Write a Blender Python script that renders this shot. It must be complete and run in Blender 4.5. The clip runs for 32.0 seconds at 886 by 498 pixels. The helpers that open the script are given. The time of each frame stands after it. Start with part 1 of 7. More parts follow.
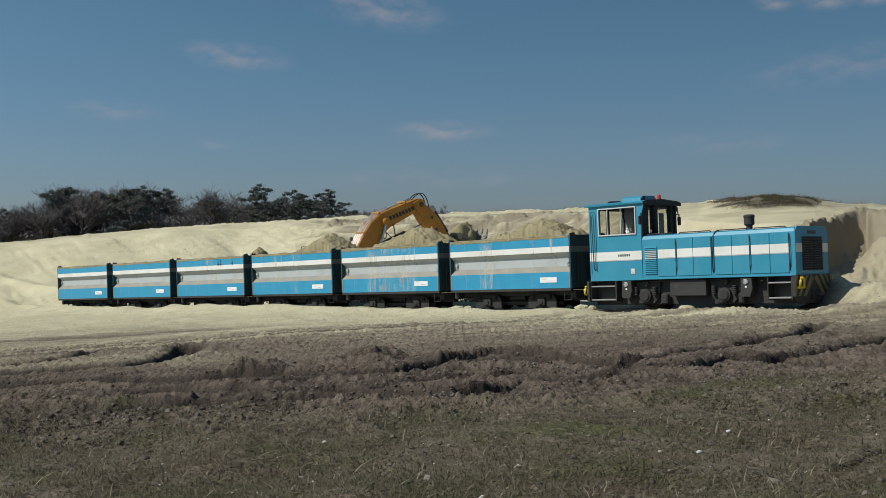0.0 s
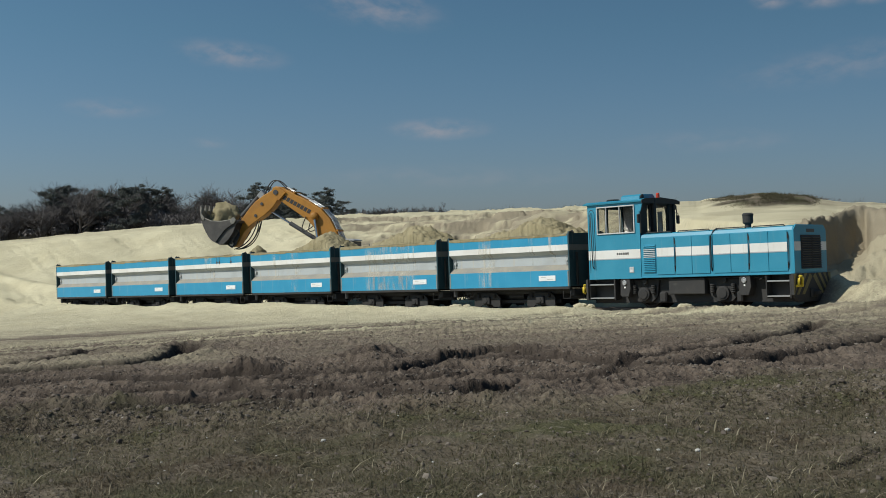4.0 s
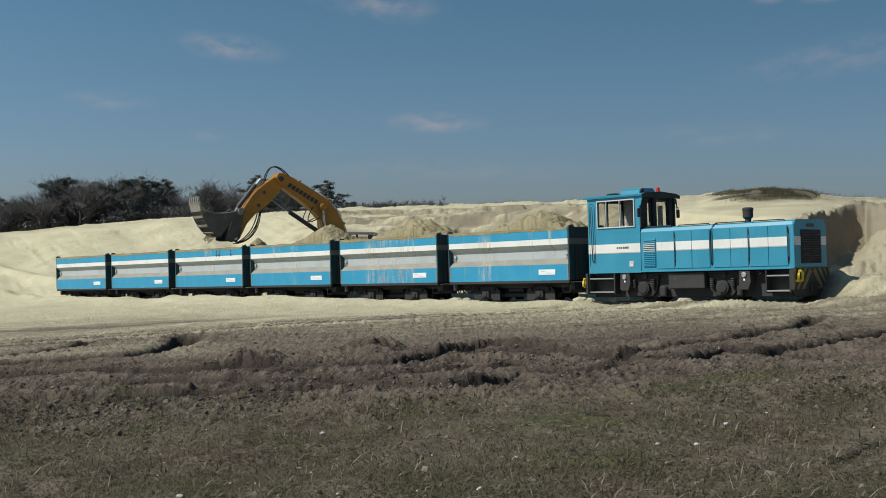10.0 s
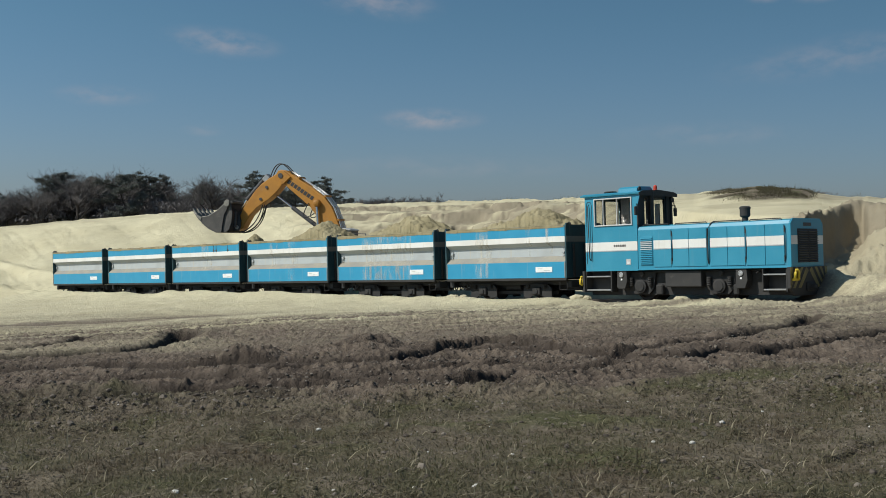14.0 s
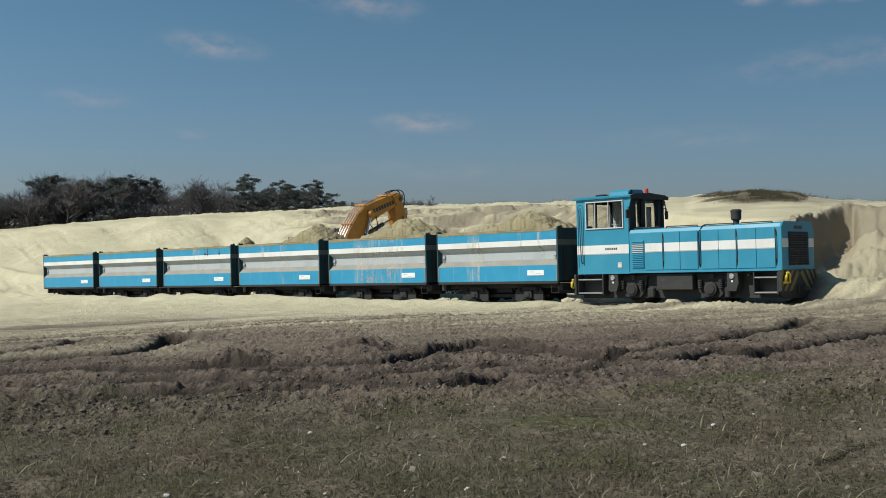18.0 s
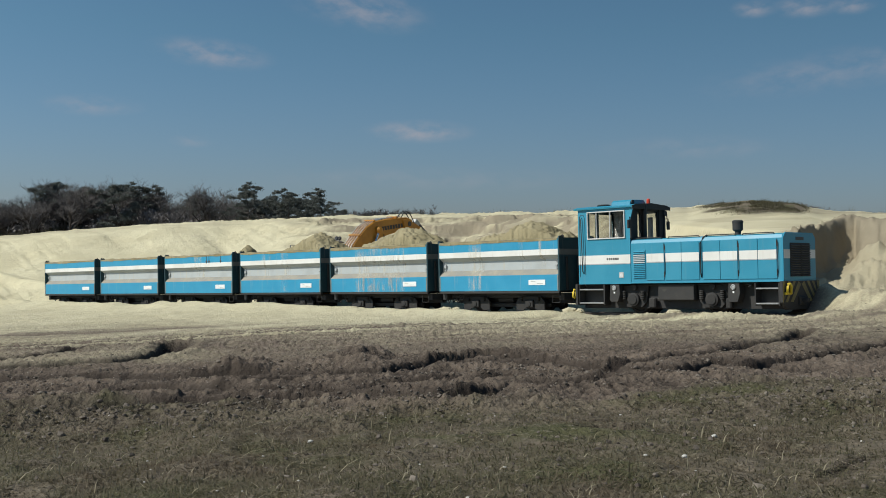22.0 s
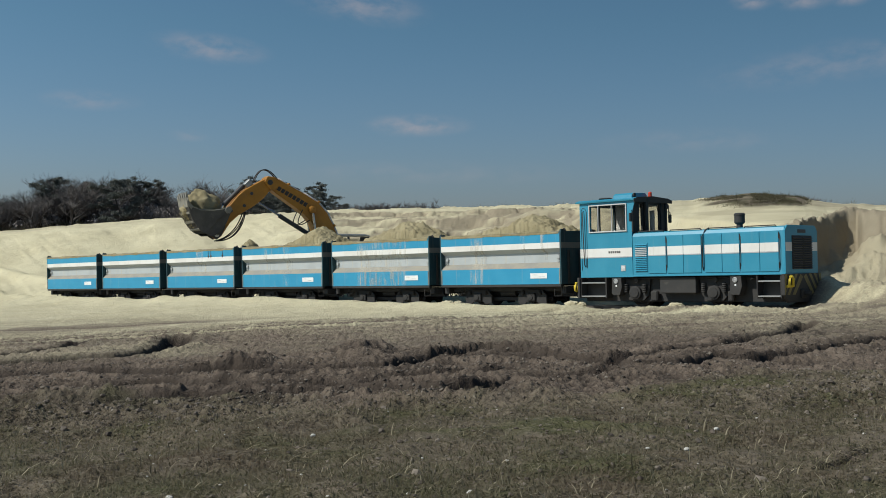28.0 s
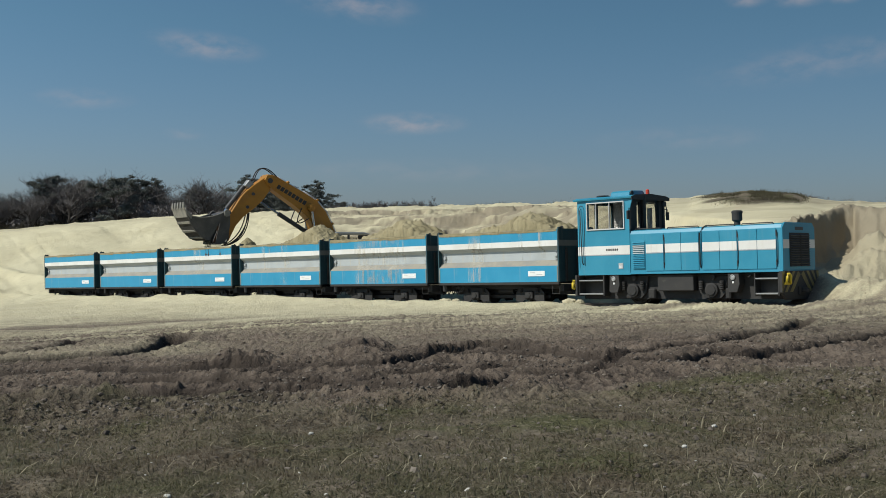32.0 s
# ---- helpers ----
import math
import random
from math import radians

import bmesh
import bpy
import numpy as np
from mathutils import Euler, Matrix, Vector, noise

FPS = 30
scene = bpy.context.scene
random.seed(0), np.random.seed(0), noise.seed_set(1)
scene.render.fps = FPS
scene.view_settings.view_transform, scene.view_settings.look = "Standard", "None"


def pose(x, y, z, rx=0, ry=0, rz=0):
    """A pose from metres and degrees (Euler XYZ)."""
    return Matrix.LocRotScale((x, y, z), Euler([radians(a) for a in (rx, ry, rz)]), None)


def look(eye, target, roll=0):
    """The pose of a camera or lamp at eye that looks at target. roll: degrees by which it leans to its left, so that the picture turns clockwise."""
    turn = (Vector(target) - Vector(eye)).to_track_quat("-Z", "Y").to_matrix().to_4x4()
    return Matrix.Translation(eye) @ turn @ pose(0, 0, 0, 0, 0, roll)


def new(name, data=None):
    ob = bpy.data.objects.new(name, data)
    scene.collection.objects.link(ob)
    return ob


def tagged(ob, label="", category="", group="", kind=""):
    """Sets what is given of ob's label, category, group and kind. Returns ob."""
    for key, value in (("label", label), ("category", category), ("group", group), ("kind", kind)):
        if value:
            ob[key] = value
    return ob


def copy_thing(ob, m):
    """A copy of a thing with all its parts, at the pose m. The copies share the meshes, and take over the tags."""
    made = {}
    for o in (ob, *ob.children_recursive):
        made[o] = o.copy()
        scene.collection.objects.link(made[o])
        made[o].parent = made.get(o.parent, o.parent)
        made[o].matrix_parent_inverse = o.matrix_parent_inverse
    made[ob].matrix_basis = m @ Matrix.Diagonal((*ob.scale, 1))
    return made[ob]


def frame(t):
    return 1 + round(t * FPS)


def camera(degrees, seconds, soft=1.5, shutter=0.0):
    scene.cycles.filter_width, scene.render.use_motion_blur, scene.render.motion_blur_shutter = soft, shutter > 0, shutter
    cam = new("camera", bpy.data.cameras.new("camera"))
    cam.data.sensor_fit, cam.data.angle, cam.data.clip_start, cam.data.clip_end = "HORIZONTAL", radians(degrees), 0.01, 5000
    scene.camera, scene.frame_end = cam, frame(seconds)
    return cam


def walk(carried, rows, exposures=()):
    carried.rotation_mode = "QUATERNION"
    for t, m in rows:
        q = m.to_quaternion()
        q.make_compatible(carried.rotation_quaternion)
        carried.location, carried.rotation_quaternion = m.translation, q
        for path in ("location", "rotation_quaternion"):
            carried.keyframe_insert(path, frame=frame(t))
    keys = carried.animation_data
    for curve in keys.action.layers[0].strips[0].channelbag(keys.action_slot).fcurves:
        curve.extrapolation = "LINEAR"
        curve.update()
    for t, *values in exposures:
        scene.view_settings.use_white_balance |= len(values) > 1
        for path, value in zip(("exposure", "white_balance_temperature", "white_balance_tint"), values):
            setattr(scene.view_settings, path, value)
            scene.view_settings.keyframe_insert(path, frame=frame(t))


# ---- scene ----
# ---- the camera: on a hand-held stand, turning slightly ----
EYE = (18.05, -23.33, 1.512)
cam = camera(44.0, 32.0, soft=0.9)
TURNS = [  # seconds, heading, tilt, roll in degrees
    (0, 44.351, 0.324, -0.645), (0.5, 44.330, 0.322, -0.784), (1, 44.298, 0.338, -0.803),
    (1.5, 44.269, 0.369, -0.648), (2, 44.269, 0.366, -0.469), (2.5, 44.269, 0.347, -0.464),
    (3, 44.287, 0.321, -0.493), (3.5, 44.278, 0.280, -0.635), (5.5, 44.316, 0.192, -0.618),
    (6, 44.309, 0.192, -0.644), (6.5, 44.307, 0.215, -0.690), (7, 44.300, 0.184, -0.625),
    (7.5, 44.268, 0.180, -0.652), (8, 44.268, 0.118, -0.609), (8.5, 44.270, 0.045, -0.560),
    (9, 44.276, -0.024, -0.529), (9.5, 44.291, -0.061, -0.468), (10, 44.285, -0.107, -0.430),
    (10.5, 44.273, -0.148, -0.494), (11, 44.263, -0.169, -0.324), (11.5, 44.259, -0.126, -0.115),
    (12, 44.248, -0.043, -0.184), (12.5, 44.233, -0.034, -0.124), (13, 44.187, -0.104, -0.215),
    (13.5, 44.159, -0.190, -0.174), (14, 44.135, -0.268, -0.097), (14.5, 44.097, -0.319, -0.089),
    (16.5, 43.843, -0.342, -0.148), (17, 43.775, -0.261, -0.290), (17.5, 43.729, -0.176, -0.164),
    (18, 43.700, -0.103, -0.123), (18.5, 43.672, -0.032, -0.060), (19, 43.658, 0.024, -0.033),
    (19.5, 43.626, 0.068, -0.027), (20, 43.605, 0.123, 0.082), (20.5, 43.646, 0.174, 0.195),
    (21, 43.694, 0.269, 0.250), (21.5, 43.754, 0.319, 0.242), (22, 43.777, 0.369, 0.225),
    (22.5, 43.797, 0.364, 0.050), (23, 43.768, 0.345, 0.021), (23.5, 43.779, 0.369, 0.213),
    (24, 43.836, 0.403, 0.174), (24.5, 43.881, 0.378, 0.121), (25, 43.894, 0.331, 0.128),
    (25.5, 43.888, 0.296, -0.010), (27.5, 43.880, 0.105, 0.140), (28, 43.867, 0.043, 0.047),
    (28.5, 43.847, -0.021, -0.023), (29, 43.831, -0.011, -0.148), (29.5, 43.847, 0.018, -0.038),
    (30, 43.857, 0.028, 0.124), (30.5, 43.847, 0.015, 0.032), (31, 43.823, -0.005, -0.060),
    (31.5, 43.769, -0.025, -0.121), (32, 43.747, -0.064, -0.063),
]
walk(cam, [(t, pose(*EYE, 90 + tilt, 0, head) @ pose(0, 0, 0, 0, 0, roll)) for t, head, tilt, roll in TURNS],
     exposures=[(0, -0.15), (3, -0.18), (6, -0.13), (8, -0.10), (12, -0.05), (14, -0.04), (19, 0.0), (22, 0.0), (25, -0.07), (28, -0.07), (30, -0.07), (32, -0.05)])

# ---- light: a high spring sun from the side, clear sky ----
HEAD = radians(44.3)
FW = Vector((-math.sin(HEAD), math.cos(HEAD), 0))      # away from the camera
RT = Vector((math.cos(HEAD), math.sin(HEAD), 0))       # to the right of it
SUN_AZ, SUN_EL = radians(198), radians(44)             # azimuth counted from RT towards FW
to_sun = (RT * math.cos(SUN_AZ) + FW * math.sin(SUN_AZ)) * math.cos(SUN_EL) + Vector((0, 0, math.sin(SUN_EL)))
world = bpy.data.worlds.new("sky")
scene.world = world
world.use_nodes = True
wn = world.node_tree
sky = wn.nodes.new("ShaderNodeTexSky")
sky.sky_type, sky.sun_disc = "NISHITA", False
sky.sun_elevation = SUN_EL
sky.sun_rotation = math.atan2(to_sun.x, to_sun.y)
sky.air_density, sky.dust_density, sky.ozone_density = 1.0, 1.0, 2.5
tint = wn.nodes.new("ShaderNodeMix")
tint.data_type, tint.blend_type = "RGBA", "MULTIPLY"
tint.inputs[0].default_value = 1.0
# early spring sky: greyer towards the horizon, clear blue-green above
geo = wn.nodes.new("ShaderNodeTexCoord")
sep = wn.nodes.new("ShaderNodeSeparateXYZ")
lift = wn.nodes.new("ShaderNodeMapRange")
lift.inputs[1].default_value, lift.inputs[2].default_value = 0.03, 0.20
hue = wn.nodes.new("ShaderNodeMix")
hue.data_type = "RGBA"
hue.inputs[6].default_value = (0.86, 0.96, 1.20, 1)
hue.inputs[7].default_value = (0.745, 1.035, 1.10, 1)
wn.links.new(geo.outputs["Generated"], sep.inputs[0])
wn.links.new(sep.outputs["Z"], lift.inputs[0])
wn.links.new(lift.outputs[0], hue.inputs[0])
# hand-set gain on the sky tint: brighter on the sun's side, darker opposite
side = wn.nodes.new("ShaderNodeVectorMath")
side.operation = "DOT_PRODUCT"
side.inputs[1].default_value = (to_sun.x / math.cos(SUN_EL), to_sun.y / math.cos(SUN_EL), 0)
sun_side_gain = wn.nodes.new("ShaderNodeMapRange")
sun_side_gain.inputs[1].default_value, sun_side_gain.inputs[2].default_value = -1, 1
sun_side_gain.inputs[3].default_value, sun_side_gain.inputs[4].default_value = 0.66, 1.34
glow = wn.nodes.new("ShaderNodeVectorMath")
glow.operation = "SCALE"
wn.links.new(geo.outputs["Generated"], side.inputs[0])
wn.links.new(side.outputs["Value"], sun_side_gain.inputs[0])
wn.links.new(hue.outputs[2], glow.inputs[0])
wn.links.new(sun_side_gain.outputs[0], glow.inputs["Scale"])
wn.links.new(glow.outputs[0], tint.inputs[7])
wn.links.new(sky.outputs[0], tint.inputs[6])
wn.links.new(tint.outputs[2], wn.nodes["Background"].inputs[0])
wn.nodes["Background"].inputs[1].default_value = 0.068
sun = new("sun", bpy.data.lights.new("sun", "SUN"))
sun.data.energy, sun.data.angle, sun.data.color = 4.4, radians(0.53), (0.98, 0.955, 0.875)
sun.matrix_world = look(to_sun * 100, (0, 0, 0))
scene.view_settings.exposure = 0.0

# ---- materials ----
def nodes_of(name):
    m = bpy.data.materials.new(name)
    m.use_nodes = True
    return m, m.node_tree, m.node_tree.nodes["Principled BSDF"]


def link(nt, a, b):
    nt.links.new(a, b)


def noise_node(nt, scale, detail=4.0, rough=0.55, coord="Object", stretch=(1, 1, 1)):
    tc = nt.nodes.new("ShaderNodeTexCoord")
    mp = nt.nodes.new("ShaderNodeMapping")
    mp.inputs["Scale"].default_value = stretch
    n = nt.nodes.new("ShaderNodeTexNoise")
    n.inputs["Scale"].default_value = scale
    n.inputs["Detail"].default_value = detail
    n.inputs["Roughness"].default_value = rough
    link(nt, tc.outputs[coord], mp.inputs[0])
    link(nt, mp.outputs[0], n.inputs["Vector"])
    return n.outputs["Fac"]


def ramp(nt, fac, lo, hi):
    r = nt.nodes.new("ShaderNodeMapRange")
    r.interpolation_type = "SMOOTHSTEP"
    r.inputs[1].default_value, r.inputs[2].default_value = lo, hi
    link(nt, fac, r.inputs[0])
    return r.outputs[0]


def mix(nt, fac, a, b, mode="MIX"):
    m = nt.nodes.new("ShaderNodeMix")
    m.data_type, m.blend_type = "RGBA", mode
    for sock, v in ((m.inputs[0], fac), (m.inputs[6], a), (m.inputs[7], b)):
        if isinstance(v, (int, float)):
            sock.default_value = v
        elif isinstance(v, tuple):
            sock.default_value = (*v, 1)
        else:
            link(nt, v, sock)
    return m.outputs[2]


def math_node(nt, op, a, b):
    m = nt.nodes.new("ShaderNodeMath")
    m.operation = op
    for sock, v in ((m.inputs[0], a), (m.inputs[1], b)):
        if isinstance(v, (int, float)):
            sock.default_value = v
        else:
            link(nt, v, sock)
    return m.outputs[0]


def bump(nt, bs, fac, strength, dist):
    b = nt.nodes.new("ShaderNodeBump")
    b.inputs["Strength"].default_value = strength
    b.inputs["Distance"].default_value = dist
    link(nt, fac, b.inputs["Height"])
    link(nt, b.outputs[0], bs.inputs["Normal"])


def surface(name, base, second, rough=0.6, metal=0.0, scale=3.0, fine=40.0, dust=0.0, relief=0.15, streak=0.0, dust_colour=(0.46, 0.41, 0.31)):
    """Two-scale colour change, dust lying in patches, upright streaks and a fine relief."""
    m, nt, bs = nodes_of(name)
    big = noise_node(nt, scale)
    small = noise_node(nt, fine, 6.0)
    col = mix(nt, ramp(nt, big, 0.35, 0.68), base, second)
    col = mix(nt, math_node(nt, "MULTIPLY", small, 0.25), col, tuple(c * 0.6 for c in base))
    if dust:
        d = ramp(nt, noise_node(nt, scale * 1.7, 8.0, 0.7), 0.62 - dust * 0.3, 0.85)
        col = mix(nt, math_node(nt, "MULTIPLY", d, min(1, dust * 1.6)), col, dust_colour)
    if streak:
        s = ramp(nt, noise_node(nt, 9.0, 5.0, 0.6, stretch=(1, 1, 0.06)), 0.56, 0.72)
        col = mix(nt, math_node(nt, "MULTIPLY", s, streak), col, dust_colour)
    link(nt, col, bs.inputs["Base Color"])
    r = nt.nodes.new("ShaderNodeMapRange")
    r.inputs[3].default_value, r.inputs[4].default_value = rough - 0.12, min(1, rough + 0.15)
    link(nt, big, r.inputs[0])
    link(nt, r.outputs[0], bs.inputs["Roughness"])
    bs.inputs["Metallic"].default_value = metal
    if relief:
        bump(nt, bs, small, relief, 0.01)
    return m


blue = surface("blue_paint", (0.022, 0.265, 0.445), (0.030, 0.29, 0.475), 0.45, scale=1.6, dust=0.10, relief=0.04, streak=0.22)
loco_blue = surface("loco_blue_paint", (0.026, 0.242, 0.362), (0.036, 0.270, 0.395), 0.42, scale=1.3, dust=0.10, relief=0.04, streak=0.05)
# blue of the wagon ends: darker grimy paint with the gap's shade mixed in
wagon_end = surface("dusty_shaded_blue_paint", (0.012, 0.045, 0.058), (0.018, 0.065, 0.08), 0.7, scale=1.8, dust=0.10, relief=0.05, streak=0.1)
# shaded copy of the white stripe, for the wagon ends
end_stripe = surface("dusty_shaded_white", (0.16, 0.155, 0.14), (0.20, 0.19, 0.17), 0.7, scale=2, dust=0.2)
white = surface("white_paint", (0.76, 0.75, 0.71), (0.68, 0.66, 0.61), 0.5, scale=1.5, dust=0.10, relief=0.03, streak=0.25)
recess_grey = surface("dirty_pale_paint", (0.43, 0.46, 0.465), (0.37, 0.39, 0.39), 0.65, scale=1.2, dust=0.22, relief=0.08, streak=0.5)
ledge_grey = surface("sandy_ledge_paint", (0.24, 0.235, 0.21), (0.31, 0.285, 0.225), 0.8, scale=2.0, dust=0.35, relief=0.2, streak=0.2)
black = surface("black_steel", (0.027, 0.026, 0.025), (0.042, 0.039, 0.036), 0.75, scale=2.5, dust=0.10, relief=0.2)
running = surface("dusty_running_gear", (0.025, 0.024, 0.023), (0.040, 0.037, 0.034), 0.85, scale=4, dust=0.12, relief=0.3)
rail_steel = surface("rail_steel", (0.16, 0.13, 0.11), (0.24, 0.20, 0.17), 0.45, 0.6, scale=6, dust=0.3, relief=0.2)
orange = surface("orange_yellow_paint", (0.47, 0.205, 0.018), (0.38, 0.165, 0.020), 0.55, scale=2.0, dust=0.28, relief=0.08, streak=0.15, dust_colour=(0.30, 0.20, 0.10))
boom_pipe = surface("bright_steel_pipe", (0.78, 0.77, 0.74), (0.66, 0.65, 0.61), 0.28, 0.55, scale=5, relief=0.05)
chrome = surface("chrome_rod", (0.65, 0.65, 0.66), (0.58, 0.58, 0.60), 0.15, 1.0, scale=5, relief=0.0)
bucket_steel = surface("worn_bucket_steel", (0.070, 0.065, 0.059), (0.110, 0.101, 0.090), 0.7, 0.1, scale=3, dust=0.22, relief=0.3)
teeth_steel = surface("sandy_worn_steel", (0.20, 0.19, 0.165), (0.30, 0.28, 0.235), 0.6, 0.3, scale=4, dust=0.4, relief=0.3)
lining = surface("cab_lining", (0.40, 0.39, 0.37), (0.45, 0.44, 0.42), 0.7, scale=3)
frame_grey = surface("window_frame_alloy", (0.60, 0.60, 0.58), (0.52, 0.52, 0.50), 0.45, 0.0, scale=5)
rubber = surface("black_rubber", (0.018, 0.018, 0.018), (0.03, 0.03, 0.03), 0.6, scale=8, relief=0.1)
machine_grey = surface("machine_grey_paint", (0.33, 0.33, 0.32), (0.40, 0.39, 0.37), 0.55, scale=2, dust=0.3)
machine_dark = surface("machine_dark_paint", (0.05, 0.05, 0.052), (0.07, 0.07, 0.07), 0.6, scale=2, dust=0.25)
bare_steel = surface("bare_step_steel", (0.42, 0.42, 0.41), (0.33, 0.33, 0.32), 0.45, 0.7, scale=6, dust=0.1)
yellow = surface("yellow_paint", (0.75, 0.55, 0.03), (0.62, 0.45, 0.04), 0.5, scale=5, dust=0.1)
faded_yellow = surface("faded_yellow_paint", (0.21, 0.165, 0.05), (0.14, 0.115, 0.05), 0.6, scale=4, dust=0.2)
plate_white = surface("plate_white", (0.82, 0.82, 0.80), (0.74, 0.74, 0.72), 0.5, scale=4)
plate_grey = surface("plate_grey", (0.42, 0.44, 0.44), (0.36, 0.38, 0.38), 0.5, scale=6)
red_lens = surface("red_lens", (0.62, 0.06, 0.03), (0.5, 0.05, 0.02), 0.25, scale=5)
lamp_lens = surface("lamp_lens", (0.45, 0.45, 0.44), (0.30, 0.30, 0.30), 0.12, scale=12)
bark = surface("bark", (0.060, 0.052, 0.046), (0.085, 0.072, 0.062), 0.9, scale=2, fine=12)
twig = surface("bare_twigs", (0.115, 0.102, 0.095), (0.150, 0.134, 0.125), 0.9, scale=0.6, fine=5)
needles = surface("pine_needles", (0.105, 0.113, 0.098), (0.135, 0.143, 0.120), 0.8, scale=0.8, fine=6)
thicket = surface("winter_thicket", (0.19, 0.172, 0.166), (0.22, 0.20, 0.19), 0.9, scale=0.3, fine=3)
lettering = surface("dark_lettering", (0.03, 0.028, 0.026), (0.05, 0.045, 0.04), 0.6, scale=8)


def glass_material():
    m, nt, bs = nodes_of("cab_glass")
    bs.inputs["Base Color"].default_value = (0.80, 0.80, 0.78, 1)
    bs.inputs["Roughness"].default_value = 0.04
    bs.inputs["Transmission Weight"].default_value = 1.0
    bs.inputs["IOR"].default_value = 1.12
    n = noise_node(nt, 3.0)
    bump(nt, bs, n, 0.02, 0.01)
    return m


glass = glass_material()


def sand_material(name, a, b, relief):
    m, nt, bs = nodes_of(name)
    big, mid, fine = noise_node(nt, 0.9, 6), noise_node(nt, 6, 6, 0.65), noise_node(nt, 60, 4)
    col = mix(nt, ramp(nt, big, 0.35, 0.66), a, b)
    col = mix(nt, ramp(nt, mid, 0.55, 0.8), col, tuple(c * 0.7 for c in a))
    link(nt, col, bs.inputs["Base Color"])
    bs.inputs["Roughness"].default_value = 0.95
    bs.inputs["Specular IOR Level"].default_value = 0.1
    bump(nt, bs, math_node(nt, "ADD", mid, math_node(nt, "MULTIPLY", fine, 0.3)), relief, 0.06)
    return m


moist_sand = sand_material("moist_sand", (0.265, 0.225, 0.130), (0.36, 0.31, 0.19), 1.0)


def stain_material():
    """Spilled sand run down the paint: streaks with gaps between them."""
    m, nt, bs = nodes_of("sand_streaks")
    bs.inputs["Roughness"].default_value = 0.95
    s = ramp(nt, noise_node(nt, 11.0, 5.0, 0.65, stretch=(1, 1, 0.10)), 0.40, 0.66)
    p = ramp(nt, noise_node(nt, 2.2, 3.0), 0.30, 0.60)
    col = mix(nt, noise_node(nt, 30, 4), (0.74, 0.71, 0.62), (0.60, 0.56, 0.47))
    link(nt, col, bs.inputs["Base Color"])
    link(nt, math_node(nt, "MULTIPLY", math_node(nt, "MULTIPLY", s, p), 0.45), bs.inputs["Alpha"])
    return m


stain = stain_material()


def ground_material():
    """Pale sand, wet dark soil and thin grass, with shade painted into ruts and ledges; which lies where is stored on
    the sheet.
    """
    m, nt, bs = nodes_of("ground")

    def layer(name):
        a = nt.nodes.new("ShaderNodeAttribute")
        a.attribute_name = name
        return a.outputs["Fac"]

    big = noise_node(nt, 0.35, 6, 0.6)
    mid = noise_node(nt, 2.2, 8, 0.65)
    fine = noise_node(nt, 16, 6, 0.65)
    grain = noise_node(nt, 70, 3)
    sand = mix(nt, ramp(nt, big, 0.32, 0.7), (0.655, 0.592, 0.400), (0.575, 0.512, 0.336))
    sand = mix(nt, ramp(nt, mid, 0.55, 0.8), sand, (0.52, 0.455, 0.31))
    soil = mix(nt, ramp(nt, mid, 0.35, 0.65), (0.122, 0.093, 0.073), (0.186, 0.146, 0.113))
    soil = mix(nt, ramp(nt, fine, 0.54, 0.78), soil, (0.330, 0.277, 0.220))
    turf = mix(nt, ramp(nt, mid, 0.35, 0.68), (0.134, 0.111, 0.077), (0.184, 0.150, 0.112))
    turf = mix(nt, ramp(nt, noise_node(nt, 0.8, 5, 0.6), 0.48, 0.64), turf, (0.095, 0.092, 0.047))
    turf = mix(nt, ramp(nt, fine, 0.52, 0.74), turf, (0.275, 0.238, 0.178))
    wob = math_node(nt, "MULTIPLY", math_node(nt, "SUBTRACT", mid, 0.5), 0.55)
    wob2 = math_node(nt, "MULTIPLY", math_node(nt, "SUBTRACT", fine, 0.5), 0.55)
    fm = ramp(nt, math_node(nt, "ADD", math_node(nt, "ADD", layer("soil"), wob), wob2), 0.0, 0.92)
    fg = ramp(nt, math_node(nt, "ADD", math_node(nt, "ADD", layer("turf"), wob), wob2), 0.30, 0.85)
    damp_shade = layer("damp_shade")
    col = mix(nt, fm, sand, soil)
    col = mix(nt, fg, col, turf)
    # wet soil; the shade of ruts and hollows is put into this colour too
    col = mix(nt, layer("wet_shade"), col, mix(nt, fine, (0.022, 0.017, 0.015), (0.062, 0.049, 0.040)))
    # moist sand; shade of the bank's ledges and cliff is painted with it
    col = mix(nt, damp_shade, col, mix(nt, mid, (0.26, 0.22, 0.155), (0.34, 0.29, 0.205)))
    link(nt, col, bs.inputs["Base Color"])
    bs.inputs["Roughness"].default_value = 0.95
    bs.inputs["Specular IOR Level"].default_value = 0.12
    h = math_node(nt, "ADD", math_node(nt, "MULTIPLY", mid, 0.6), math_node(nt, "ADD", math_node(nt, "MULTIPLY", fine, 0.35), math_node(nt, "MULTIPLY", grain, 0.08)))
    bump(nt, bs, h, 0.9, 0.18)
    return m


ground_mat = ground_material()


# ---- mesh helpers ----
def part(name, bm, material, parent, label=""):
    me = bpy.data.meshes.new(name)
    bm.to_mesh(me)
    bm.free()
    me.materials.append(material)
    ob = new(name, me)
    ob.parent = parent
    return tagged(ob, label)


def top(name, m, label, category, group="", kind=""):
    ob = new(name)
    ob.matrix_basis = m
    ob.empty_display_size = 0.3
    return tagged(ob, label, category, group, kind)


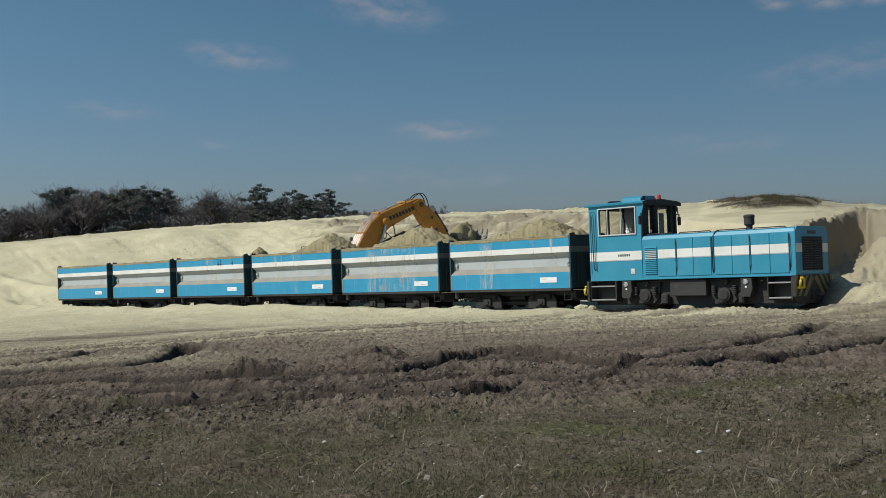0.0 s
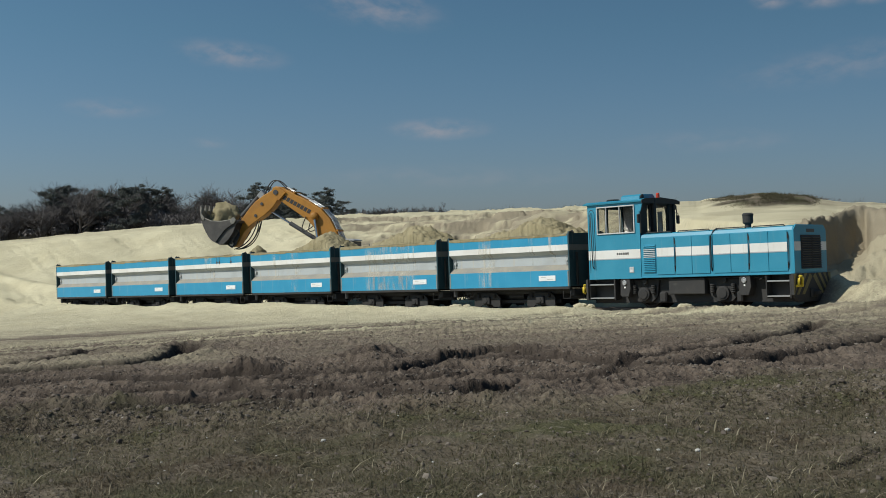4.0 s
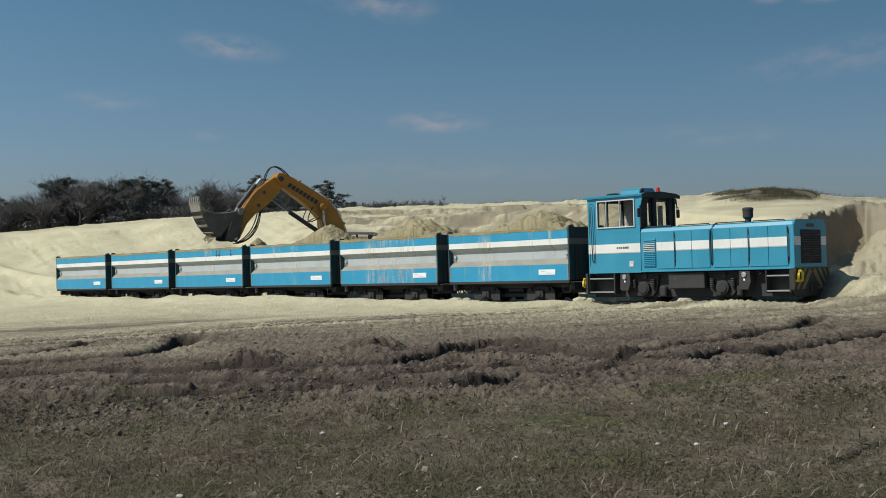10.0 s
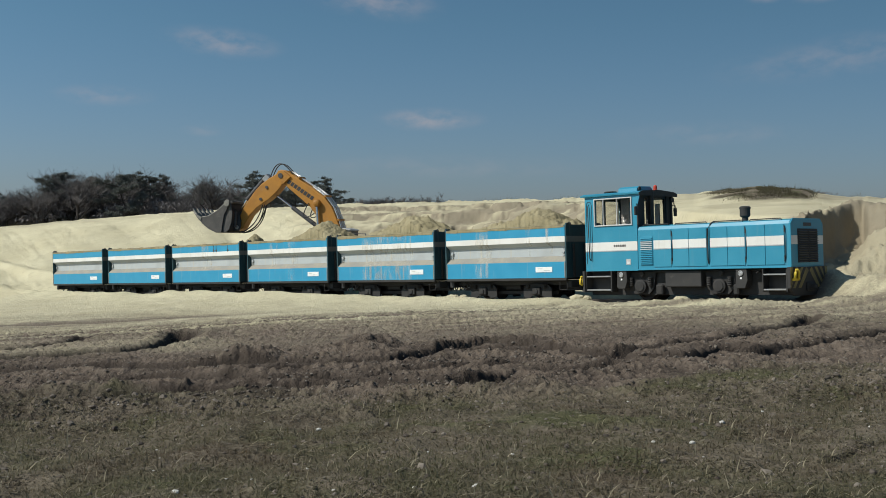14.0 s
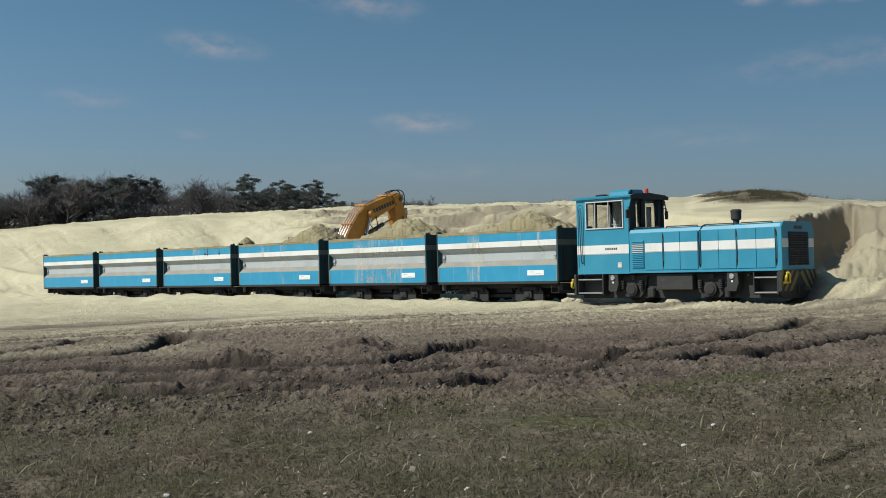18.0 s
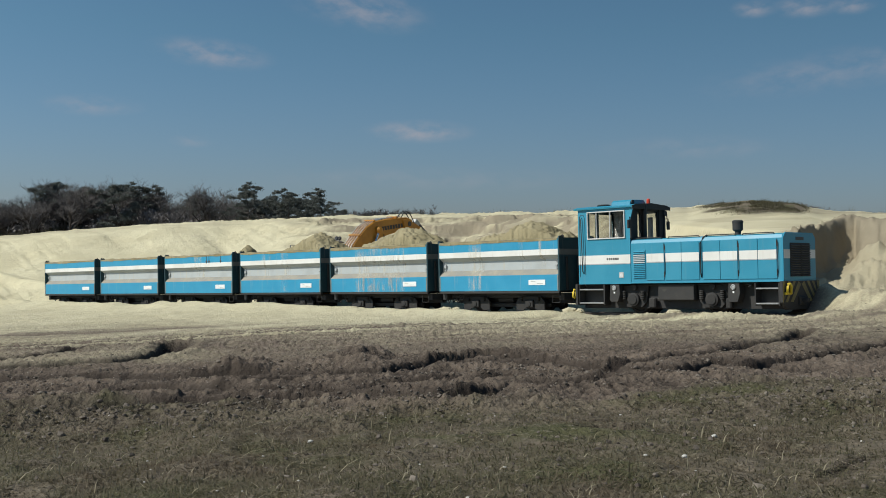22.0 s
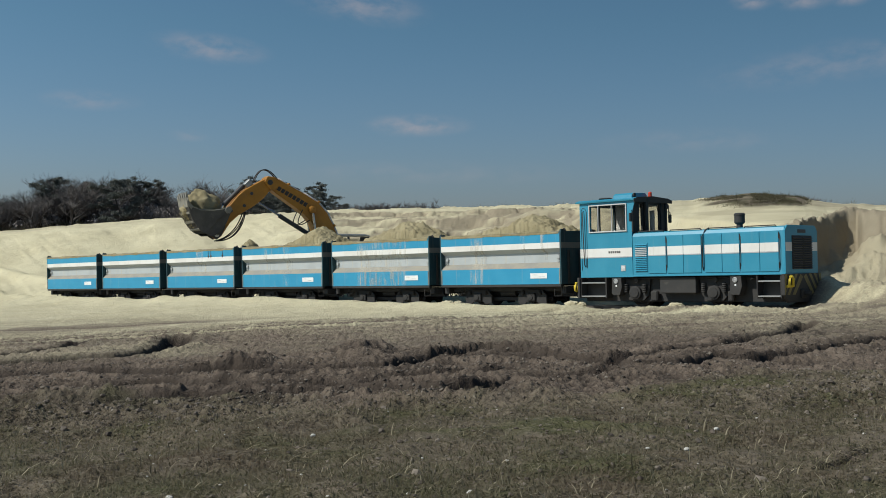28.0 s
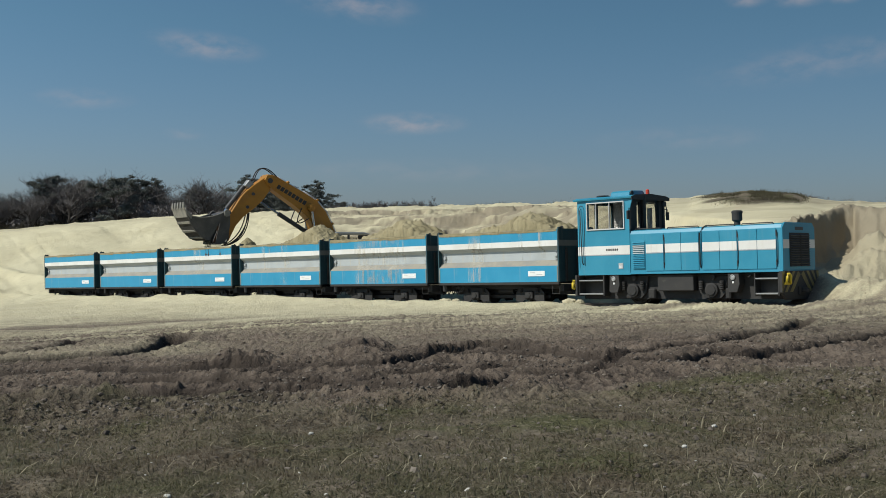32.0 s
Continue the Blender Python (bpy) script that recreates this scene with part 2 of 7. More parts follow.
def box(x0, x1, y0, y1, z0, z1, bevel=0.0, bm=None, seg=1):
    bm = bm or bmesh.new()
    vs = bmesh.ops.create_cube(bm, size=1)["verts"]
    bmesh.ops.transform(bm, verts=vs, matrix=Matrix.LocRotScale(((x0 + x1) / 2, (y0 + y1) / 2, (z0 + z1) / 2), None, (x1 - x0, y1 - y0, z1 - z0)))
    if bevel:
        bmesh.ops.bevel(bm, geom=list({e for v in vs for e in v.link_edges}), offset=bevel, segments=seg, affect="EDGES", profile=0.5)
    return bm


def rod(p, q, r, bm=None, seg=12, r2=None):
    bm = bm or bmesh.new()
    p, q = Vector(p), Vector(q)
    turn = (q - p).to_track_quat("Z", "Y").to_matrix().to_4x4()
    bmesh.ops.create_cone(bm, cap_ends=True, segments=seg, radius1=r, radius2=r if r2 is None else r2, depth=(q - p).length, matrix=Matrix.Translation((p + q) / 2) @ turn)
    return bm


def tube(points, r, bm=None, seg=8):
    """A bent pipe or hose through the points."""
    bm = bm or bmesh.new()
    pts = [Vector(p) for p in points]
    rings = []
    for i, p in enumerate(pts):
        d = (pts[min(i + 1, len(pts) - 1)] - pts[max(i - 1, 0)]).normalized()
        side = d.cross(Vector((0, 0, 1)) if abs(d.z) < 0.95 else Vector((0, 1, 0))).normalized()
        up = side.cross(d)
        rings.append([bm.verts.new(p + side * r * math.cos(a) + up * r * math.sin(a)) for a in (k * math.tau / seg for k in range(seg))])
    for a, b in zip(rings, rings[1:]):
        for k in range(seg):
            bm.faces.new((a[k], a[(k + 1) % seg], b[(k + 1) % seg], b[k])).smooth = True
    bm.faces.new(rings[0][::-1])
    bm.faces.new(rings[-1])
    return bm


def arc(p, q, rise, n=12):
    """Points of a sagging or arching line from p to q."""
    p, q = Vector(p), Vector(q)
    return [p.lerp(q, i / n) + Vector(rise) * (4 * (i / n) * (1 - i / n)) for i in range(n + 1)]


def slab(outline, depth0, depth1, axis="y", bevel=0.0, bm=None):
    """A plate: an outline in the x-z plane (axis y) or y-z plane (axis x), given thickness along the axis."""
    bm = bm or bmesh.new()

    def at(u, v, d):
        return (u, d, v) if axis == "y" else (d, u, v)
    a = [bm.verts.new(at(u, v, depth0)) for u, v in outline]
    b = [bm.verts.new(at(u, v, depth1)) for u, v in outline]
    n = len(a)
    fs = [bm.faces.new(a), bm.faces.new(b[::-1])]
    fs += [bm.faces.new((a[i], b[i], b[(i + 1) % n], a[(i + 1) % n])) for i in range(n)]
    bmesh.ops.recalc_face_normals(bm, faces=fs)
    if bevel:
        es = [e for f in fs[:2] for e in f.edges]
        bmesh.ops.bevel(bm, geom=es, offset=bevel, segments=2, affect="EDGES", profile=0.5)
    return bm


def lathe(profile, m, seg=20, bm=None):
    """Turned about local z; profile of (radius, height)."""
    bm = bm or bmesh.new()
    rings = []
    for r, z in profile:
        rings.append([bm.verts.new(m @ Vector((r * math.cos(a), r * math.sin(a), z))) for a in (k * math.tau / seg for k in range(seg))])
    for a, b in zip(rings, rings[1:]):
        for k in range(seg):
            bm.faces.new((a[k], a[(k + 1) % seg], b[(k + 1) % seg], b[k]))
    bm.faces.new(rings[0][::-1])
    bm.faces.new(rings[-1])
    bmesh.ops.recalc_face_normals(bm, faces=bm.faces)
    return bm


# ---- value noise ----
def lattice(x, y, s):
    x, y = np.broadcast_arrays(x, y)
    if not x.size:
        return x
    ix, iy = np.floor(x), np.floor(y)
    fx, fy = x - ix, y - iy
    fx, fy = fx * fx * (3 - 2 * fx), fy * fy * (3 - 2 * fy)

    def h(a, b):
        v = np.sin(a * 127.1 + b * 311.7 + s * 74.7) * 43758.5453
        return v - np.floor(v)
    x0, y0 = ix.min(), iy.min()
    nx, ny = int(ix.max() - x0) + 2, int(iy.max() - y0) + 2
    if nx * ny < 2 * x.size:
        # few lattice points: work them out once
        grid = h(x0 + np.arange(nx)[:, None], y0 + np.arange(ny)[None, :]).ravel()
        k = (ix - x0).astype(np.int64) * ny + (iy - y0).astype(np.int64)
        p, q, u, w = grid[k], grid[k + ny], grid[k + 1], grid[k + ny + 1]
    else:
        p, q, u, w = h(ix, iy), h(ix + 1, iy), h(ix, iy + 1), h(ix + 1, iy + 1)
    return (p * (1 - fx) + q * fx) * (1 - fy) + (u * (1 - fx) + w * fx) * fy


def fbm(x, y, octaves, s):
    v, amp, tot = 0, 1.0, 0
    for o in range(octaves):
        v = v + amp * (lattice(x * 2 ** o, y * 2 ** o, s + o) - 0.5)
        tot += amp
        amp *= 0.5
    return v / tot * 2


def step(v, lo, hi):
    u = np.clip((v - lo) / (hi - lo), 0, 1)
    return u * u * (3 - 2 * u)


# ---- the ground: one sheet round the camera out to the horizon ----
TRACK_FALL = 0.03
DIG = (-16.08, 6.02)                      # where the excavator stands
# the bank behind the train: bearing (tangent from the camera's heading), foot, lip, lip height, ridge, ridge height
BANK = [(-1.2, 60, 76, 1.9, 88, 2.4), (-0.405, 50, 69, 2.35, 79, 2.80), (-0.374, 50, 69, 2.5, 79, 2.98), (-0.328, 50, 69, 2.8, 79, 3.34), (-0.255, 50, 68, 3.1, 79, 3.72), (-0.188, 50, 68, 3.3, 79, 4.02), (-0.147, 50, 67, 3.4, 78, 4.12),
        (-0.075, 50, 66, 3.5, 78, 4.34), (0.008, 50, 64, 3.6, 77, 4.47), (0.06, 49, 62, 3.6, 76, 4.54), (0.131, 46, 57, 3.5, 73, 4.58), (0.209, 40, 48, 2.9, 68, 4.56), (0.24, 38, 43, 2.7, 66, 4.55), (0.266, 36.5, 40, 2.55, 64, 4.6),
        (0.317, 34.2, 37, 2.42, 62, 4.62), (0.334, 33.0, 35.6, 2.36, 62, 4.4), (0.345, 33.6, 38.6, 2.65, 62, 4.3), (0.360, 33.6, 41.4, 2.80, 61, 4.15), (0.377, 32.8, 43.6, 2.95, 60, 4.05), (0.386, 32.4, 44.0, 2.95, 60, 4.05), (0.391, 32.0, 42.0, 2.87, 60, 4.05), (0.402, 31.6, 41.0, 2.83, 60, 4.0), (0.43, 31.0, 39.0, 2.80, 60, 4.0), (0.6, 28, 34, 2.6, 60, 3.9), (1.2, 25, 31, 2.3, 60, 3.5)]
# ruts: points along each (to the right of and ahead of the camera), then half-width and depth of the groove
RUTS = [([(-7.2, 17.4), (-5.77, 18.05), (-5.19, 18.11), (-4.77, 18.87), (-4.73, 19.87), (-4.99, 21.4)], 0.29, 0.23),
        ([(-8.6, 18.6), (-7.58, 19.23), (-7.09, 19.8), (-6.86, 20.52), (-7.1, 21.9)], 0.23, 0.11),
        ([(-6.4, 11.2), (-4.65, 11.82), (-3.81, 12.2), (-2.74, 12.47), (-1.73, 12.6), (-0.89, 12.55), (-0.05, 12.1), (0.41, 12.07)], 0.38, 0.34),
        ([(-6.5, 14.3), (-4.4, 14), (-3.9, 14.38), (-3.4, 14.1), (-2.4, 13.5), (-0.87, 13.31), (-0.34, 13.74), (0.27, 13.93), (0.93, 14.23)], 0.29, 0.21),
        ([(-2.3, 14.6), (-0.53, 15.19), (0.23, 16.56), (0.82, 16.91), (1.3, 16.6)], 0.35, 0.25),
        ([(0.6, 15.7), (1.19, 15.76), (2.05, 15.01), (2.4, 14.1), (3.34, 14.08), (4.06, 15.06)], 0.32, 0.25),
        ([(0.34, 12.4), (0.91, 12.86), (1.35, 13.18), (2.2, 13.4)], 0.29, 0.23),
        ([(2.4, 14.9), (3.43, 15.83), (4.41, 16.38), (5.02, 17.37), (5.78, 17.86), (6.64, 19.45)], 0.19, 0.15),
        ([(3.9, 13.9), (5.17, 14.95), (5.95, 15.7), (7.4, 16.9)], 0.26, 0.21),
        ([(-7.5, 15.8), (-5, 15.9), (-3.6, 15.5), (-2, 15.6)], 0.38, 0.16),
        ([(-12, 23.2), (-4, 24.3), (2, 26.2)], 0.2, 0.08),
        ([(-12, 24.8), (-4, 26), (3, 28)], 0.2, 0.08),
        ([(-12, 21.8), (-4, 22.8), (3, 24.6)], 0.26, 0.08),
        ([(2.77, 7.56), (2.98, 7.76), (3.26, 8.07)], 0.09, 0.05),
        ([(1.46, 9.66), (1.7, 9.6)], 0.16, 0.1)]
MOUNDS = [(-2.86, 16.2, 0.42, 0.40, 0.62), (-2.62, 16.5, 0.3, 0.3, 0.40), (-3.3, 16.0, 0.5, 0.35, 0.30), (-1.18, 17.0, 0.46, 0.42, 0.55), (-0.92, 17.2, 0.30, 0.30, 0.50), (-1.6, 16.9, 0.4, 0.3, 0.30), (0.3, 16.9, 0.8, 0.3, 0.26), (1.0, 17.2, 0.7, 0.3, 0.28), (1.9, 15.9, 0.6, 0.3, 0.28),
          (-0.74, 10.25, 0.20, 0.18, 0.24), (-0.55, 10.35, 0.14, 0.14, 0.14), (1.95, 9.75, 0.30, 0.16, 0.16), (-2.25, 10.2, 0.5, 0.14, 0.12), (3.65, 13.4, 0.42, 0.6, 0.34), (3.2, 13.2, 0.5, 0.4, 0.22), (1.14, 11.5, 0.45, 0.25, 0.20), (0.7, 11.9, 0.4, 0.2, 0.16), (-3.4, 13.0, 0.8, 0.25, 0.26), (-1.6, 13.2, 0.7, 0.25, 0.24), (-5.0, 12.8, 0.8, 0.3, 0.2), (0.4, 12.9, 0.6, 0.25, 0.2)]


def cloddy(x, y, s):
    """Rounded lumps with sharp hollows between them."""
    return np.abs(fbm(x, y, 3, s)) * 2.6


def terrain(a, b):
    """Height and cover at a metres to the right of and b metres ahead of the camera."""
    x = EYE[0] + RT.x * a + FW.x * b
    y = EYE[1] + RT.y * a + FW.y * b
    bear = a / np.maximum(b, 0.5)
    xc = np.clip(x, -45, 30)
    z = -0.06 + TRACK_FALL * xc - 0.025 * np.clip(-y - 3, 0, 22)
    z += 0.08 * fbm(x * 0.15, y * 0.15, 3, 3)
    # low ridge of spilled sand along the track
    z += 0.15 * np.exp(-((y + 0.75 + 0.35 * fbm(x * 0.4, y * 0.1, 2, 5)) / 0.5) ** 2) * (0.55 + 0.9 * fbm(x * 0.55, 0 * y + 3.3, 3, 8)) * step(x, 9.5, 8.0)
    z += 0.04 * fbm(x * 0.9, y * 1.6, 3, 9) * step(b, 22, 27) * step(y, 0.2, -0.6)
    z += 0.30 * np.exp(-((y - 2.25 + 0.2 * fbm(x * 0.5, 0 * y, 2, 6)) / 0.42) ** 2) * step(x, 9.0, 7.5) * (1 + 0.5 * fbm(x * 0.6, y, 3, 7))
    z += 0.16 * step(x, 6.75, 7.6) * step(np.abs(y - 0.8), 2.6, 1.2)
    z += (0.09 + 0.12 * step(x, -3.5, -11.0)) * np.where(y > -0.55, np.exp(-(np.maximum(y + 0.55, 0) / 0.36) ** 2), np.exp(-((y + 0.55) / 1.5) ** 2)) * step(x, 1.0, -4.0) * (1 + 0.22 * fbm(x * 0.8, y * 0.5, 4, 95))
    # ridge of dug soil at the buffer beam, the floor dug out beyond it
    s_ = (a - 9.3) * 0.87 + (b - 26.0) * 0.49
    along = (a - 9.3) * 0.49 - (b - 26.0) * 0.87
    z += 0.52 * np.exp(-(s_ / 0.6) ** 2) * step(along, -0.9, 0.0) * step(along, 4.5, 2.0) * (1 + 0.5 * fbm(x * 1.4, y * 1.4, 4, 10))
    z -= 0.12 * step(s_ + 0.15 * fbm(x, y, 3, 15), 0.15, 0.9) * step(bear, 0.340, 0.352)
    z += 0.05 * step(x, -1.5, 0.0) * step(x, 7.4, 6.6) * np.exp(-((y + 0.75) / 0.6) ** 2) * (1 + 0.5 * fbm(x * 1.2, y * 1.2, 3, 16))
    # churned soil
    near = step(b, 9.4, 11.4) * step(b + 1.2 * fbm(a * 0.3, 0 * b, 2, 12), 20.0, 16.6)
    loose = step(b, 10.0, 11.0) * step(b - 2.5 * step(bear, 0.0, 0.3), 28.5, 24.0)
    crumbs = 0.020 * cloddy(a * 2.6, b * 3.6, 23) + 0.024 * cloddy(a * 7, b * 7, 24) + 0.012 * cloddy(a * 22, b * 16, 22)
    churn = 0.10 * np.abs(fbm(a * 0.20, b * 1.5, 4, 11)) + 0.026 * cloddy(a * 0.9, b * 2.2, 19) + crumbs
    z += near * (churn - 0.07)
    z += loose * (1 - near) * (0.012 * cloddy(a * 1.2, b * 3.2, 25) + 0.028 * cloddy(a * 6, b * 7, 26) + 0.016 * cloddy(a * 17, b * 14, 29))
    z += 0.03 * fbm(a * 5, b * 5, 4, 27) * step(b, 12, 10) + 0.10 * fbm(a * 1.1, b * 1.1, 4, 28) * step(b, 13, 10)
    # wet patches, with shade painted into the hollows between crumbs
    wet_shade = near * (0.14 + 0.62 * step(fbm(a * 0.10, b * 0.95, 4, 13), -0.10, 0.25)) * np.clip(1.45 - crumbs / 0.034, 0, 1)
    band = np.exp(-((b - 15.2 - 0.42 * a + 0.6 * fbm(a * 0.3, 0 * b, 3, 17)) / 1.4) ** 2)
    wet_shade = np.maximum(wet_shade, band * np.clip(0.45 + 1.6 * fbm(a * 0.25, b * 2.0, 4, 18), 0, 1) * np.clip(1.5 - crumbs / 0.036, 0, 1))
    a_all, b_all, strip = a, b, (b > 7) & (b < 30) & (np.abs(bear) < 0.6)
    dz, dw = np.zeros(a.shape), np.zeros(a.shape)
    a, b = a[strip], b[strip]
    rim, dug, ws = np.zeros(a.shape), np.zeros(a.shape), np.zeros(a.shape)
    for pts, half, deep in RUTS:
        best = np.full(a.shape, 1e9)
        for (a0, b0), (a1, b1) in zip(pts, pts[1:]):
            u = np.clip(((a - a0) * (a1 - a0) + (b - b0) * (b1 - b0)) / ((a1 - a0) ** 2 + (b1 - b0) ** 2), 0, 1)
            best = np.minimum(best, np.hypot(a - a0 - u * (a1 - a0), b - b0 - u * (b1 - b0)))
        w = best + (0.09 if deep > 0.1 else 0.05) * fbm(a * 1.4, b * 1.4, 5, 31)
        rim = np.maximum(rim, 0.28 * deep * np.exp(-((w - half * 1.75) / (half * 0.55)) ** 2) * (0.6 + 0.3 * cloddy(a * 2.2, b * 3.2, 37) + 0.15 * cloddy(a * 11, b * 9, 38)))
        dug = np.maximum(dug, 0.85 * deep * step(w, half * 1.10, half * 0.55) * (1 + 0.35 * fbm(a * 3.0, b * 3.0, 3, 33)))
        # dark along each rut: wet soil plus the painted shade of its sides
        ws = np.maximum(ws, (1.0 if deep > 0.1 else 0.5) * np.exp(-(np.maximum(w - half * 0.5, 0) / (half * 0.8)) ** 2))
    zs = rim - dug
    keep_low = dug > 0.03
    for a0, b0, ra, rb, h in MOUNDS:
        d = ((a - a0) / ra) ** 2 + ((b - b0) / rb) ** 2
        zs = np.maximum(zs, 0.36 * h * np.exp(-d * d) * (0.75 + 0.45 * fbm(a * 2.6, b * 2.6, 4, 41)) + np.exp(-d) * (0.030 * cloddy(a * 6, b * 6, 42) - 0.02))
    zs = np.where(keep_low, np.minimum(zs, rim - dug + 0.02), zs)
    dz[strip], dw[strip] = zs, ws
    a, b = a_all, b_all
    z = z + dz
    wet_shade = np.maximum(wet_shade, dw)
    shift = b - 1.0 * step(bear, 0.0, 0.2) + 2.2 * step(bear, 0.2, 0.33) - 4.0 * step(bear, 0.0, -0.3) * step(b, 16, 22)
    soil = np.interp(shift + 0.8 * fbm(a * 0.25, b * 0.4, 3, 43), [10, 11.5, 16.5, 18.5, 20.5, 23, 25.5, 27.0, 30.0, 46], [0.80, 0.90, 0.88, 0.74, 0.62, 0.54, 0.45, 0.34, 0.22, 0.16])
    soil = soil * (1 - 0.20 * step(bear, -0.05, 0.10) * step(bear, 0.30, 0.16) * step(shift, 17.5, 22.0))
    # long wheel lines across the sandy strip
    across = b - 0.17 * a
    soil += (0.55 * fbm(a * 0.05, across * 1.5, 3, 46) + 0.12 * fbm(a * 1.5, across * 4, 3, 47)) * step(b, 18, 20.5) * step(shift, 28.5, 25)
    pale = step(bear + 0.03 * fbm(a * 0.8, b * 0.8, 3, 48), -0.17, -0.25) * step(b, 17.2, 18.5) * step(b, 22.0, 20.8)
    soil = soil * (1 - 0.30 * pale)
    turf = step(b + 1.0 * fbm(a * 0.5, b * 0.5, 3, 44) - 1.3 * step(np.abs(bear + 0.02), 0.12, 0.3), 12.4, 10.4)
    soil += 0.6 * step(np.abs(y - 0.8), 1.05, 0.7) * step(x, -36, -32) * step(x, 7.2, 6.4)
    # working floor behind the train
    pit = step(y, 2.2, 4.2) * step(bear, 0.16, 0.06)
    z = z * (1 - pit) + pit * (-1.18 + 0.12 * fbm(x * 0.3, y * 0.3, 4, 45))
    d = np.hypot(x - DIG[0], y - DIG[1])
    z = z + (-1.33 - z) * step(d, 6.5, 3.6) * step(y, 2.2, 3.6)
    # sand bank
    foot, lip, hl, ridge, hr = [np.interp(bear, [k[0] for k in BANK], [k[i] for k in BANK]) for i in range(1, 6)]
    right = step(bear, 0.17, 0.25)
    wave = 2.6 * fbm(bear * 9, 0 * b + 0.5, 3, 51) * (1 - right) + right * 0.7 * fbm(bear * 26, 0.05 * b, 3, 53)
    foot, lip = foot + wave, lip + wave
    u = np.clip((b - foot) / np.maximum(lip - foot, 1.0), 0, 1)
    steep = np.interp(u, [0, 0.35, 0.60, 0.70, 0.78, 0.82, 1], [0, 0.22, 0.36, 0.55, 0.88, 0.98, 1])
    cutting = step(bear, 0.300, 0.332)
    face = u * (1 - cutting) + steep * cutting
    bank = z + (hl - z) * face
    v = np.clip((b - lip) / np.maximum(ridge - lip, 1), 0, 1)
    rim = hl + (hr + 0.12 * fbm(bear * 60, 0 * b + 7.7, 4, 57) - hl) * (1.35 * v - 0.35 * v * v)
    back = rim + np.clip(b - ridge, 0, 60) * -0.035
    bank = np.where(b > lip, back, bank)
    rough = step(b, foot - 1, foot + 2) * step(b, ridge + 2, ridge - 3)
    soft = (1 - right) * rough
    fan = fbm((a - 0.35 * (b - 60)) * 0.55, (b - 60) * 0.07, 4, 61)
    calm = step(bear, -0.10, -0.20)
    bank += soft * ((0.16 - 0.06 * calm) * fbm(x * 0.16, y * 0.16, 4, 63) + (0.22 - 0.10 * calm) * fan + (0.09 - 0.05 * calm) * fbm(x * 0.8, y * 0.8, 5, 67))
    # worn ledges and slips in the middle of the bank
    mid = step(bear, -0.15, -0.09) * step(bear, 0.20, 0.12) * soft
    slip = np.abs(fbm((a + 0.25 * b) * 0.10, b * 0.30, 5, 69))
    cut = np.abs(fbm((a - 0.15 * b) * 0.22, b * 0.55, 4, 70))
    face_ = mid * step(b, ridge - 5, lip - 1)
    bank += 0.6 * face_ * (0.26 * (slip - 0.2) - 0.25 * step(slip, 0.10, 0.03) + 0.14 * (cut - 0.2) - 0.15 * step(cut, 0.08, 0.02) + 0.16 * np.abs(fbm(a * 0.5, b * 1.3, 5, 80)) + 0.12 * fbm(x * 1.8, y * 1.8, 4, 76) + 0.20 * step(fbm(a * 0.16, b * 0.75, 6, 93), 0.0, 0.05) * step(b, foot + 2, foot + 7))
    # small broken steps where the bank has slipped
    lift = 0.55 * fbm(a * 0.11, b * 0.16, 3, 96) + 0.12 * fbm(a * 0.5, b * 0.4, 3, 97)
    q = (bank + lift) / 0.62
    f = q - np.floor(q)
    stair = (np.floor(q) + 0.45 * f + 0.55 * step(f, 0.80, 0.96)) * 0.62 - lift + 0.035 * cloddy(x * 1.6, y * 1.6, 100) + 0.02 * cloddy(x * 4.5, y * 4.5, 101) - 0.03
    broken = mid * step(b, foot + 1, foot + 4) * step(b, ridge - 3.0, ridge - 8.0) * step(fbm(a * 0.16, b * 0.20, 3, 98), -0.30, 0.0)
    bank = bank + (stair - bank) * broken
    crust = step(bear, -0.30, -0.20) * (1 - right) * step(b, ridge - 3.0, ridge - 0.8) * step(b, ridge + 1.5, ridge + 0.3)
    bank += crust * (0.035 * cloddy(bear * 150, b * 0.9, 90) + 0.035 * cloddy(bear * 380, b * 2.0, 91) - 0.02)
    # slanting slide marks on the smooth part
    slide = fbm((a + 0.55 * (b - 60)) * 0.9, (b - 60) * 0.10, 4, 92)
    bank += soft * (1 - mid) * step(b, ridge - 2, lip - 2) * 0.13 * np.minimum(slide, 0.05)
    crag = cutting * rough * step(b, ridge - 4, lip + 1)
    bank += crag * (0.34 * fbm(x * 0.5, y * 0.5, 5, 71) + 0.07 * cloddy(x * 2.6, y * 2.6, 73) + 0.08 * fbm(x * 4, y * 4, 3, 74)) * np.where(b > lip, 0.25, 1.0)
    z = np.where(b > foot - 2, bank, z)
    # heaps beside the digging place, behind the train
    for a0, b0, r, h in ((-2.0, 51.5, 4.5, 1.0), (2.6, 49.0, 5.0, 1.2), (-6.5, 53, 4.0, 0.7)):
        z += h * np.exp(-(((a - a0) / r) ** 2 + ((b - b0) / (r * 0.6)) ** 2)) * (1 + 0.6 * fbm(x * 0.5, y * 0.5, 4, 75))
    for a0, b0, ra, rb, h in ((14.6, 36.6, 1.1, 1.6, 0.75), (13.2, 35.2, 1.0, 1.2, 0.35), (15.8, 35.6, 1.2, 1.5, 0.55)):
        z += h * np.exp(-(((a - a0) / ra) ** 2 + ((b - b0) / rb) ** 2)) * (1 + 0.5 * fbm(x * 1.6, y * 1.6, 4, 94))
    turf = np.maximum(turf, 0.9 * step(b, ridge + 1.5, ridge + 6))
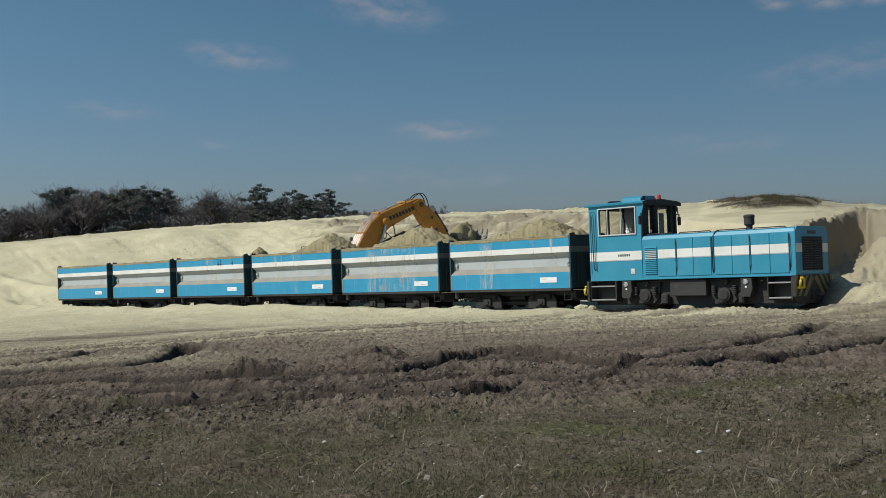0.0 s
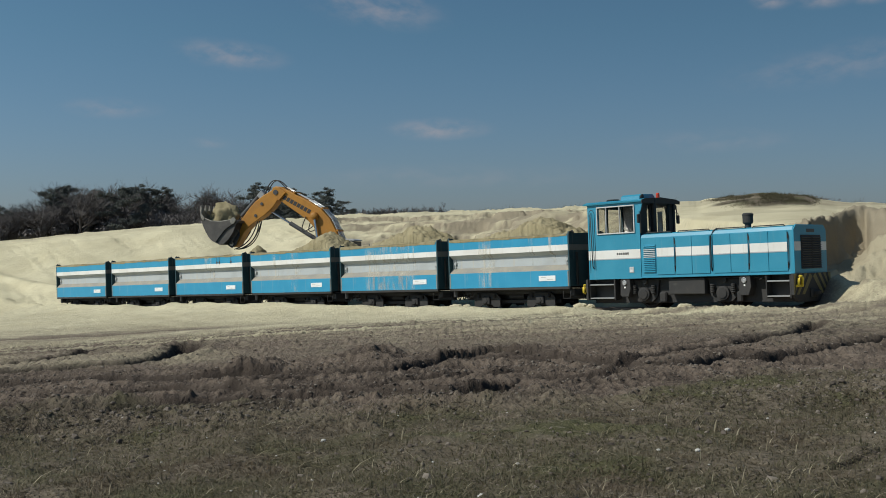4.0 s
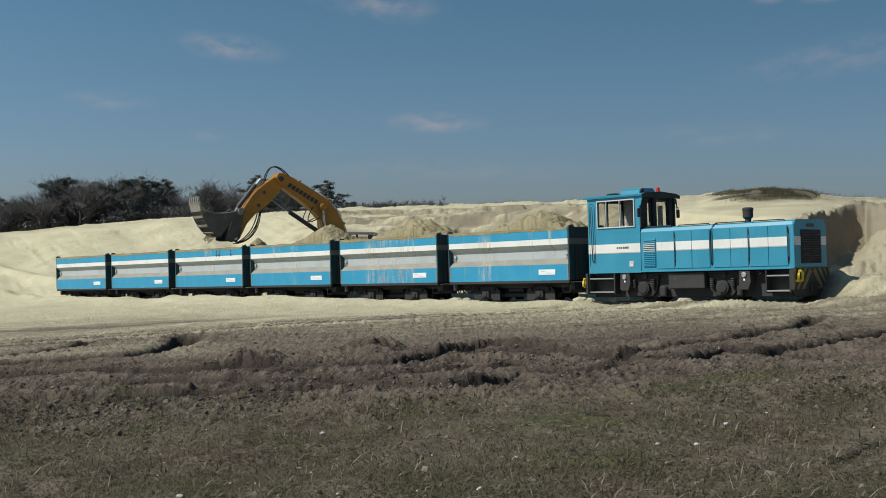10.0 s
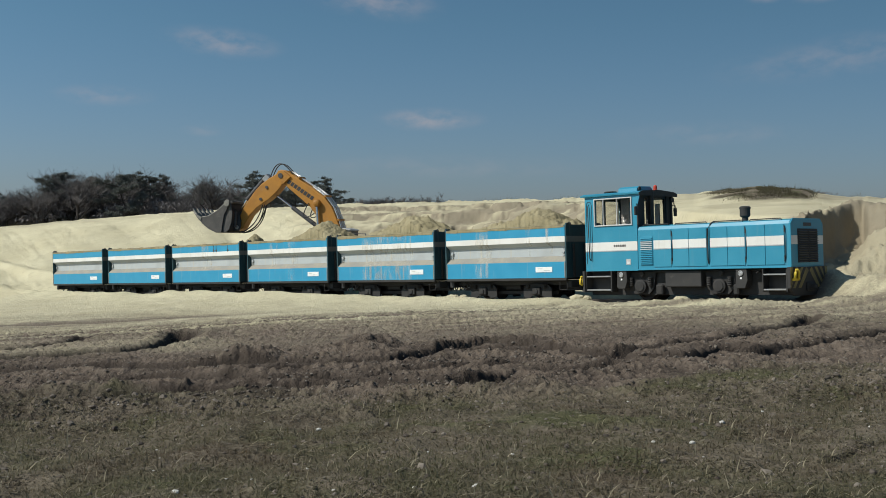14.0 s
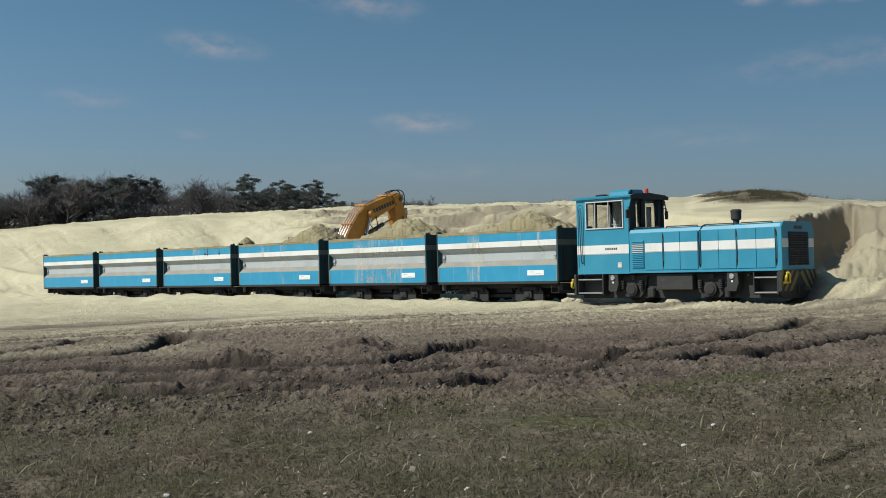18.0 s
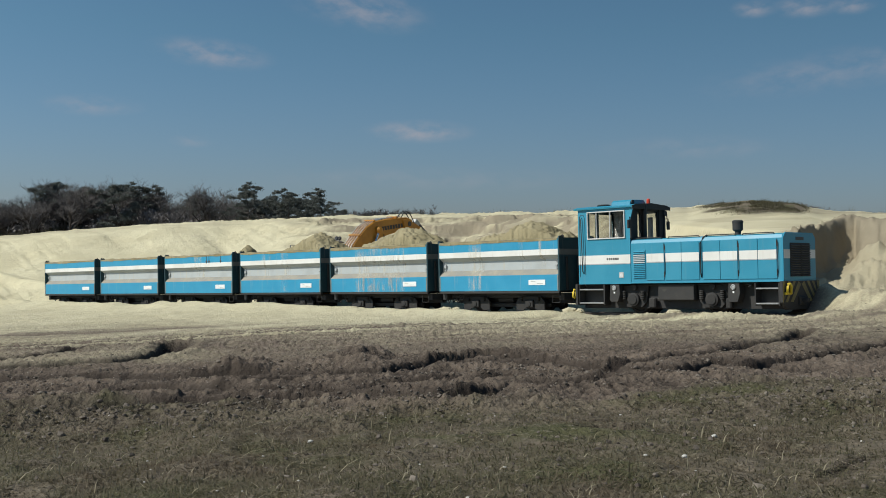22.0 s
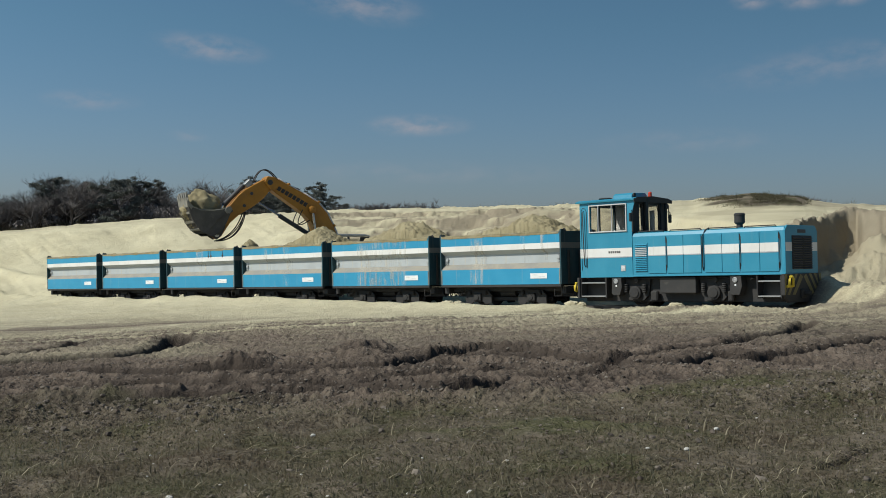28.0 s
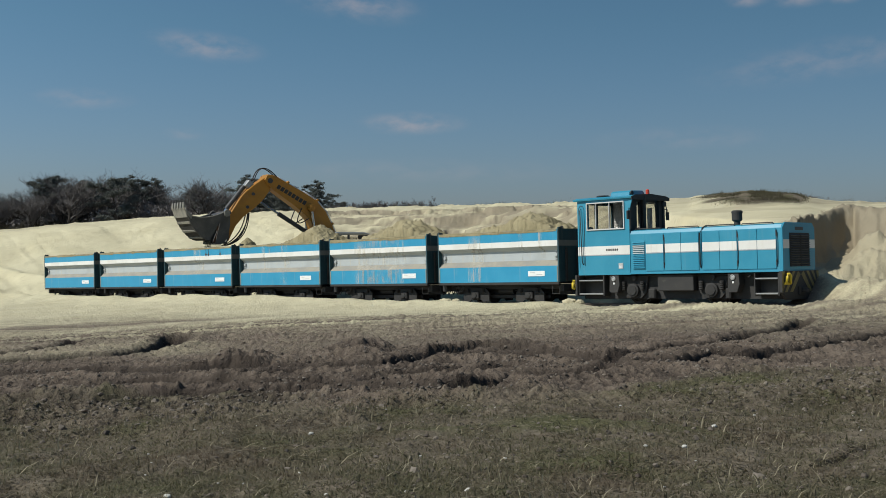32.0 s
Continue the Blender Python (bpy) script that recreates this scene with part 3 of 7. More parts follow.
    tuft = step(bear + 0.03 * fbm(b * 0.3, 0 * b, 2, 78), 0.235, 0.285) * step(bear, 0.352, 0.330) * step(b + 4 * fbm(x * 0.25, y * 0.25, 3, 88), ridge - 22, ridge - 13)
    turf = np.maximum(turf, tuft * (1.15 + 0.6 * fbm(x * 0.4, y * 0.4, 3, 79)))
    z += tuft * (0.08 + 0.16 * fbm(x * 0.6, y * 0.6, 3, 89))
    # moist patches; streaks along slips and cuts paint shade under the ledges
    damp_shade = (0.75 - 0.45 * step(bear, -0.12, -0.25)) * step(fbm(x * 0.09, y * 0.09, 4, 83) + 0.4 * fbm(x * 0.5, y * 0.5, 3, 84), 0.12, 0.6) * soft + face_ * (0.04 + 0.22 * step(fbm(x * 0.35, y * 0.35, 4, 87), 0.0, 0.4)) + face_ * (0.75 * step(slip, 0.10, 0.04) + 0.5 * step(cut, 0.09, 0.03) + 0.5 * step(fbm(a * 0.22, b * 0.8, 5, 77), 0.06, 0.22) + 0.55 * step(fbm(a * 0.35, b * 1.5, 4, 81), 0.14, 0.28))
    damp_shade += (0.35 * right + 0.65 * cutting) * rough * (0.30 + 0.4 * fbm(x * 0.3, y * 0.3, 4, 86)) * step(b, ridge, ridge - 8)
    # cliff face darkened: its shade is put into the colour
    damp_shade += 0.85 * cutting * step(u, 0.55, 0.75) * step(u, 1.0, 0.985) * (0.8 + 0.5 * fbm(x * 0.6, z * 1.5, 3, 85))
    damp_shade += 0.35 * right * rough * step(u, 0.55, 0.7) * step(fbm(0.25 * x, z * 5.0, 3, 99), 0.05, 0.25)
    # moist patches, and painted shade on the risers of the broken steps
    damp_shade += 0.50 * broken * step(fbm(a * 0.6, b * 1.1, 4, 102), 0.1, 0.35) + 0.55 * broken * step(f, 0.72, 0.84) * step(f, 1.0, 0.95)
    damp_shade += 0.40 * cutting * rough * step(u, 0.95, 0.6)
    damp_shade *= 1 - tuft
    keep = 1 - rough * 0.92
    flat = -0.02 + 0.05 * fbm(x * 0.5, y * 0.5, 3, 3)
    ahead = step(b, -3, 4)
    z = z * ahead + flat * (1 - ahead)
    return z, np.clip(soil * keep, 0, 1), np.clip(turf, 0, 1), np.clip(damp_shade, 0, 1), np.clip(wet_shade * keep, 0, 1)


def ground_sheet():
    inner = np.radians(np.arange(-26, 26.001, 0.07))
    outer = np.radians(np.arange(28.5, 331.6, 2.5))
    ang = np.concatenate([inner, outer])
    rad = [0.5]
    while rad[-1] < 3500:
        r = rad[-1]
        rad.append(r + (0.35 if r < 5 else r * r / 3100 * 0.6 if r < 24 else 0.2 if r < 46 else 0.26 if r < 82 else r * 0.05))
    rad = np.array(rad)
    A, Rr = np.meshgrid(ang, rad)
    a, b = Rr * np.sin(A), Rr * np.cos(A)
    fields = np.zeros((5,) + a.shape)
    rows_at = [0, *np.searchsorted(rad, (18, 32, 52, 90)), len(rad)]
    for r0, r1 in zip(rows_at, rows_at[1:]):
        for c0, c1 in ((0, len(inner)), (len(inner), len(ang))):
            fields[:, r0:r1, c0:c1] = terrain(a[r0:r1, c0:c1], b[r0:r1, c0:c1])
    z, soil, turf, damp_shade, wet_shade = fields
    co = np.stack([EYE[0] + RT.x * a + FW.x * b, EYE[1] + RT.y * a + FW.y * b, z], -1).reshape(-1, 3)
    n, m = len(ang), len(rad)
    i = np.arange(m - 1)[:, None] * n
    j = np.arange(n)[None, :]
    k = (j + 1) % n
    quads = np.stack([i + j, i + k, i + n + k, i + n + j], -1).reshape(-1, 4)
    centre = len(co)
    co = np.vstack([co, [[EYE[0], EYE[1], z[0].mean()]]])
    tris = np.stack([np.full(n, centre), (np.arange(n) + 1) % n, np.arange(n)], -1)
    me = bpy.data.meshes.new("ground")
    loops = np.concatenate([quads.ravel(), tris.ravel()]).astype(np.int32)
    starts = np.concatenate([np.arange(len(quads)) * 4, len(quads) * 4 + np.arange(n) * 3]).astype(np.int32)
    me.vertices.add(len(co))
    me.vertices.foreach_set("co", co.astype(np.float32).ravel())
    me.loops.add(len(loops))
    me.loops.foreach_set("vertex_index", loops)
    me.polygons.add(len(starts))
    me.polygons.foreach_set("loop_start", starts)
    me.polygons.foreach_set("use_smooth", np.ones(len(starts), dtype=bool))
    me.update(calc_edges=True)
    for name, v in (("soil", soil), ("turf", turf), ("damp_shade", damp_shade), ("wet_shade", wet_shade)):
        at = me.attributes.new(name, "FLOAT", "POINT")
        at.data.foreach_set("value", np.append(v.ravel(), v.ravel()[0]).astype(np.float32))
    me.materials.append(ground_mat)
    return tagged(new("ground", me), "pale sand pit floor and bank with churned dark soil and thin grass", "ground", kind="structure")


ground_sheet()


def ground_z(x, y):
    d = Vector((x - EYE[0], y - EYE[1], 0))
    return float(terrain(np.array([d.dot(RT)]), np.array([d.dot(FW)]))[0][0])


# ---- the track and the train; its own space has x along the rails, the near side at y = 0 and the rail tops at z = 0 ----
TRAIN = pose(0, 0, 0, 0, -math.degrees(math.atan(TRACK_FALL)), 0)
LENGTH, PITCH, WIDE = 4.405, 4.946, 1.6


def track():
    for y in (0.5, 1.1):
        bm = box(-34, 6.95, y - 0.025, y + 0.025, -0.025, 0.0, 0.004)
        box(-34, 6.95, y - 0.009, y + 0.009, -0.09, -0.025, 0, bm)
        box(-34, 6.95, y - 0.05, y + 0.05, -0.11, -0.09, 0, bm)
        ob = part("rail", bm, rail_steel, None)
        ob.matrix_basis = TRAIN
        tagged(ob, "narrow-gauge steel rail half buried in sand", "rail", "rails of the track", "structure")
    wood = surface("sandy_sleeper", (0.30, 0.27, 0.21), (0.40, 0.36, 0.27), 0.9, scale=3, dust=0.5, relief=0.4)
    me = None
    for i in range(52):
        if me is None:
            first = part("sleeper", box(-0.09, 0.09, -0.6, 0.6, -0.14, 0, 0.012), wood, None)
            me, ob = first.data, first
        else:
            ob = new("sleeper", me)
        ob.matrix_basis = TRAIN @ pose(6.4 - i * 0.8 + random.uniform(-0.05, 0.05), 0.8 + random.uniform(-0.04, 0.04), -0.112, 0, 0, random.uniform(-3, 3))
        tagged(ob, "sand-covered sleeper under the narrow rails", "sleeper", "sleepers of the track", "structure")


track()

# levels of the wagon's side, from the sill up
Z0, Z1, Z2, Z3, Z4, Z5, Z6 = 0.60, 1.034, 1.188, 1.454, 1.566, 1.722, 2.0
NOTCH = 0.15


def wheelset(parent, x, r, half, gauge=0.3):
    ws = part("wheelset", rod((x, -half, r), (x, half, r), 0.05), running, parent)
    for s in (-1, 1):
        turn = pose(x, s * gauge, r, 90 * s, 0, 0)
        part("wheel", lathe([(r + 0.03, 0.05), (r + 0.03, 0.025), (r, 0.02), (r - 0.01, -0.06), (r - 0.06, -0.065), (r - 0.08, -0.02), (0.10, -0.02), (0.09, -0.07), (0.02, -0.07)], turn, 24), running, ws)


def wagon():
    w = top("tipper_wagon", Matrix(), "blue steel narrow-gauge sand wagon with a white stripe", "wagon", "wagons of the sand train")
    h, e = WIDE / 2, LENGTH / 2
    t = 0.045
    for s in (-1, 1):
        def wall(name, z0, z1, d0, d1, mat, label=""):
            bm = bmesh.new()
            slab([(s * (h - d0), z0), (s * (h - d1), z1), (s * (h - d1 - t), z1), (s * (h - d0 - t), z0)], -e, e, "x", 0.0, bm)
            return part(name, bm, mat, w, label)
        wall("lower_panel", Z0, Z1, 0, 0, blue)
        wall("ledge", Z1, Z2, 0, NOTCH, ledge_grey, "sandy sloping ledge")
        wall("recessed_panel", Z2, Z3, NOTCH, NOTCH, recess_grey, "dirty pale grey panel")
        wall("soffit", Z3, Z4, NOTCH, 0, recess_grey)
        wall("stripe_panel", Z4, Z5, 0, 0, white, "white painted stripe")
        wall("upper_panel", Z5, Z6, 0, 0, blue)
        part("top_rim", box(-e, e, s * (h - 0.03) - 0.035, s * (h - 0.03) + 0.035, Z6, Z6 + 0.02, 0.006), ledge_grey, w, "sand-dusted top rim")
        part("sill", box(-e - 0.02, e + 0.02, s * (h - 0.05) - 0.05, s * (h - 0.05) + 0.05, Z0 - 0.075, Z0 - 0.003, 0.01), black, w)
        # corner lugs with a chain in the recess
        for x in (-e + 0.13, e - 0.13):
            lug = rod((x, s * (h - NOTCH - 0.02), 1.33), (x, s * (h - NOTCH + 0.05), 1.33), 0.045, None, 10)
            for k in range(5):
                c = Matrix.Translation((x + 0.02 * math.sin(k * 2.1), s * (h - NOTCH + 0.03), 1.40 - k * 0.055)) @ Euler((0.3, 0.9 * (k % 2), 0.2 * k)).to_matrix().to_4x4()
                tube([c @ Vector((0.024 * math.cos(q), 0.008, 0.036 * math.sin(q))) for q in np.linspace(0, math.tau, 9)], 0.007, lug, 5)
            part("chain_lug", lug, plate_grey, w, "grey chain on a lug")
        part("panel_edge", box(-e, -e + 0.03, s * h - 0.008, s * h + 0.008, Z0 + 0.01, Z1 - 0.02, 0.003), ledge_grey, w)
        part("panel_edge", box(e - 0.03, e, s * h - 0.008, s * h + 0.008, Z0 + 0.01, Z1 - 0.02, 0.003), ledge_grey, w)
        # plate with unreadable marks
        x0 = 1.18 if s < 0 else -1.78
        pl = part("data_plate", box(x0, x0 + 0.58, s * h - 0.009 if s < 0 else s * h, s * h if s < 0 else s * h + 0.009, 0.755, 0.90, 0.003), plate_white, w, "white data plate")
        for k, (bx, bz, bl) in enumerate(((0.08, 0.855, 0.16), (0.30, 0.80, 0.20))):
            y = s * (h + 0.011)
            part("mark", box(x0 + bx, x0 + bx + bl, y - 0.002, y + 0.002, bz - 0.005, bz + 0.005), plate_grey, pl)
    # end plates, standing proud of the rim
    outline = [(-h, Z0), (-h, Z6), (-h + 0.02, Z6 + 0.07), (-h + 0.16, Z6 + 0.085), (-h + 0.22, Z6 + 0.03), (h - 0.22, Z6 + 0.03), (h - 0.16, Z6 + 0.085), (h - 0.02, Z6 + 0.07), (h, Z6), (h, Z0)]
    for s in (-1, 1):
        ep = part("end_plate", slab(outline, s * e + s * 0.003, s * e + s * 0.045, "x"), wagon_end, w, "dark dusty blue end plate, with shade in its colour")
        x = s * (e + 0.047)
        part("end_stripe", box(x - 0.004, x + 0.004, -h + 0.01, h - 0.01, Z4, Z5, 0), end_stripe, ep, "dusty white stripe, darkened for shade")
        for y in (-0.5, 0.0, 0.5):
            part("stiffener", box(x - 0.002, x + 0.05, y - 0.03, y + 0.03, Z0 + 0.02, Z4 - 0.05, 0.006), black, ep)
        part("hook", tube(arc((x, -h + 0.10, Z6 + 0.05), (x + s * 0.10, -h + 0.10, Z6 + 0.01), (0, 0, 0.06), 6), 0.016, None, 6), black, ep)
        part("coupler", box(min(s * e, s * (e + 0.27)), max(s * e, s * (e + 0.27)), -0.07, 0.07, 0.36, 0.5, 0.02), black, w)
        part("headstock", box(min(s * (e - 0.12), s * (e + 0.05)), max(s * (e - 0.12), s * (e + 0.05)), -0.62, 0.62, 0.34, 0.52, 0.012), black, w)
        for y in (-0.25, 0.3):
            part("brake_hose", tube(arc((s * (e + 0.03), y, 0.48), (s * (e + 0.28), y * 0.6, 0.42), (0, -0.05, -0.2), 10), 0.018, None, 6), rubber, w)
    part("floor_plate", box(-e, e, -h + 0.05, h - 0.05, Z0, Z0 + 0.04), black, w)
    # frame and running gear
    for s in (-1, 1):
        part("sole_bar", box(-e + 0.1, e - 0.1, s * 0.38 - 0.035, s * 0.38 + 0.035, 0.40, 0.525, 0.008), black, w)
        for x in (-1.0, 1.0):
            part("axle_guard", slab([(x - 0.50, 0.06), (x - 0.50, 0.30), (x - 0.36, 0.44), (x + 0.36, 0.44), (x + 0.50, 0.30), (x + 0.50, 0.06), (x + 0.26, 0.04), (x + 0.20, 0.10), (x - 0.20, 0.10), (x - 0.26, 0.04)],
                                    s * 0.48, s * 0.53, "y", 0.006), running, w)
            part("axle_box", box(x - 0.14, x + 0.14, min(s * 0.50, s * 0.60), max(s * 0.50, s * 0.60), 0.13, 0.34, 0.02), running, w)
            part("axle_cap", lathe([(0.075, 0), (0.07, 0.025), (0.02, 0.03)], pose(x, s * 0.595, 0.23, 90 if s < 0 else -90, 0, 0), 14), running, w)
            for dx in (-0.3, 0.3):
                part("spring", lathe([(0.055, z) if k % 2 else (0.04, z) for k, z in enumerate(np.linspace(0, 0.11, 8))], pose(x + dx, s * 0.55, 0.31), 10), running, w)
        part("step_iron", tube([(e - 0.25, s * 0.72, 0.55), (e - 0.25, s * 0.74, 0.28), (e + 0.0, s * 0.74, 0.28), (e + 0.0, s * 0.72, 0.55)], 0.012, None, 6), black, w)
    for x in (-1.0, 1.0):
        wheelset(w, x, 0.23, 0.5)
    part("centre_sill", box(-e + 0.05, e - 0.05, -0.12, 0.12, 0.24, 0.52, 0.01), black, w)
    part("brake_beam", box(-1.55, 1.55, -0.33, -0.27, 0.14, 0.24, 0.01), running, w)
    part("brake_beam", box(-1.55, 1.55, 0.27, 0.33, 0.14, 0.24, 0.01), running, w)
    part("brake_cylinder", rod((-0.35, -0.2, 0.36), (0.2, -0.2, 0.36), 0.11), black, w)
    part("brake_rod", rod((0.2, -0.2, 0.36), (0.9, -0.2, 0.30), 0.02), black, w)
    for k in range(3):
        x = -e + 0.35 + k * 0.13
        part("dangling_hose", tube(arc((x, -0.60, 0.52), (x + 0.22, -0.62, 0.50), (0, -0.02, -0.17 - 0.05 * (k % 2)), 10), 0.012, None, 5), rubber, w)
    return w


def heap(name, x0, x1, level, cones, seed, label, parent_pose):
    """Sand lying in a wagon: cones of (x, y, height, slope reach) over a level."""
    nx, ny = 130, 40
    h = WIDE / 2 - NOTCH - 0.06
    xs, ys = np.meshgrid(np.linspace(x0, x1, nx), np.linspace(-h, h, ny))
    z = np.full(xs.shape, level) + 0.05 * fbm(xs * 2.2, ys * 2.2, 4, seed)
    for cx, cy, ch, reach in cones:
        d = np.hypot(xs - cx, (ys - cy)) / reach
        z = np.maximum(z, level + ch * (1.05 - np.sqrt(d * d + 0.012)) + 0.08 * fbm(xs * 3.0, ys * 3.0, 5, seed + 3) + 0.11 * np.abs(fbm(xs * 5, ys * 5, 3, seed + 6)) + 0.05 * fbm(xs * 14, ys * 14, 2, seed + 7))
    verts = [(float(x), float(y), float(q)) for x, y, q in zip(xs.ravel(), ys.ravel(), z.ravel())]
    faces = [(j * nx + i, j * nx + i + 1, (j + 1) * nx + i + 1, (j + 1) * nx + i) for j in range(ny - 1) for i in range(nx - 1)]
    base = len(verts)
    ring = [i for i in range(nx)] + [j * nx + nx - 1 for j in range(1, ny)] + [(ny - 1) * nx + i for i in range(nx - 2, -1, -1)] + [j * nx for j in range(ny - 2, 0, -1)]
    verts += [(verts[r][0], verts[r][1], 0.66) for r in ring]
    n = len(ring)
    faces += [(ring[(k + 1) % n], ring[k], base + k, base + (k + 1) % n) for k in range(n)] + [tuple(range(base + n - 1, base - 1, -1))]
    for side in (-1, 1):
        base = len(verts)
        nn = 90
        for i in range(nn):
            x = x0 + (x1 - x0) * i / (nn - 1)
            t = max(0.0, 0.006 + 0.034 * float(fbm(np.array([x * 2.3]), np.array([side * 3.0 + seed]), 4, 5)[0]))
            yc = side * (WIDE / 2 - 0.035)
            verts += [(x, yc - 0.05, Z6 + 0.012), (x, yc - 0.01, Z6 + 0.02 + t), (x, yc + side * 0.03, Z6 + 0.02 + t * 0.7), (x, yc + side * 0.05, Z6 - 0.005), (x, yc + side * 0.04, Z6 - 0.045 - t * 0.9)]
            if i:
                q = base + i * 5
                faces += [(q - 5 + k, q + k, q + k + 1, q - 4 + k) for k in range(4)]
    me = bpy.data.meshes.new(name)
    me.from_pydata(verts, [], faces)
    for p in me.polygons:
        p.use_smooth = True
    me.materials.append(moist_sand)
    ob = new(name, me)
    ob.matrix_basis = parent_pose
    return tagged(ob, label, "sand", "sand loads in the wagons")


def stains(w, spots, seed):
    """Sand that ran down the near side, over each face of the side in turn."""
    h = WIDE / 2 + 0.004
    for x0, x1, z0, z1 in spots:
        bm = bmesh.new()
        levels = [Z0, Z1, Z2, Z3, Z4, Z6]
        depth = {Z0: 0, Z1: 0, Z2: NOTCH, Z3: NOTCH, Z4: 0, Z6: 0}
        cuts = sorted({z0, z1, *[z for z in levels if z0 < z < z1]})
        ring = []
        for z in cuts:
            d = np.interp(z, levels, [depth[q] for q in levels])
            ring.append([bm.verts.new((x, -h + d - (0.004 if 0 < d else 0), z)) for x in (x0, x1)])
        for a, b in zip(ring, ring[1:]):
            bm.faces.new((a[0], a[1], b[1], b[0]))
        part("sand_stain", bm, stain, w, "spilled sand run down the paint")


first_wagon = wagon()
wagons = [first_wagon]
for k in range(6):
    m = TRAIN @ pose(-LENGTH / 2 - k * PITCH, WIDE / 2, 0)
    if k == 0:
        first_wagon.matrix_basis = m
    else:
        wagons.append(copy_thing(first_wagon, m))
for w, text in zip(wagons, ("blue steel sand wagon, heaped with sand, stained by a spill", "blue steel sand wagon heaped with sand, broad pale streaks", "blue steel sand wagon heaped with sand at one end",
                            "blue steel sand wagon being loaded, drips below the rim", "blue steel sand wagon, part-loaded, with white stripe", "blue steel sand wagon at the end of the train")):
    tagged(w, text)
stains(wagons[0], [(-1.05, -0.55, 0.62, 2.0), (0.85, 1.0, 1.2, 2.0), (1.55, 1.68, 1.25, 1.95)], 1)
stains(wagons[1], [(-1.0, 1.25, 0.61, 1.99), (-0.75, 1.0, 0.64, 1.2)], 2)
stains(wagons[2], [(0.1, 0.5, 0.62, 2.0), (-0.9, -0.75, 1.1, 2.0), (-0.55, -0.45, 1.7, 2.0)], 3)
stains(wagons[3], [(-0.2, 0.3, 1.1, 2.0)], 4)
for x in (0.62, 0.78, 1.52):
    bm = bmesh.new()
    n = 9
    for i in range(n):
        u = i / (n - 1)
        r = 0.012 + 0.05 * math.exp(-((u - 0.25) / 0.12) ** 2)
        ring = [bm.verts.new((x + r * c, -WIDE / 2 - 0.004 - 0.5 * r * max(0, s), 1.70 + 0.26 * u)) for c, s in ((-1, 0), (0, 1), (1, 0))]
        if i:
            for a in range(2):
                bm.faces.new((old[a], old[a + 1], ring[a + 1], ring[a]))
        old = ring
    part("drip", bm, lettering, wagons[3], "dark drip of moist dirt")

inner = LENGTH / 2 - 0.02
for k, level, cones, text in ((0, 1.86, [(0.75, 0, 0.72, 1.5), (-0.35, 0.1, 0.42, 1.3), (1.4, 0.1, 0.4, 1.2)], "heaped moist sand filling the wagon"),
                              (1, 1.84, [(0.55, 0.1, 0.80, 1.25), (1.0, 0.0, 0.72, 1.3), (-0.35, 0.1, 0.5, 1.1)], "heaped moist sand filling the wagon"),
                              (2, 1.80, [(1.25, 0, 0.85, 1.35), (0.4, 0.1, 0.5, 1.2)], "moist sand heaped against one end"),
                              (3, 1.55, [(1.95, 0.1, 0.80, 0.75), (-0.2, 0, 0.3, 1.0)], "moist sand half filling the wagon"),
                              (4, 1.62, [(0.3, 0, 0.25, 1.2)], "moist sand below the wagon's rim"), (5, 1.60, [(-0.3, 0, 0.28, 1.2)], "moist sand below the wagon's rim")):
    heap("sand_load", -inner, inner, level, cones, 100 + 10 * k, text, TRAIN @ pose(-LENGTH / 2 - k * PITCH, WIDE / 2, 0))



def lumps():
    """Pale lumps of caked sand beside the track."""
    for i, (x, y, sx, sy, sz) in enumerate(((-4.15, -0.05, 0.26, 0.12, 0.10), (-3.75, -0.02, 0.16, 0.10, 0.09), (0.40, -0.05, 0.24, 0.12, 0.10), (0.72, -0.02, 0.12, 0.10, 0.08), (3.6, -0.1, 0.22, 0.1, 0.07), (-9.3, -0.1, 0.2, 0.1, 0.08))):
        bm = bmesh.new()
        bmesh.ops.create_icosphere(bm, subdivisions=3, radius=1)
        for v in bm.verts:
            f = 1 + 0.25 * noise.fractal(v.co * 1.8 + Vector((i * 3.1, 0, 0)), 1.0, 2.0, 4)
            v.co = Vector((v.co.x * sx, v.co.y * sy, v.co.z * sz)) * f
        ob = part("sand_lump", bm, caked_sand, None)
        ob.matrix_basis = TRAIN @ pose(x, y, 0.05)
        tagged(ob, "pale lump of caked sand beside the rail", "sand lump", "lumps beside the track")


caked_sand = sand_material("caked_sand", (0.50, 0.45, 0.31), (0.42, 0.37, 0.25), 0.6)
lumps()


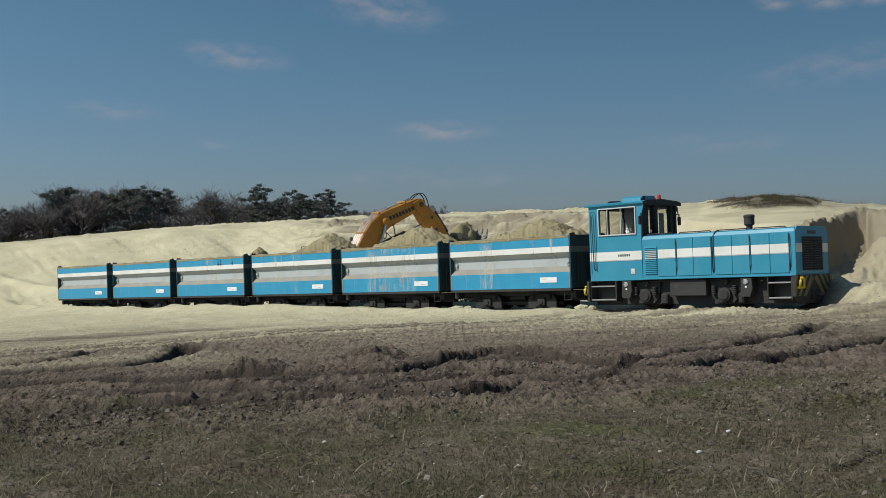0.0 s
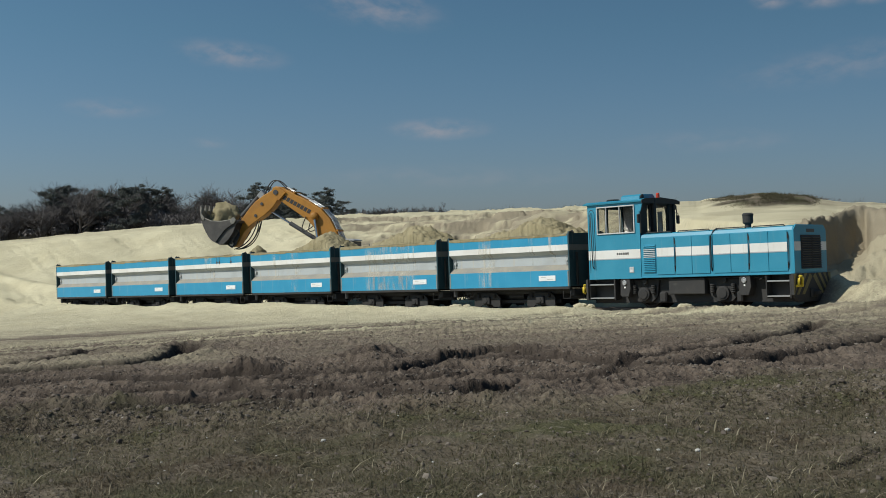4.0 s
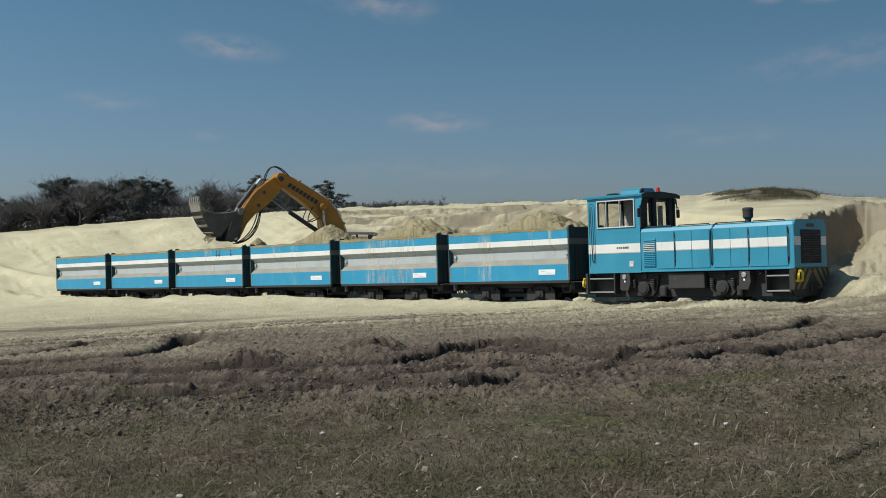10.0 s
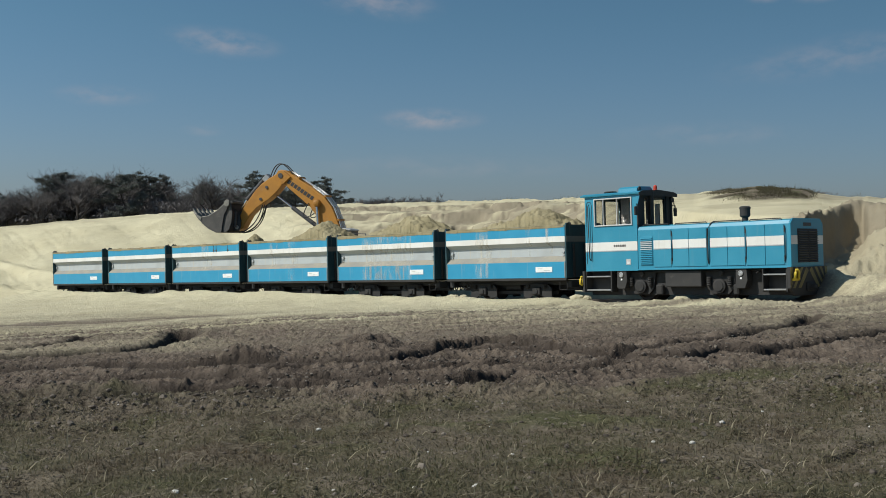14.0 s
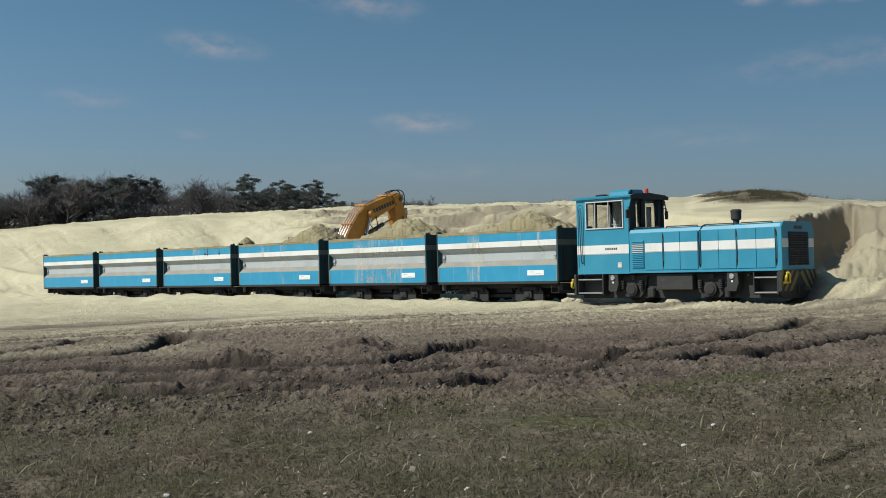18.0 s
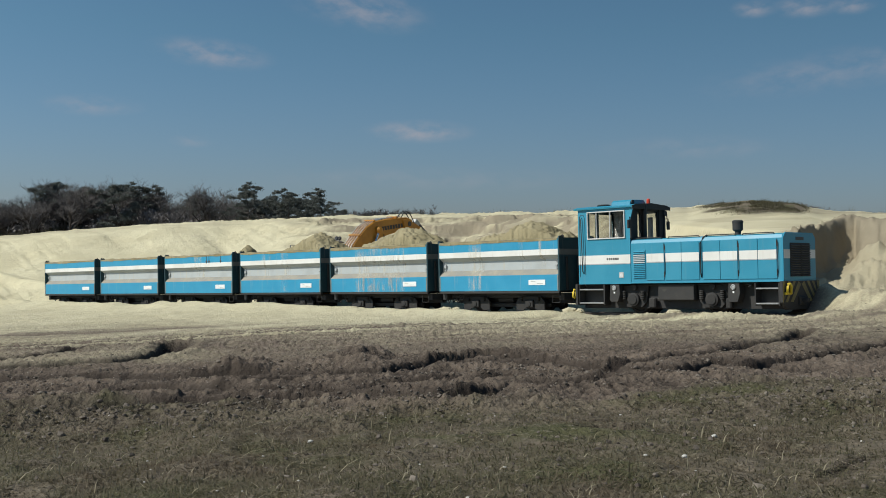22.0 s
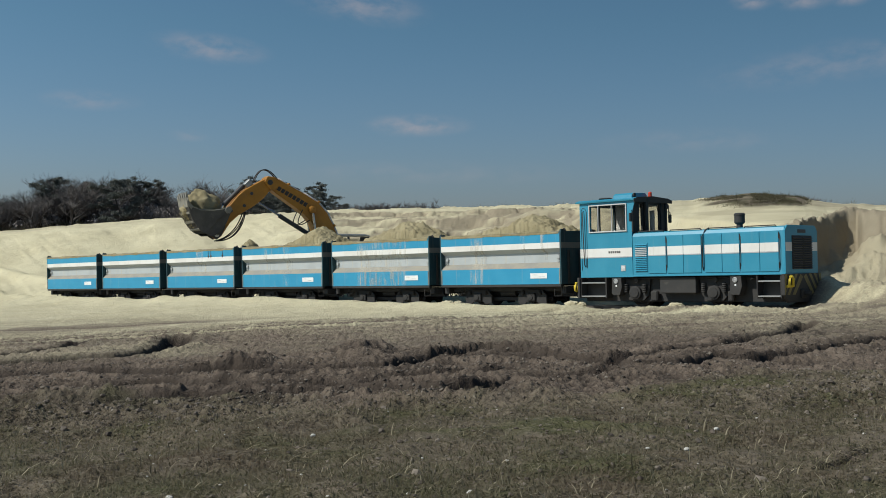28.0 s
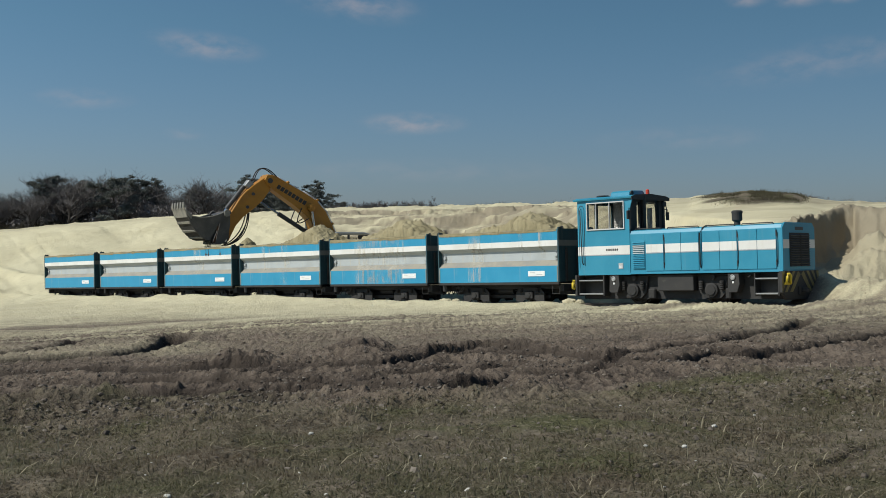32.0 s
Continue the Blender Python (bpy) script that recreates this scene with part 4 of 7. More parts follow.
# ---- the locomotive ----
def locomotive():
    lo = top("diesel_locomotive", TRAIN @ pose(0, 0.8, 0), "small blue and white diesel locomotive with side cab and long hood", "locomotive")
    h = 0.81
    # cab: four walls with window openings
    cx0, cx1, cz0, cz1 = 0.70, 2.32, 0.76, 2.73
    wx0, wx1, wz0, wz1 = 1.03, 2.15, 1.95, 2.61
    for s in (-1, 1):
        bm = bmesh.new()
        y0, y1 = (s * h, s * (h - 0.05)) if s > 0 else (s * h, s * (h - 0.05))
        y0, y1 = min(y0, y1), max(y0, y1)
        for x0, x1, z0, z1 in ((cx0, cx1, cz0, wz0), (cx0, cx1, wz1, cz1), (cx0, wx0, wz0, wz1), (wx1, cx1, wz0, wz1)):
            box(x0, x1, y0, y1, z0, z1, 0, bm)
        bmesh.ops.remove_doubles(bm, verts=bm.verts, dist=0.0005)
        wall = part("cab_side", bm, loco_blue, lo)
        yl0, yl1 = sorted((s * (h - 0.052), s * (h - 0.06)))
        for x0, x1, z0, z1 in ((cx0 + 0.05, cx1 - 0.05, 0.80, wz0), (cx0 + 0.05, cx1 - 0.05, wz1, 2.70), (cx0 + 0.05, wx0, wz0, wz1), (wx1, cx1 - 0.05, wz0, wz1)):
            part("lining_panel", box(x0, x1, yl0, yl1, z0, z1), lining, wall)
        y = s * (h + 0.003)
        part("cab_stripe", box(cx0 + 0.002, cx1 - 0.002, y - 0.003, y + 0.003, 1.285, 1.505), white, wall, "white stripe")
        part("stripe_line", box(cx0 + 0.002, cx1 - 0.002, y - 0.003, y + 0.003, 1.262, 1.283), plate_grey, wall)
        fr = bmesh.new()
        for x0, x1, z0, z1 in ((wx0 - 0.03, wx1 + 0.03, wz0 - 0.03, wz0), (wx0 - 0.03, wx1 + 0.03, wz1, wz1 + 0.03), (wx0 - 0.03, wx0, wz0, wz1), (wx1, wx1 + 0.03, wz0, wz1), (1.29, 1.31, wz0, wz1), (1.712, 1.732, wz0, wz1)):
            box(x0, x1, s * h - 0.03, s * h + 0.012, z0, z1, 0.004, fr)
        wn_ = part("cab_window", fr, frame_grey, lo, "pale aluminium window frame")
        for x0, x1 in ((wx0, 1.285), (1.315, 1.71), (1.74, wx1)):
            g = part("pane", box(x0, x1, s * (h - 0.02) - 0.003, s * (h - 0.02) + 0.003, wz0, wz1), glass, wn_)
            g.visible_shadow = False
        part("door_handrail", tube([(cx0 + 0.12, s * h, 2.50), (cx0 + 0.12, s * (h + 0.05), 2.46), (cx0 + 0.16, s * (h + 0.05), 1.1), (cx0 + 0.16, s * h, 1.04)], 0.014, None, 6), black, lo)
        part("door_seam", tube([(cx0 + 0.05, s * (h + 0.002), 0.95), (cx0 + 0.05, s * (h + 0.002), 2.52), (cx0 + 0.10, s * (h + 0.002), 2.58), (cx0 + 0.18, s * (h + 0.002), 2.56), (cx0 + 0.22, s * (h + 0.002), 2.48), (cx0 + 0.22, s * (h + 0.002), 1.0)], 0.008, None, 5), black, lo)
        # unreadable maker's lettering and a small panel
        for i, ln in enumerate((0.05, 0.055, 0.05, 0.055, 0.06, 0.05)):
            part("lettering_bar", box(1.60 + i * 0.065, 1.60 + i * 0.065 + ln - 0.012, s * (h + 0.008) - 0.002, s * (h + 0.008) + 0.002, 1.375, 1.43), lettering, wall)
        part("vent_panel", box(1.97, 2.11, s * (h + 0.004) - 0.006, s * (h + 0.004) + 0.006, 0.91, 1.06, 0.004), plate_grey, lo, "small grey vent panel")
        for i in range(4):
            part("vent_slot", box(1.99, 2.09, s * (h + 0.012) - 0.002, s * (h + 0.012) + 0.002, 0.935 + i * 0.03, 0.948 + i * 0.03), plate_white, lo)
    for x, name in ((cx0, "cab_rear"), (cx1 - 0.05, "cab_front")):
        bm = bmesh.new()
        yy = (-h + 0.05, -0.46, -0.33, -0.09, 0.47, h - 0.05) if name == "cab_front" else (-h + 0.05, -0.70, -0.05, 0.05, 0.70, h - 0.05)
        z0, z1 = (1.95, 2.62) if name == "cab_front" else (1.80, 2.62)
        base = 0.76 if name == "cab_rear" else 0.80
        for y0, y1, a, b in ((yy[0], yy[5], base, z0), (yy[0], yy[5], z1, cz1), (yy[0], yy[1], z0, z1), (yy[2], yy[3], z0, z1), (yy[4], yy[5], z0, z1)):
            box(x, x + 0.05, y0, y1, a, b, 0, bm)
        # cab front in black: the shade on its blue paint is put into the colour
        fw_ = part(name, bm, black if name == "cab_front" else wagon_end, lo, "blue cab front with two windows, its shade painted black" if name == "cab_front" else "")
        for y0, y1 in ((yy[1], yy[2]), (yy[3], yy[4])):
            g = part("pane", box(x + 0.02, x + 0.026, y0, y1, z0, z1), glass, fw_)
            g.visible_shadow = False
    for y in (-0.77, -0.20, 0.55, 0.77):
        part("window_post", box(cx1 - 0.01, cx1 + 0.035, y - 0.04, y + 0.04, 1.90, 2.70, 0.01), black, lo)
    part("cab_floor", box(cx0, cx1, -h + 0.05, h - 0.05, 0.76, 0.80), machine_dark, lo)
    part("control_desk", box(1.95, 2.24, -0.55, 0.65, 0.80, 1.85, 0.03), machine_dark, lo)
    part("driver_seat", box(1.1, 1.5, 0.05, 0.5, 0.80, 1.35, 0.05), rubber, lo)
    part("seat_back", box(1.02, 1.12, 0.05, 0.5, 1.35, 1.98, 0.04), rubber, lo)
    part("curtain", box(1.93, 2.08, 0.60, 0.63, 1.97, 2.5, 0.01), plate_grey, lo, "grey cloth at the window")
    # roof with a low hump, beacon and horn
    roof = slab([(-h - 0.06, 2.70), (-h - 0.07, 2.735), (-h + 0.1, 2.78), (0, 2.82), (h - 0.1, 2.78), (h + 0.07, 2.735), (h + 0.06, 2.70)], cx0 - 0.10, cx1 + 0.12, "x", 0.006)
    part("cab_roof", roof, loco_blue, lo)
    part("roof_edge", slab([(-h - 0.065, 2.66), (-h - 0.075, 2.74), (-h + 0.1, 2.785), (0, 2.825), (h - 0.1, 2.785), (h + 0.075, 2.74), (h + 0.065, 2.66)], cx1 + 0.118, cx1 + 0.14, "x", 0.004), black, lo)
    hump = slab([(-0.72, 2.76), (-0.70, 2.86), (-0.62, 2.905), (-0.1, 2.92), (-0.02, 2.86), (0.0, 2.78)], 1.70, 2.28, "x", 0.015)
    part("roof_hump", hump, loco_blue, lo)
    part("hump_end", rod((2.28, -0.62, 2.84), (2.31, -0.62, 2.84), 0.06), black, lo)
    part("roof_hatch", lathe([(0.16, 0), (0.18, 0.02), (0.15, 0.045), (0.02, 0.05)], pose(1.28, -0.45, 2.79), 18), black, lo)
    part("beacon", lathe([(0.06, 0), (0.06, 0.03), (0.05, 0.04), (0.048, 0.13), (0.03, 0.155), (0.005, 0.16)], pose(2.36, 0.0, 2.79), 16), red_lens, lo, "red beacon lamp")
    part("visor", slab([(cx1, 2.70), (cx1 + 0.11, 2.70), (cx1 + 0.02, 2.40), (cx1, 2.38)], -h - 0.005, -h + 0.02, "y", 0.003), loco_blue, lo)
    for s in (-1, 1):
        part("mirror_arm", tube([(cx1, s * h, 2.45), (cx1 + 0.06, s * (h + 0.09), 2.44), (cx1 + 0.06, s * (h + 0.10), 2.36)], 0.01, None, 6), black, lo)
        part("mirror", box(cx1 + 0.02, cx1 + 0.07, s * (h + 0.10) - 0.06, s * (h + 0.10) + 0.06, 2.16, 2.38, 0.015), black, lo)
    part("exhaust_pipe", tube([(2.42, -0.28, 1.88), (2.42, -0.28, 2.72), (2.42, -0.26, 2.80)], 0.055, None, 12), black, lo, "black upright exhaust pipe")
    part("wiper", tube([(2.35, 0.3, 2.62), (2.36, 0.42, 2.25)], 0.01, None, 5), black, lo)
    part("work_lamp", lathe([(0.03, 0), (0.07, 0.05), (0.07, 0.08), (0.01, 0.085)], pose(2.40, 0.62, 2.58, 0, 90, 0), 14), black, lo)
    part("chain", tube([(2.40, 0.78, 2.60), (2.41, 0.80, 2.42), (2.40, 0.78, 2.28)], 0.016, None, 6), black, lo)
    # hood with chamfered top
    hx0, hx1, hz0, hz1 = 2.325, 6.42, 0.80, 1.885
    prof = [(-h + 0.01, hz0), (-h + 0.01, 1.775), (-h + 0.05, 1.855), (-h + 0.14, hz1), (h - 0.14, hz1), (h - 0.05, 1.855), (h - 0.01, 1.775), (h - 0.01, hz0)]
    part("hood", slab(prof, hx0, hx1, "x", 0.008), loco_blue, lo)
    part("hood_lip", box(hx0, hx1 + 0.03, -h - 0.015, h + 0.015, 0.765, 0.80, 0.006), loco_blue, lo)
    part("front_hood_frame", slab([(-h - 0.005, hz0), (-h - 0.005, 1.78), (-h + 0.12, 1.90), (h - 0.12, 1.90), (h + 0.005, 1.78), (h + 0.005, hz0)], hx1, hx1 + 0.035, "x", 0.01), loco_blue, lo, "blue front of the hood")
    part("front_stripe", box(hx1 + 0.034, hx1 + 0.039, -h + 0.01, h - 0.01, 1.30, 1.505), white, lo)
    for s in (-1, 1):
        yb = s * (h - 0.01)
        doors = [(2.80, 3.305), (3.335, 3.796), (3.804, 4.29), (4.39, 4.846), (4.854, 5.305), (5.335, 5.816), (5.824, 6.29)]
        for a, b in doors:
            d = part("hood_door", box(a, b, min(yb, yb + s * 0.018), max(yb, yb + s * 0.018), 0.84, 1.765, 0.006), loco_blue, lo)
            y = yb + s * 0.020
            part("door_stripe", box(a + 0.002, b - 0.002, y - 0.003, y + 0.003, 1.30, 1.505), white, d, "white stripe")
            part("stripe_line", box(a + 0.002, b - 0.002, y - 0.003, y + 0.003, 1.278, 1.298), plate_grey, d)
        for x in (3.32, 5.32, 6.30):
            for z in (0.98, 1.66):
                part("hinge", rod((x, yb + s * 0.022, z - 0.07), (x, yb + s * 0.022, z + 0.07), 0.013, None, 8), black, lo)
            part("door_latch", tube([(x + 0.02, yb + s * 0.02, 1.68), (x + 0.025, yb + s * 0.03, 1.35), (x + 0.02, yb + s * 0.02, 0.98)], 0.008, None, 5), black, lo)
        part("grab_pipe", tube([(4.34, yb + s * 0.01, 0.90), (4.34, yb + s * 0.04, 1.0), (4.34, yb + s * 0.04, 1.72), (4.39, yb - s * 0.02, 1.86), (4.46, yb - s * 0.08, 1.91)], 0.016, None, 7), black, lo)
        for a, b in ((2.42, 3.20), (3.36, 4.26), (4.44, 5.22), (5.38, 6.20)):
            part("hood_handrail", tube([(a, s * (h - 0.10), 1.86), (a + 0.03, s * (h - 0.09), 1.905), (b - 0.03, s * (h - 0.09), 1.905), (b, s * (h - 0.10), 1.86)], 0.014, None, 6), black, lo)
        grille = part("louvre_frame", box(2.40, 2.77, min(yb, yb + s * 0.012), max(yb, yb + s * 0.012), 0.88, 1.61, 0.004), loco_blue, lo, "louvred blue panel")
        for i in range(15):
            z = 0.905 + i * 0.046
            part("slat", slab([(s * (h - 0.002), z), (s * (h + 0.026), z + 0.006), (s * (h + 0.026), z + 0.012), (s * (h - 0.002), z + 0.034)], 2.415, 2.755, "x"), recess_grey if 1.29 < z + 0.02 < 1.51 else loco_blue, grille)
    # front grille
    gr = part("radiator_grille", box(hx1 + 0.033, hx1 + 0.045, -0.50, 0.50, 0.88, 1.66, 0.004), black, lo, "black louvred radiator grille")
    for y0, y1 in ((-0.48, -0.03), (0.03, 0.48)):
        for i in range(14):
            z = 0.90 + i * 0.054
            part("slat", slab([(hx1 + 0.044, z), (hx1 + 0.075, z - 0.012), (hx1 + 0.08, z - 0.004), (hx1 + 0.046, z + 0.02)], y0, y1, "y"), machine_dark, gr)
    part("front_badge", box(hx1 + 0.034, hx1 + 0.044, -0.20, 0.20, 1.72, 1.80, 0.003), machine_dark, lo)
    # air filter stack
    part("air_intake", lathe([(0.075, 0), (0.075, 0.10), (0.10, 0.11), (0.125, 0.14), (0.125, 0.30), (0.135, 0.305), (0.135, 0.34), (0.10, 0.37), (0.02, 0.375)], pose(5.05, -0.30, 1.88), 18), black, lo, "black air-filter stack")
    part("intake_band", lathe([(0.119, 0), (0.122, 0.005), (0.122, 0.03), (0.119, 0.035)], pose(5.05, -0.30, 2.09), 18), plate_grey, lo)
    # frame, running gear
    part("main_frame", box(0.66, 6.42, -0.52, 0.52, 0.13, 0.76, 0.01), black, lo)
    for x in (2.28, 4.52):
        wheelset(lo, x, 0.34, 0.55, 0.30)
    part("buffer_beam", slab([(-0.93, 0.30), (-0.93, 0.78), (0.93, 0.78), (0.93, 0.30), (0.70, 0.12), (-0.70, 0.12)], 6.40, 6.475, "x", 0.008), black, lo, "black buffer beam with faded yellow chevrons")
    part("rear_beam", box(0.60, 0.67, -0.85, 0.85, 0.22, 0.76, 0.008), black, lo)
    for i in range(4):
        off = 0.26 * i
        for s in (-1, 1):
            pts = [(s * (0.02 + off), 0.775), (s * (0.14 + off), 0.775), (s * (0.14 + off + 0.42), 0.30), (s * (0.02 + off + 0.42), 0.30)]
            pts = [(max(-0.92, min(0.92, a)), b) for a, b in pts]
            if abs(pts[1][0] - pts[0][0]) > 0.03:
                if i == 0:
                    pts = [(s * 0.02, 0.70), (s * 0.14, 0.775), (s * 0.56, 0.30), (s * 0.42, 0.30)]
                part("chevron", slab(pts, 6.474, 6.479, "x"), faded_yellow, lo, "faded yellow chevron bar")
    part("coupling_pocket", box(6.47, 6.52, -0.17, 0.17, 0.22, 0.42, 0.015), black, lo)
    part("coupling", box(6.50, 6.66, -0.06, 0.06, 0.28, 0.38, 0.02), black, lo)
    part("tow_hook", tube([(6.50, -0.84, 0.50), (6.52, -0.80, 0.52), (6.53, -0.80, 0.66), (6.53, -0.75, 0.71), (6.53, -0.67, 0.71), (6.53, -0.62, 0.66), (6.52, -0.62, 0.52), (6.50, -0.57, 0.50)], 0.034, None, 8), yellow, lo, "yellow towing loop")
    part("tow_base", box(6.472, 6.51, -0.86, -0.55, 0.47, 0.52, 0.005), yellow, lo)
    part("tow_hook", tube([(0.60, -0.86, 0.40), (0.56, -0.90, 0.44), (0.56, -0.90, 0.56), (0.56, -0.86, 0.62), (0.56, -0.80, 0.62), (0.57, -0.78, 0.55), (0.58, -0.78, 0.42)], 0.03, None, 8), yellow, lo, "yellow towing loop")
    part("rear_coupling", box(0.30, 0.62, -0.07, 0.07, 0.36, 0.48, 0.02), black, lo)
    part("side_hook", tube([(6.45, 0.95, 0.62), (6.47, 1.02, 0.56), (6.47, 1.0, 0.46), (6.45, 0.95, 0.44)], 0.03, None, 7), black, lo)
    for s in (-1, 1):
        y0, y1 = (-0.80, -0.54) if s < 0 else (0.54, 0.80)
        for x0, x1 in ((0.70, 1.46), (5.74, 6.30)):
            st = part("step_well", box(x0 - 0.03, x0, y0, y1, 0.22, 0.76, 0.006), black, lo)
            part("step_side", box(x1, x1 + 0.04, y0, y1, 0.22, 0.76, 0.006), black, lo)
            for z in (0.25, 0.60):
                part("step_tread", box(x0, x1, y0, y1, z, z + 0.035, 0.006), bare_steel, lo, "bare steel step edge")
        for x in (1.80, 5.17):
            sb = part("sand_box", slab([(x - 0.15, 0.34), (x - 0.13, 0.74), (x + 0.15, 0.74), (x + 0.17, 0.50), (x + 0.10, 0.30), (x - 0.10, 0.30)], y0 + 0.02 if s > 0 else y0, y1 if s > 0 else y1 - 0.02, "y", 0.012), black, lo)
            yl = s * 0.80
            part("lamp", lathe([(0.062, 0), (0.066, 0.02), (0.05, 0.032), (0.045, 0.02), (0.01, 0.026)], pose(x, yl, 0.655, 90 if s < 0 else -90, 0, 0), 18), lamp_lens, lo, "round clear lamp")
            part("lamp_tag", box(x - 0.02, x + 0.025, yl - 0.006, yl + 0.006, 0.515, 0.56, 0.002), plate_white, lo)
        part("fuel_tank", box(3.06, 4.08, y0 + 0.06, y1, 0.34, 0.74, 0.025, None, 2), black, lo)
        for x in (2.28, 4.52):
            part("axle_guard", slab([(x - 0.42, 0.70), (x - 0.36, 0.30), (x - 0.22, 0.16), (x + 0.22, 0.16), (x + 0.36, 0.30), (x + 0.42, 0.70)], s * 0.55, s * 0.60, "y", 0.01), running, lo)
            part("axle_box", lathe([(0.17, 0), (0.17, 0.08), (0.12, 0.10), (0.12, 0.115), (0.02, 0.12)], pose(x, s * 0.60, 0.36, 90 if s < 0 else -90, 0, 0), 20), running, lo)
            for dx in (-0.28, 0.28):
                part("spring", lathe([(0.06, z) if k % 2 else (0.045, z) for k, z in enumerate(np.linspace(0, 0.22, 11))], pose(x + dx, s * 0.66, 0.36), 10), running, lo)
            part("reflector", lathe([(0.07, 0), (0.06, 0.03), (0.015, 0.035)], pose(x + 0.05, s * 0.66, 0.67, 90 if s < 0 else -90, 0, 0), 14), running, lo)
        part("brake_hanger", box(2.75, 2.95, y0 + 0.1, y1 - 0.02, 0.14, 0.40, 0.03), running, lo)
        part("brake_hanger", box(4.9, 5.04, y0 + 0.1, y1 - 0.02, 0.14, 0.40, 0.03), running, lo)
        part("air_pipe", tube([(1.5, s * 0.6, 0.70), (2.9, s * 0.62, 0.72), (5.4, s * 0.62, 0.72), (5.62, s * 0.72, 0.70), (5.55, s * 0.78, 0.66)], 0.018, None, 6), running, lo)
    return lo


locomotive()


# ---- the excavator, digging behind the train ----
BOOM, STICK, FOOT_U, FOOT_Z = 4.40, 2.80, 0.25, 1.60
GROUND_Z = -1.32
SIZE = 1.06                                 # a machine a little larger than the drawn lengths
B = 0.0228
BOOM_LINE = [(-8, 6), (11.6, 20.2), (30, 34), (49.8, 44.2), (71.4, 49), (95.3, 52.5), (118.6, 49.5), (145, 38), (172, 24), (196, 12), (203, 4), (199, -6), (185.7, -6), (160, 3), (140, 10.5), (116.4, 18.4), (96.6, 20.6), (81.4, 16.1), (56.8, 7.7), (15, -7), (-6, -8)]
STICK_LINE = [(-10, 0), (-8, 5), (-2, 8.5), (12, 13), (25, 17), (40, 20.5), (55, 21.5), (83, 19), (100, 16), (124, 8), (134, 3), (134, -5), (126, -8), (98, -2), (77, -3), (49, -10), (30, -12.5), (17, -12), (2, -9)]
HINGE = (0.45, 0.80)                        # of the jaw, in the bucket's own plane
JAW_LINE = [(0.40, -0.33), (0.54, -0.385), (0.85, -0.39), (1.25, -0.29), (1.57, -0.13), (1.86, 0.08)]
JAW_EDGE = [(1.90, 0.11), (1.72, 0.02), (1.53, 0.0), (1.19, 0.15), (0.84, 0.47), (0.62, 0.76), (0.54, 0.90)]
SHELL_LINE = [(0.38, -0.32), (0.20, -0.27), (0.09, -0.12), (0.07, 0.20), (0.13, 0.52), (0.28, 0.88)]


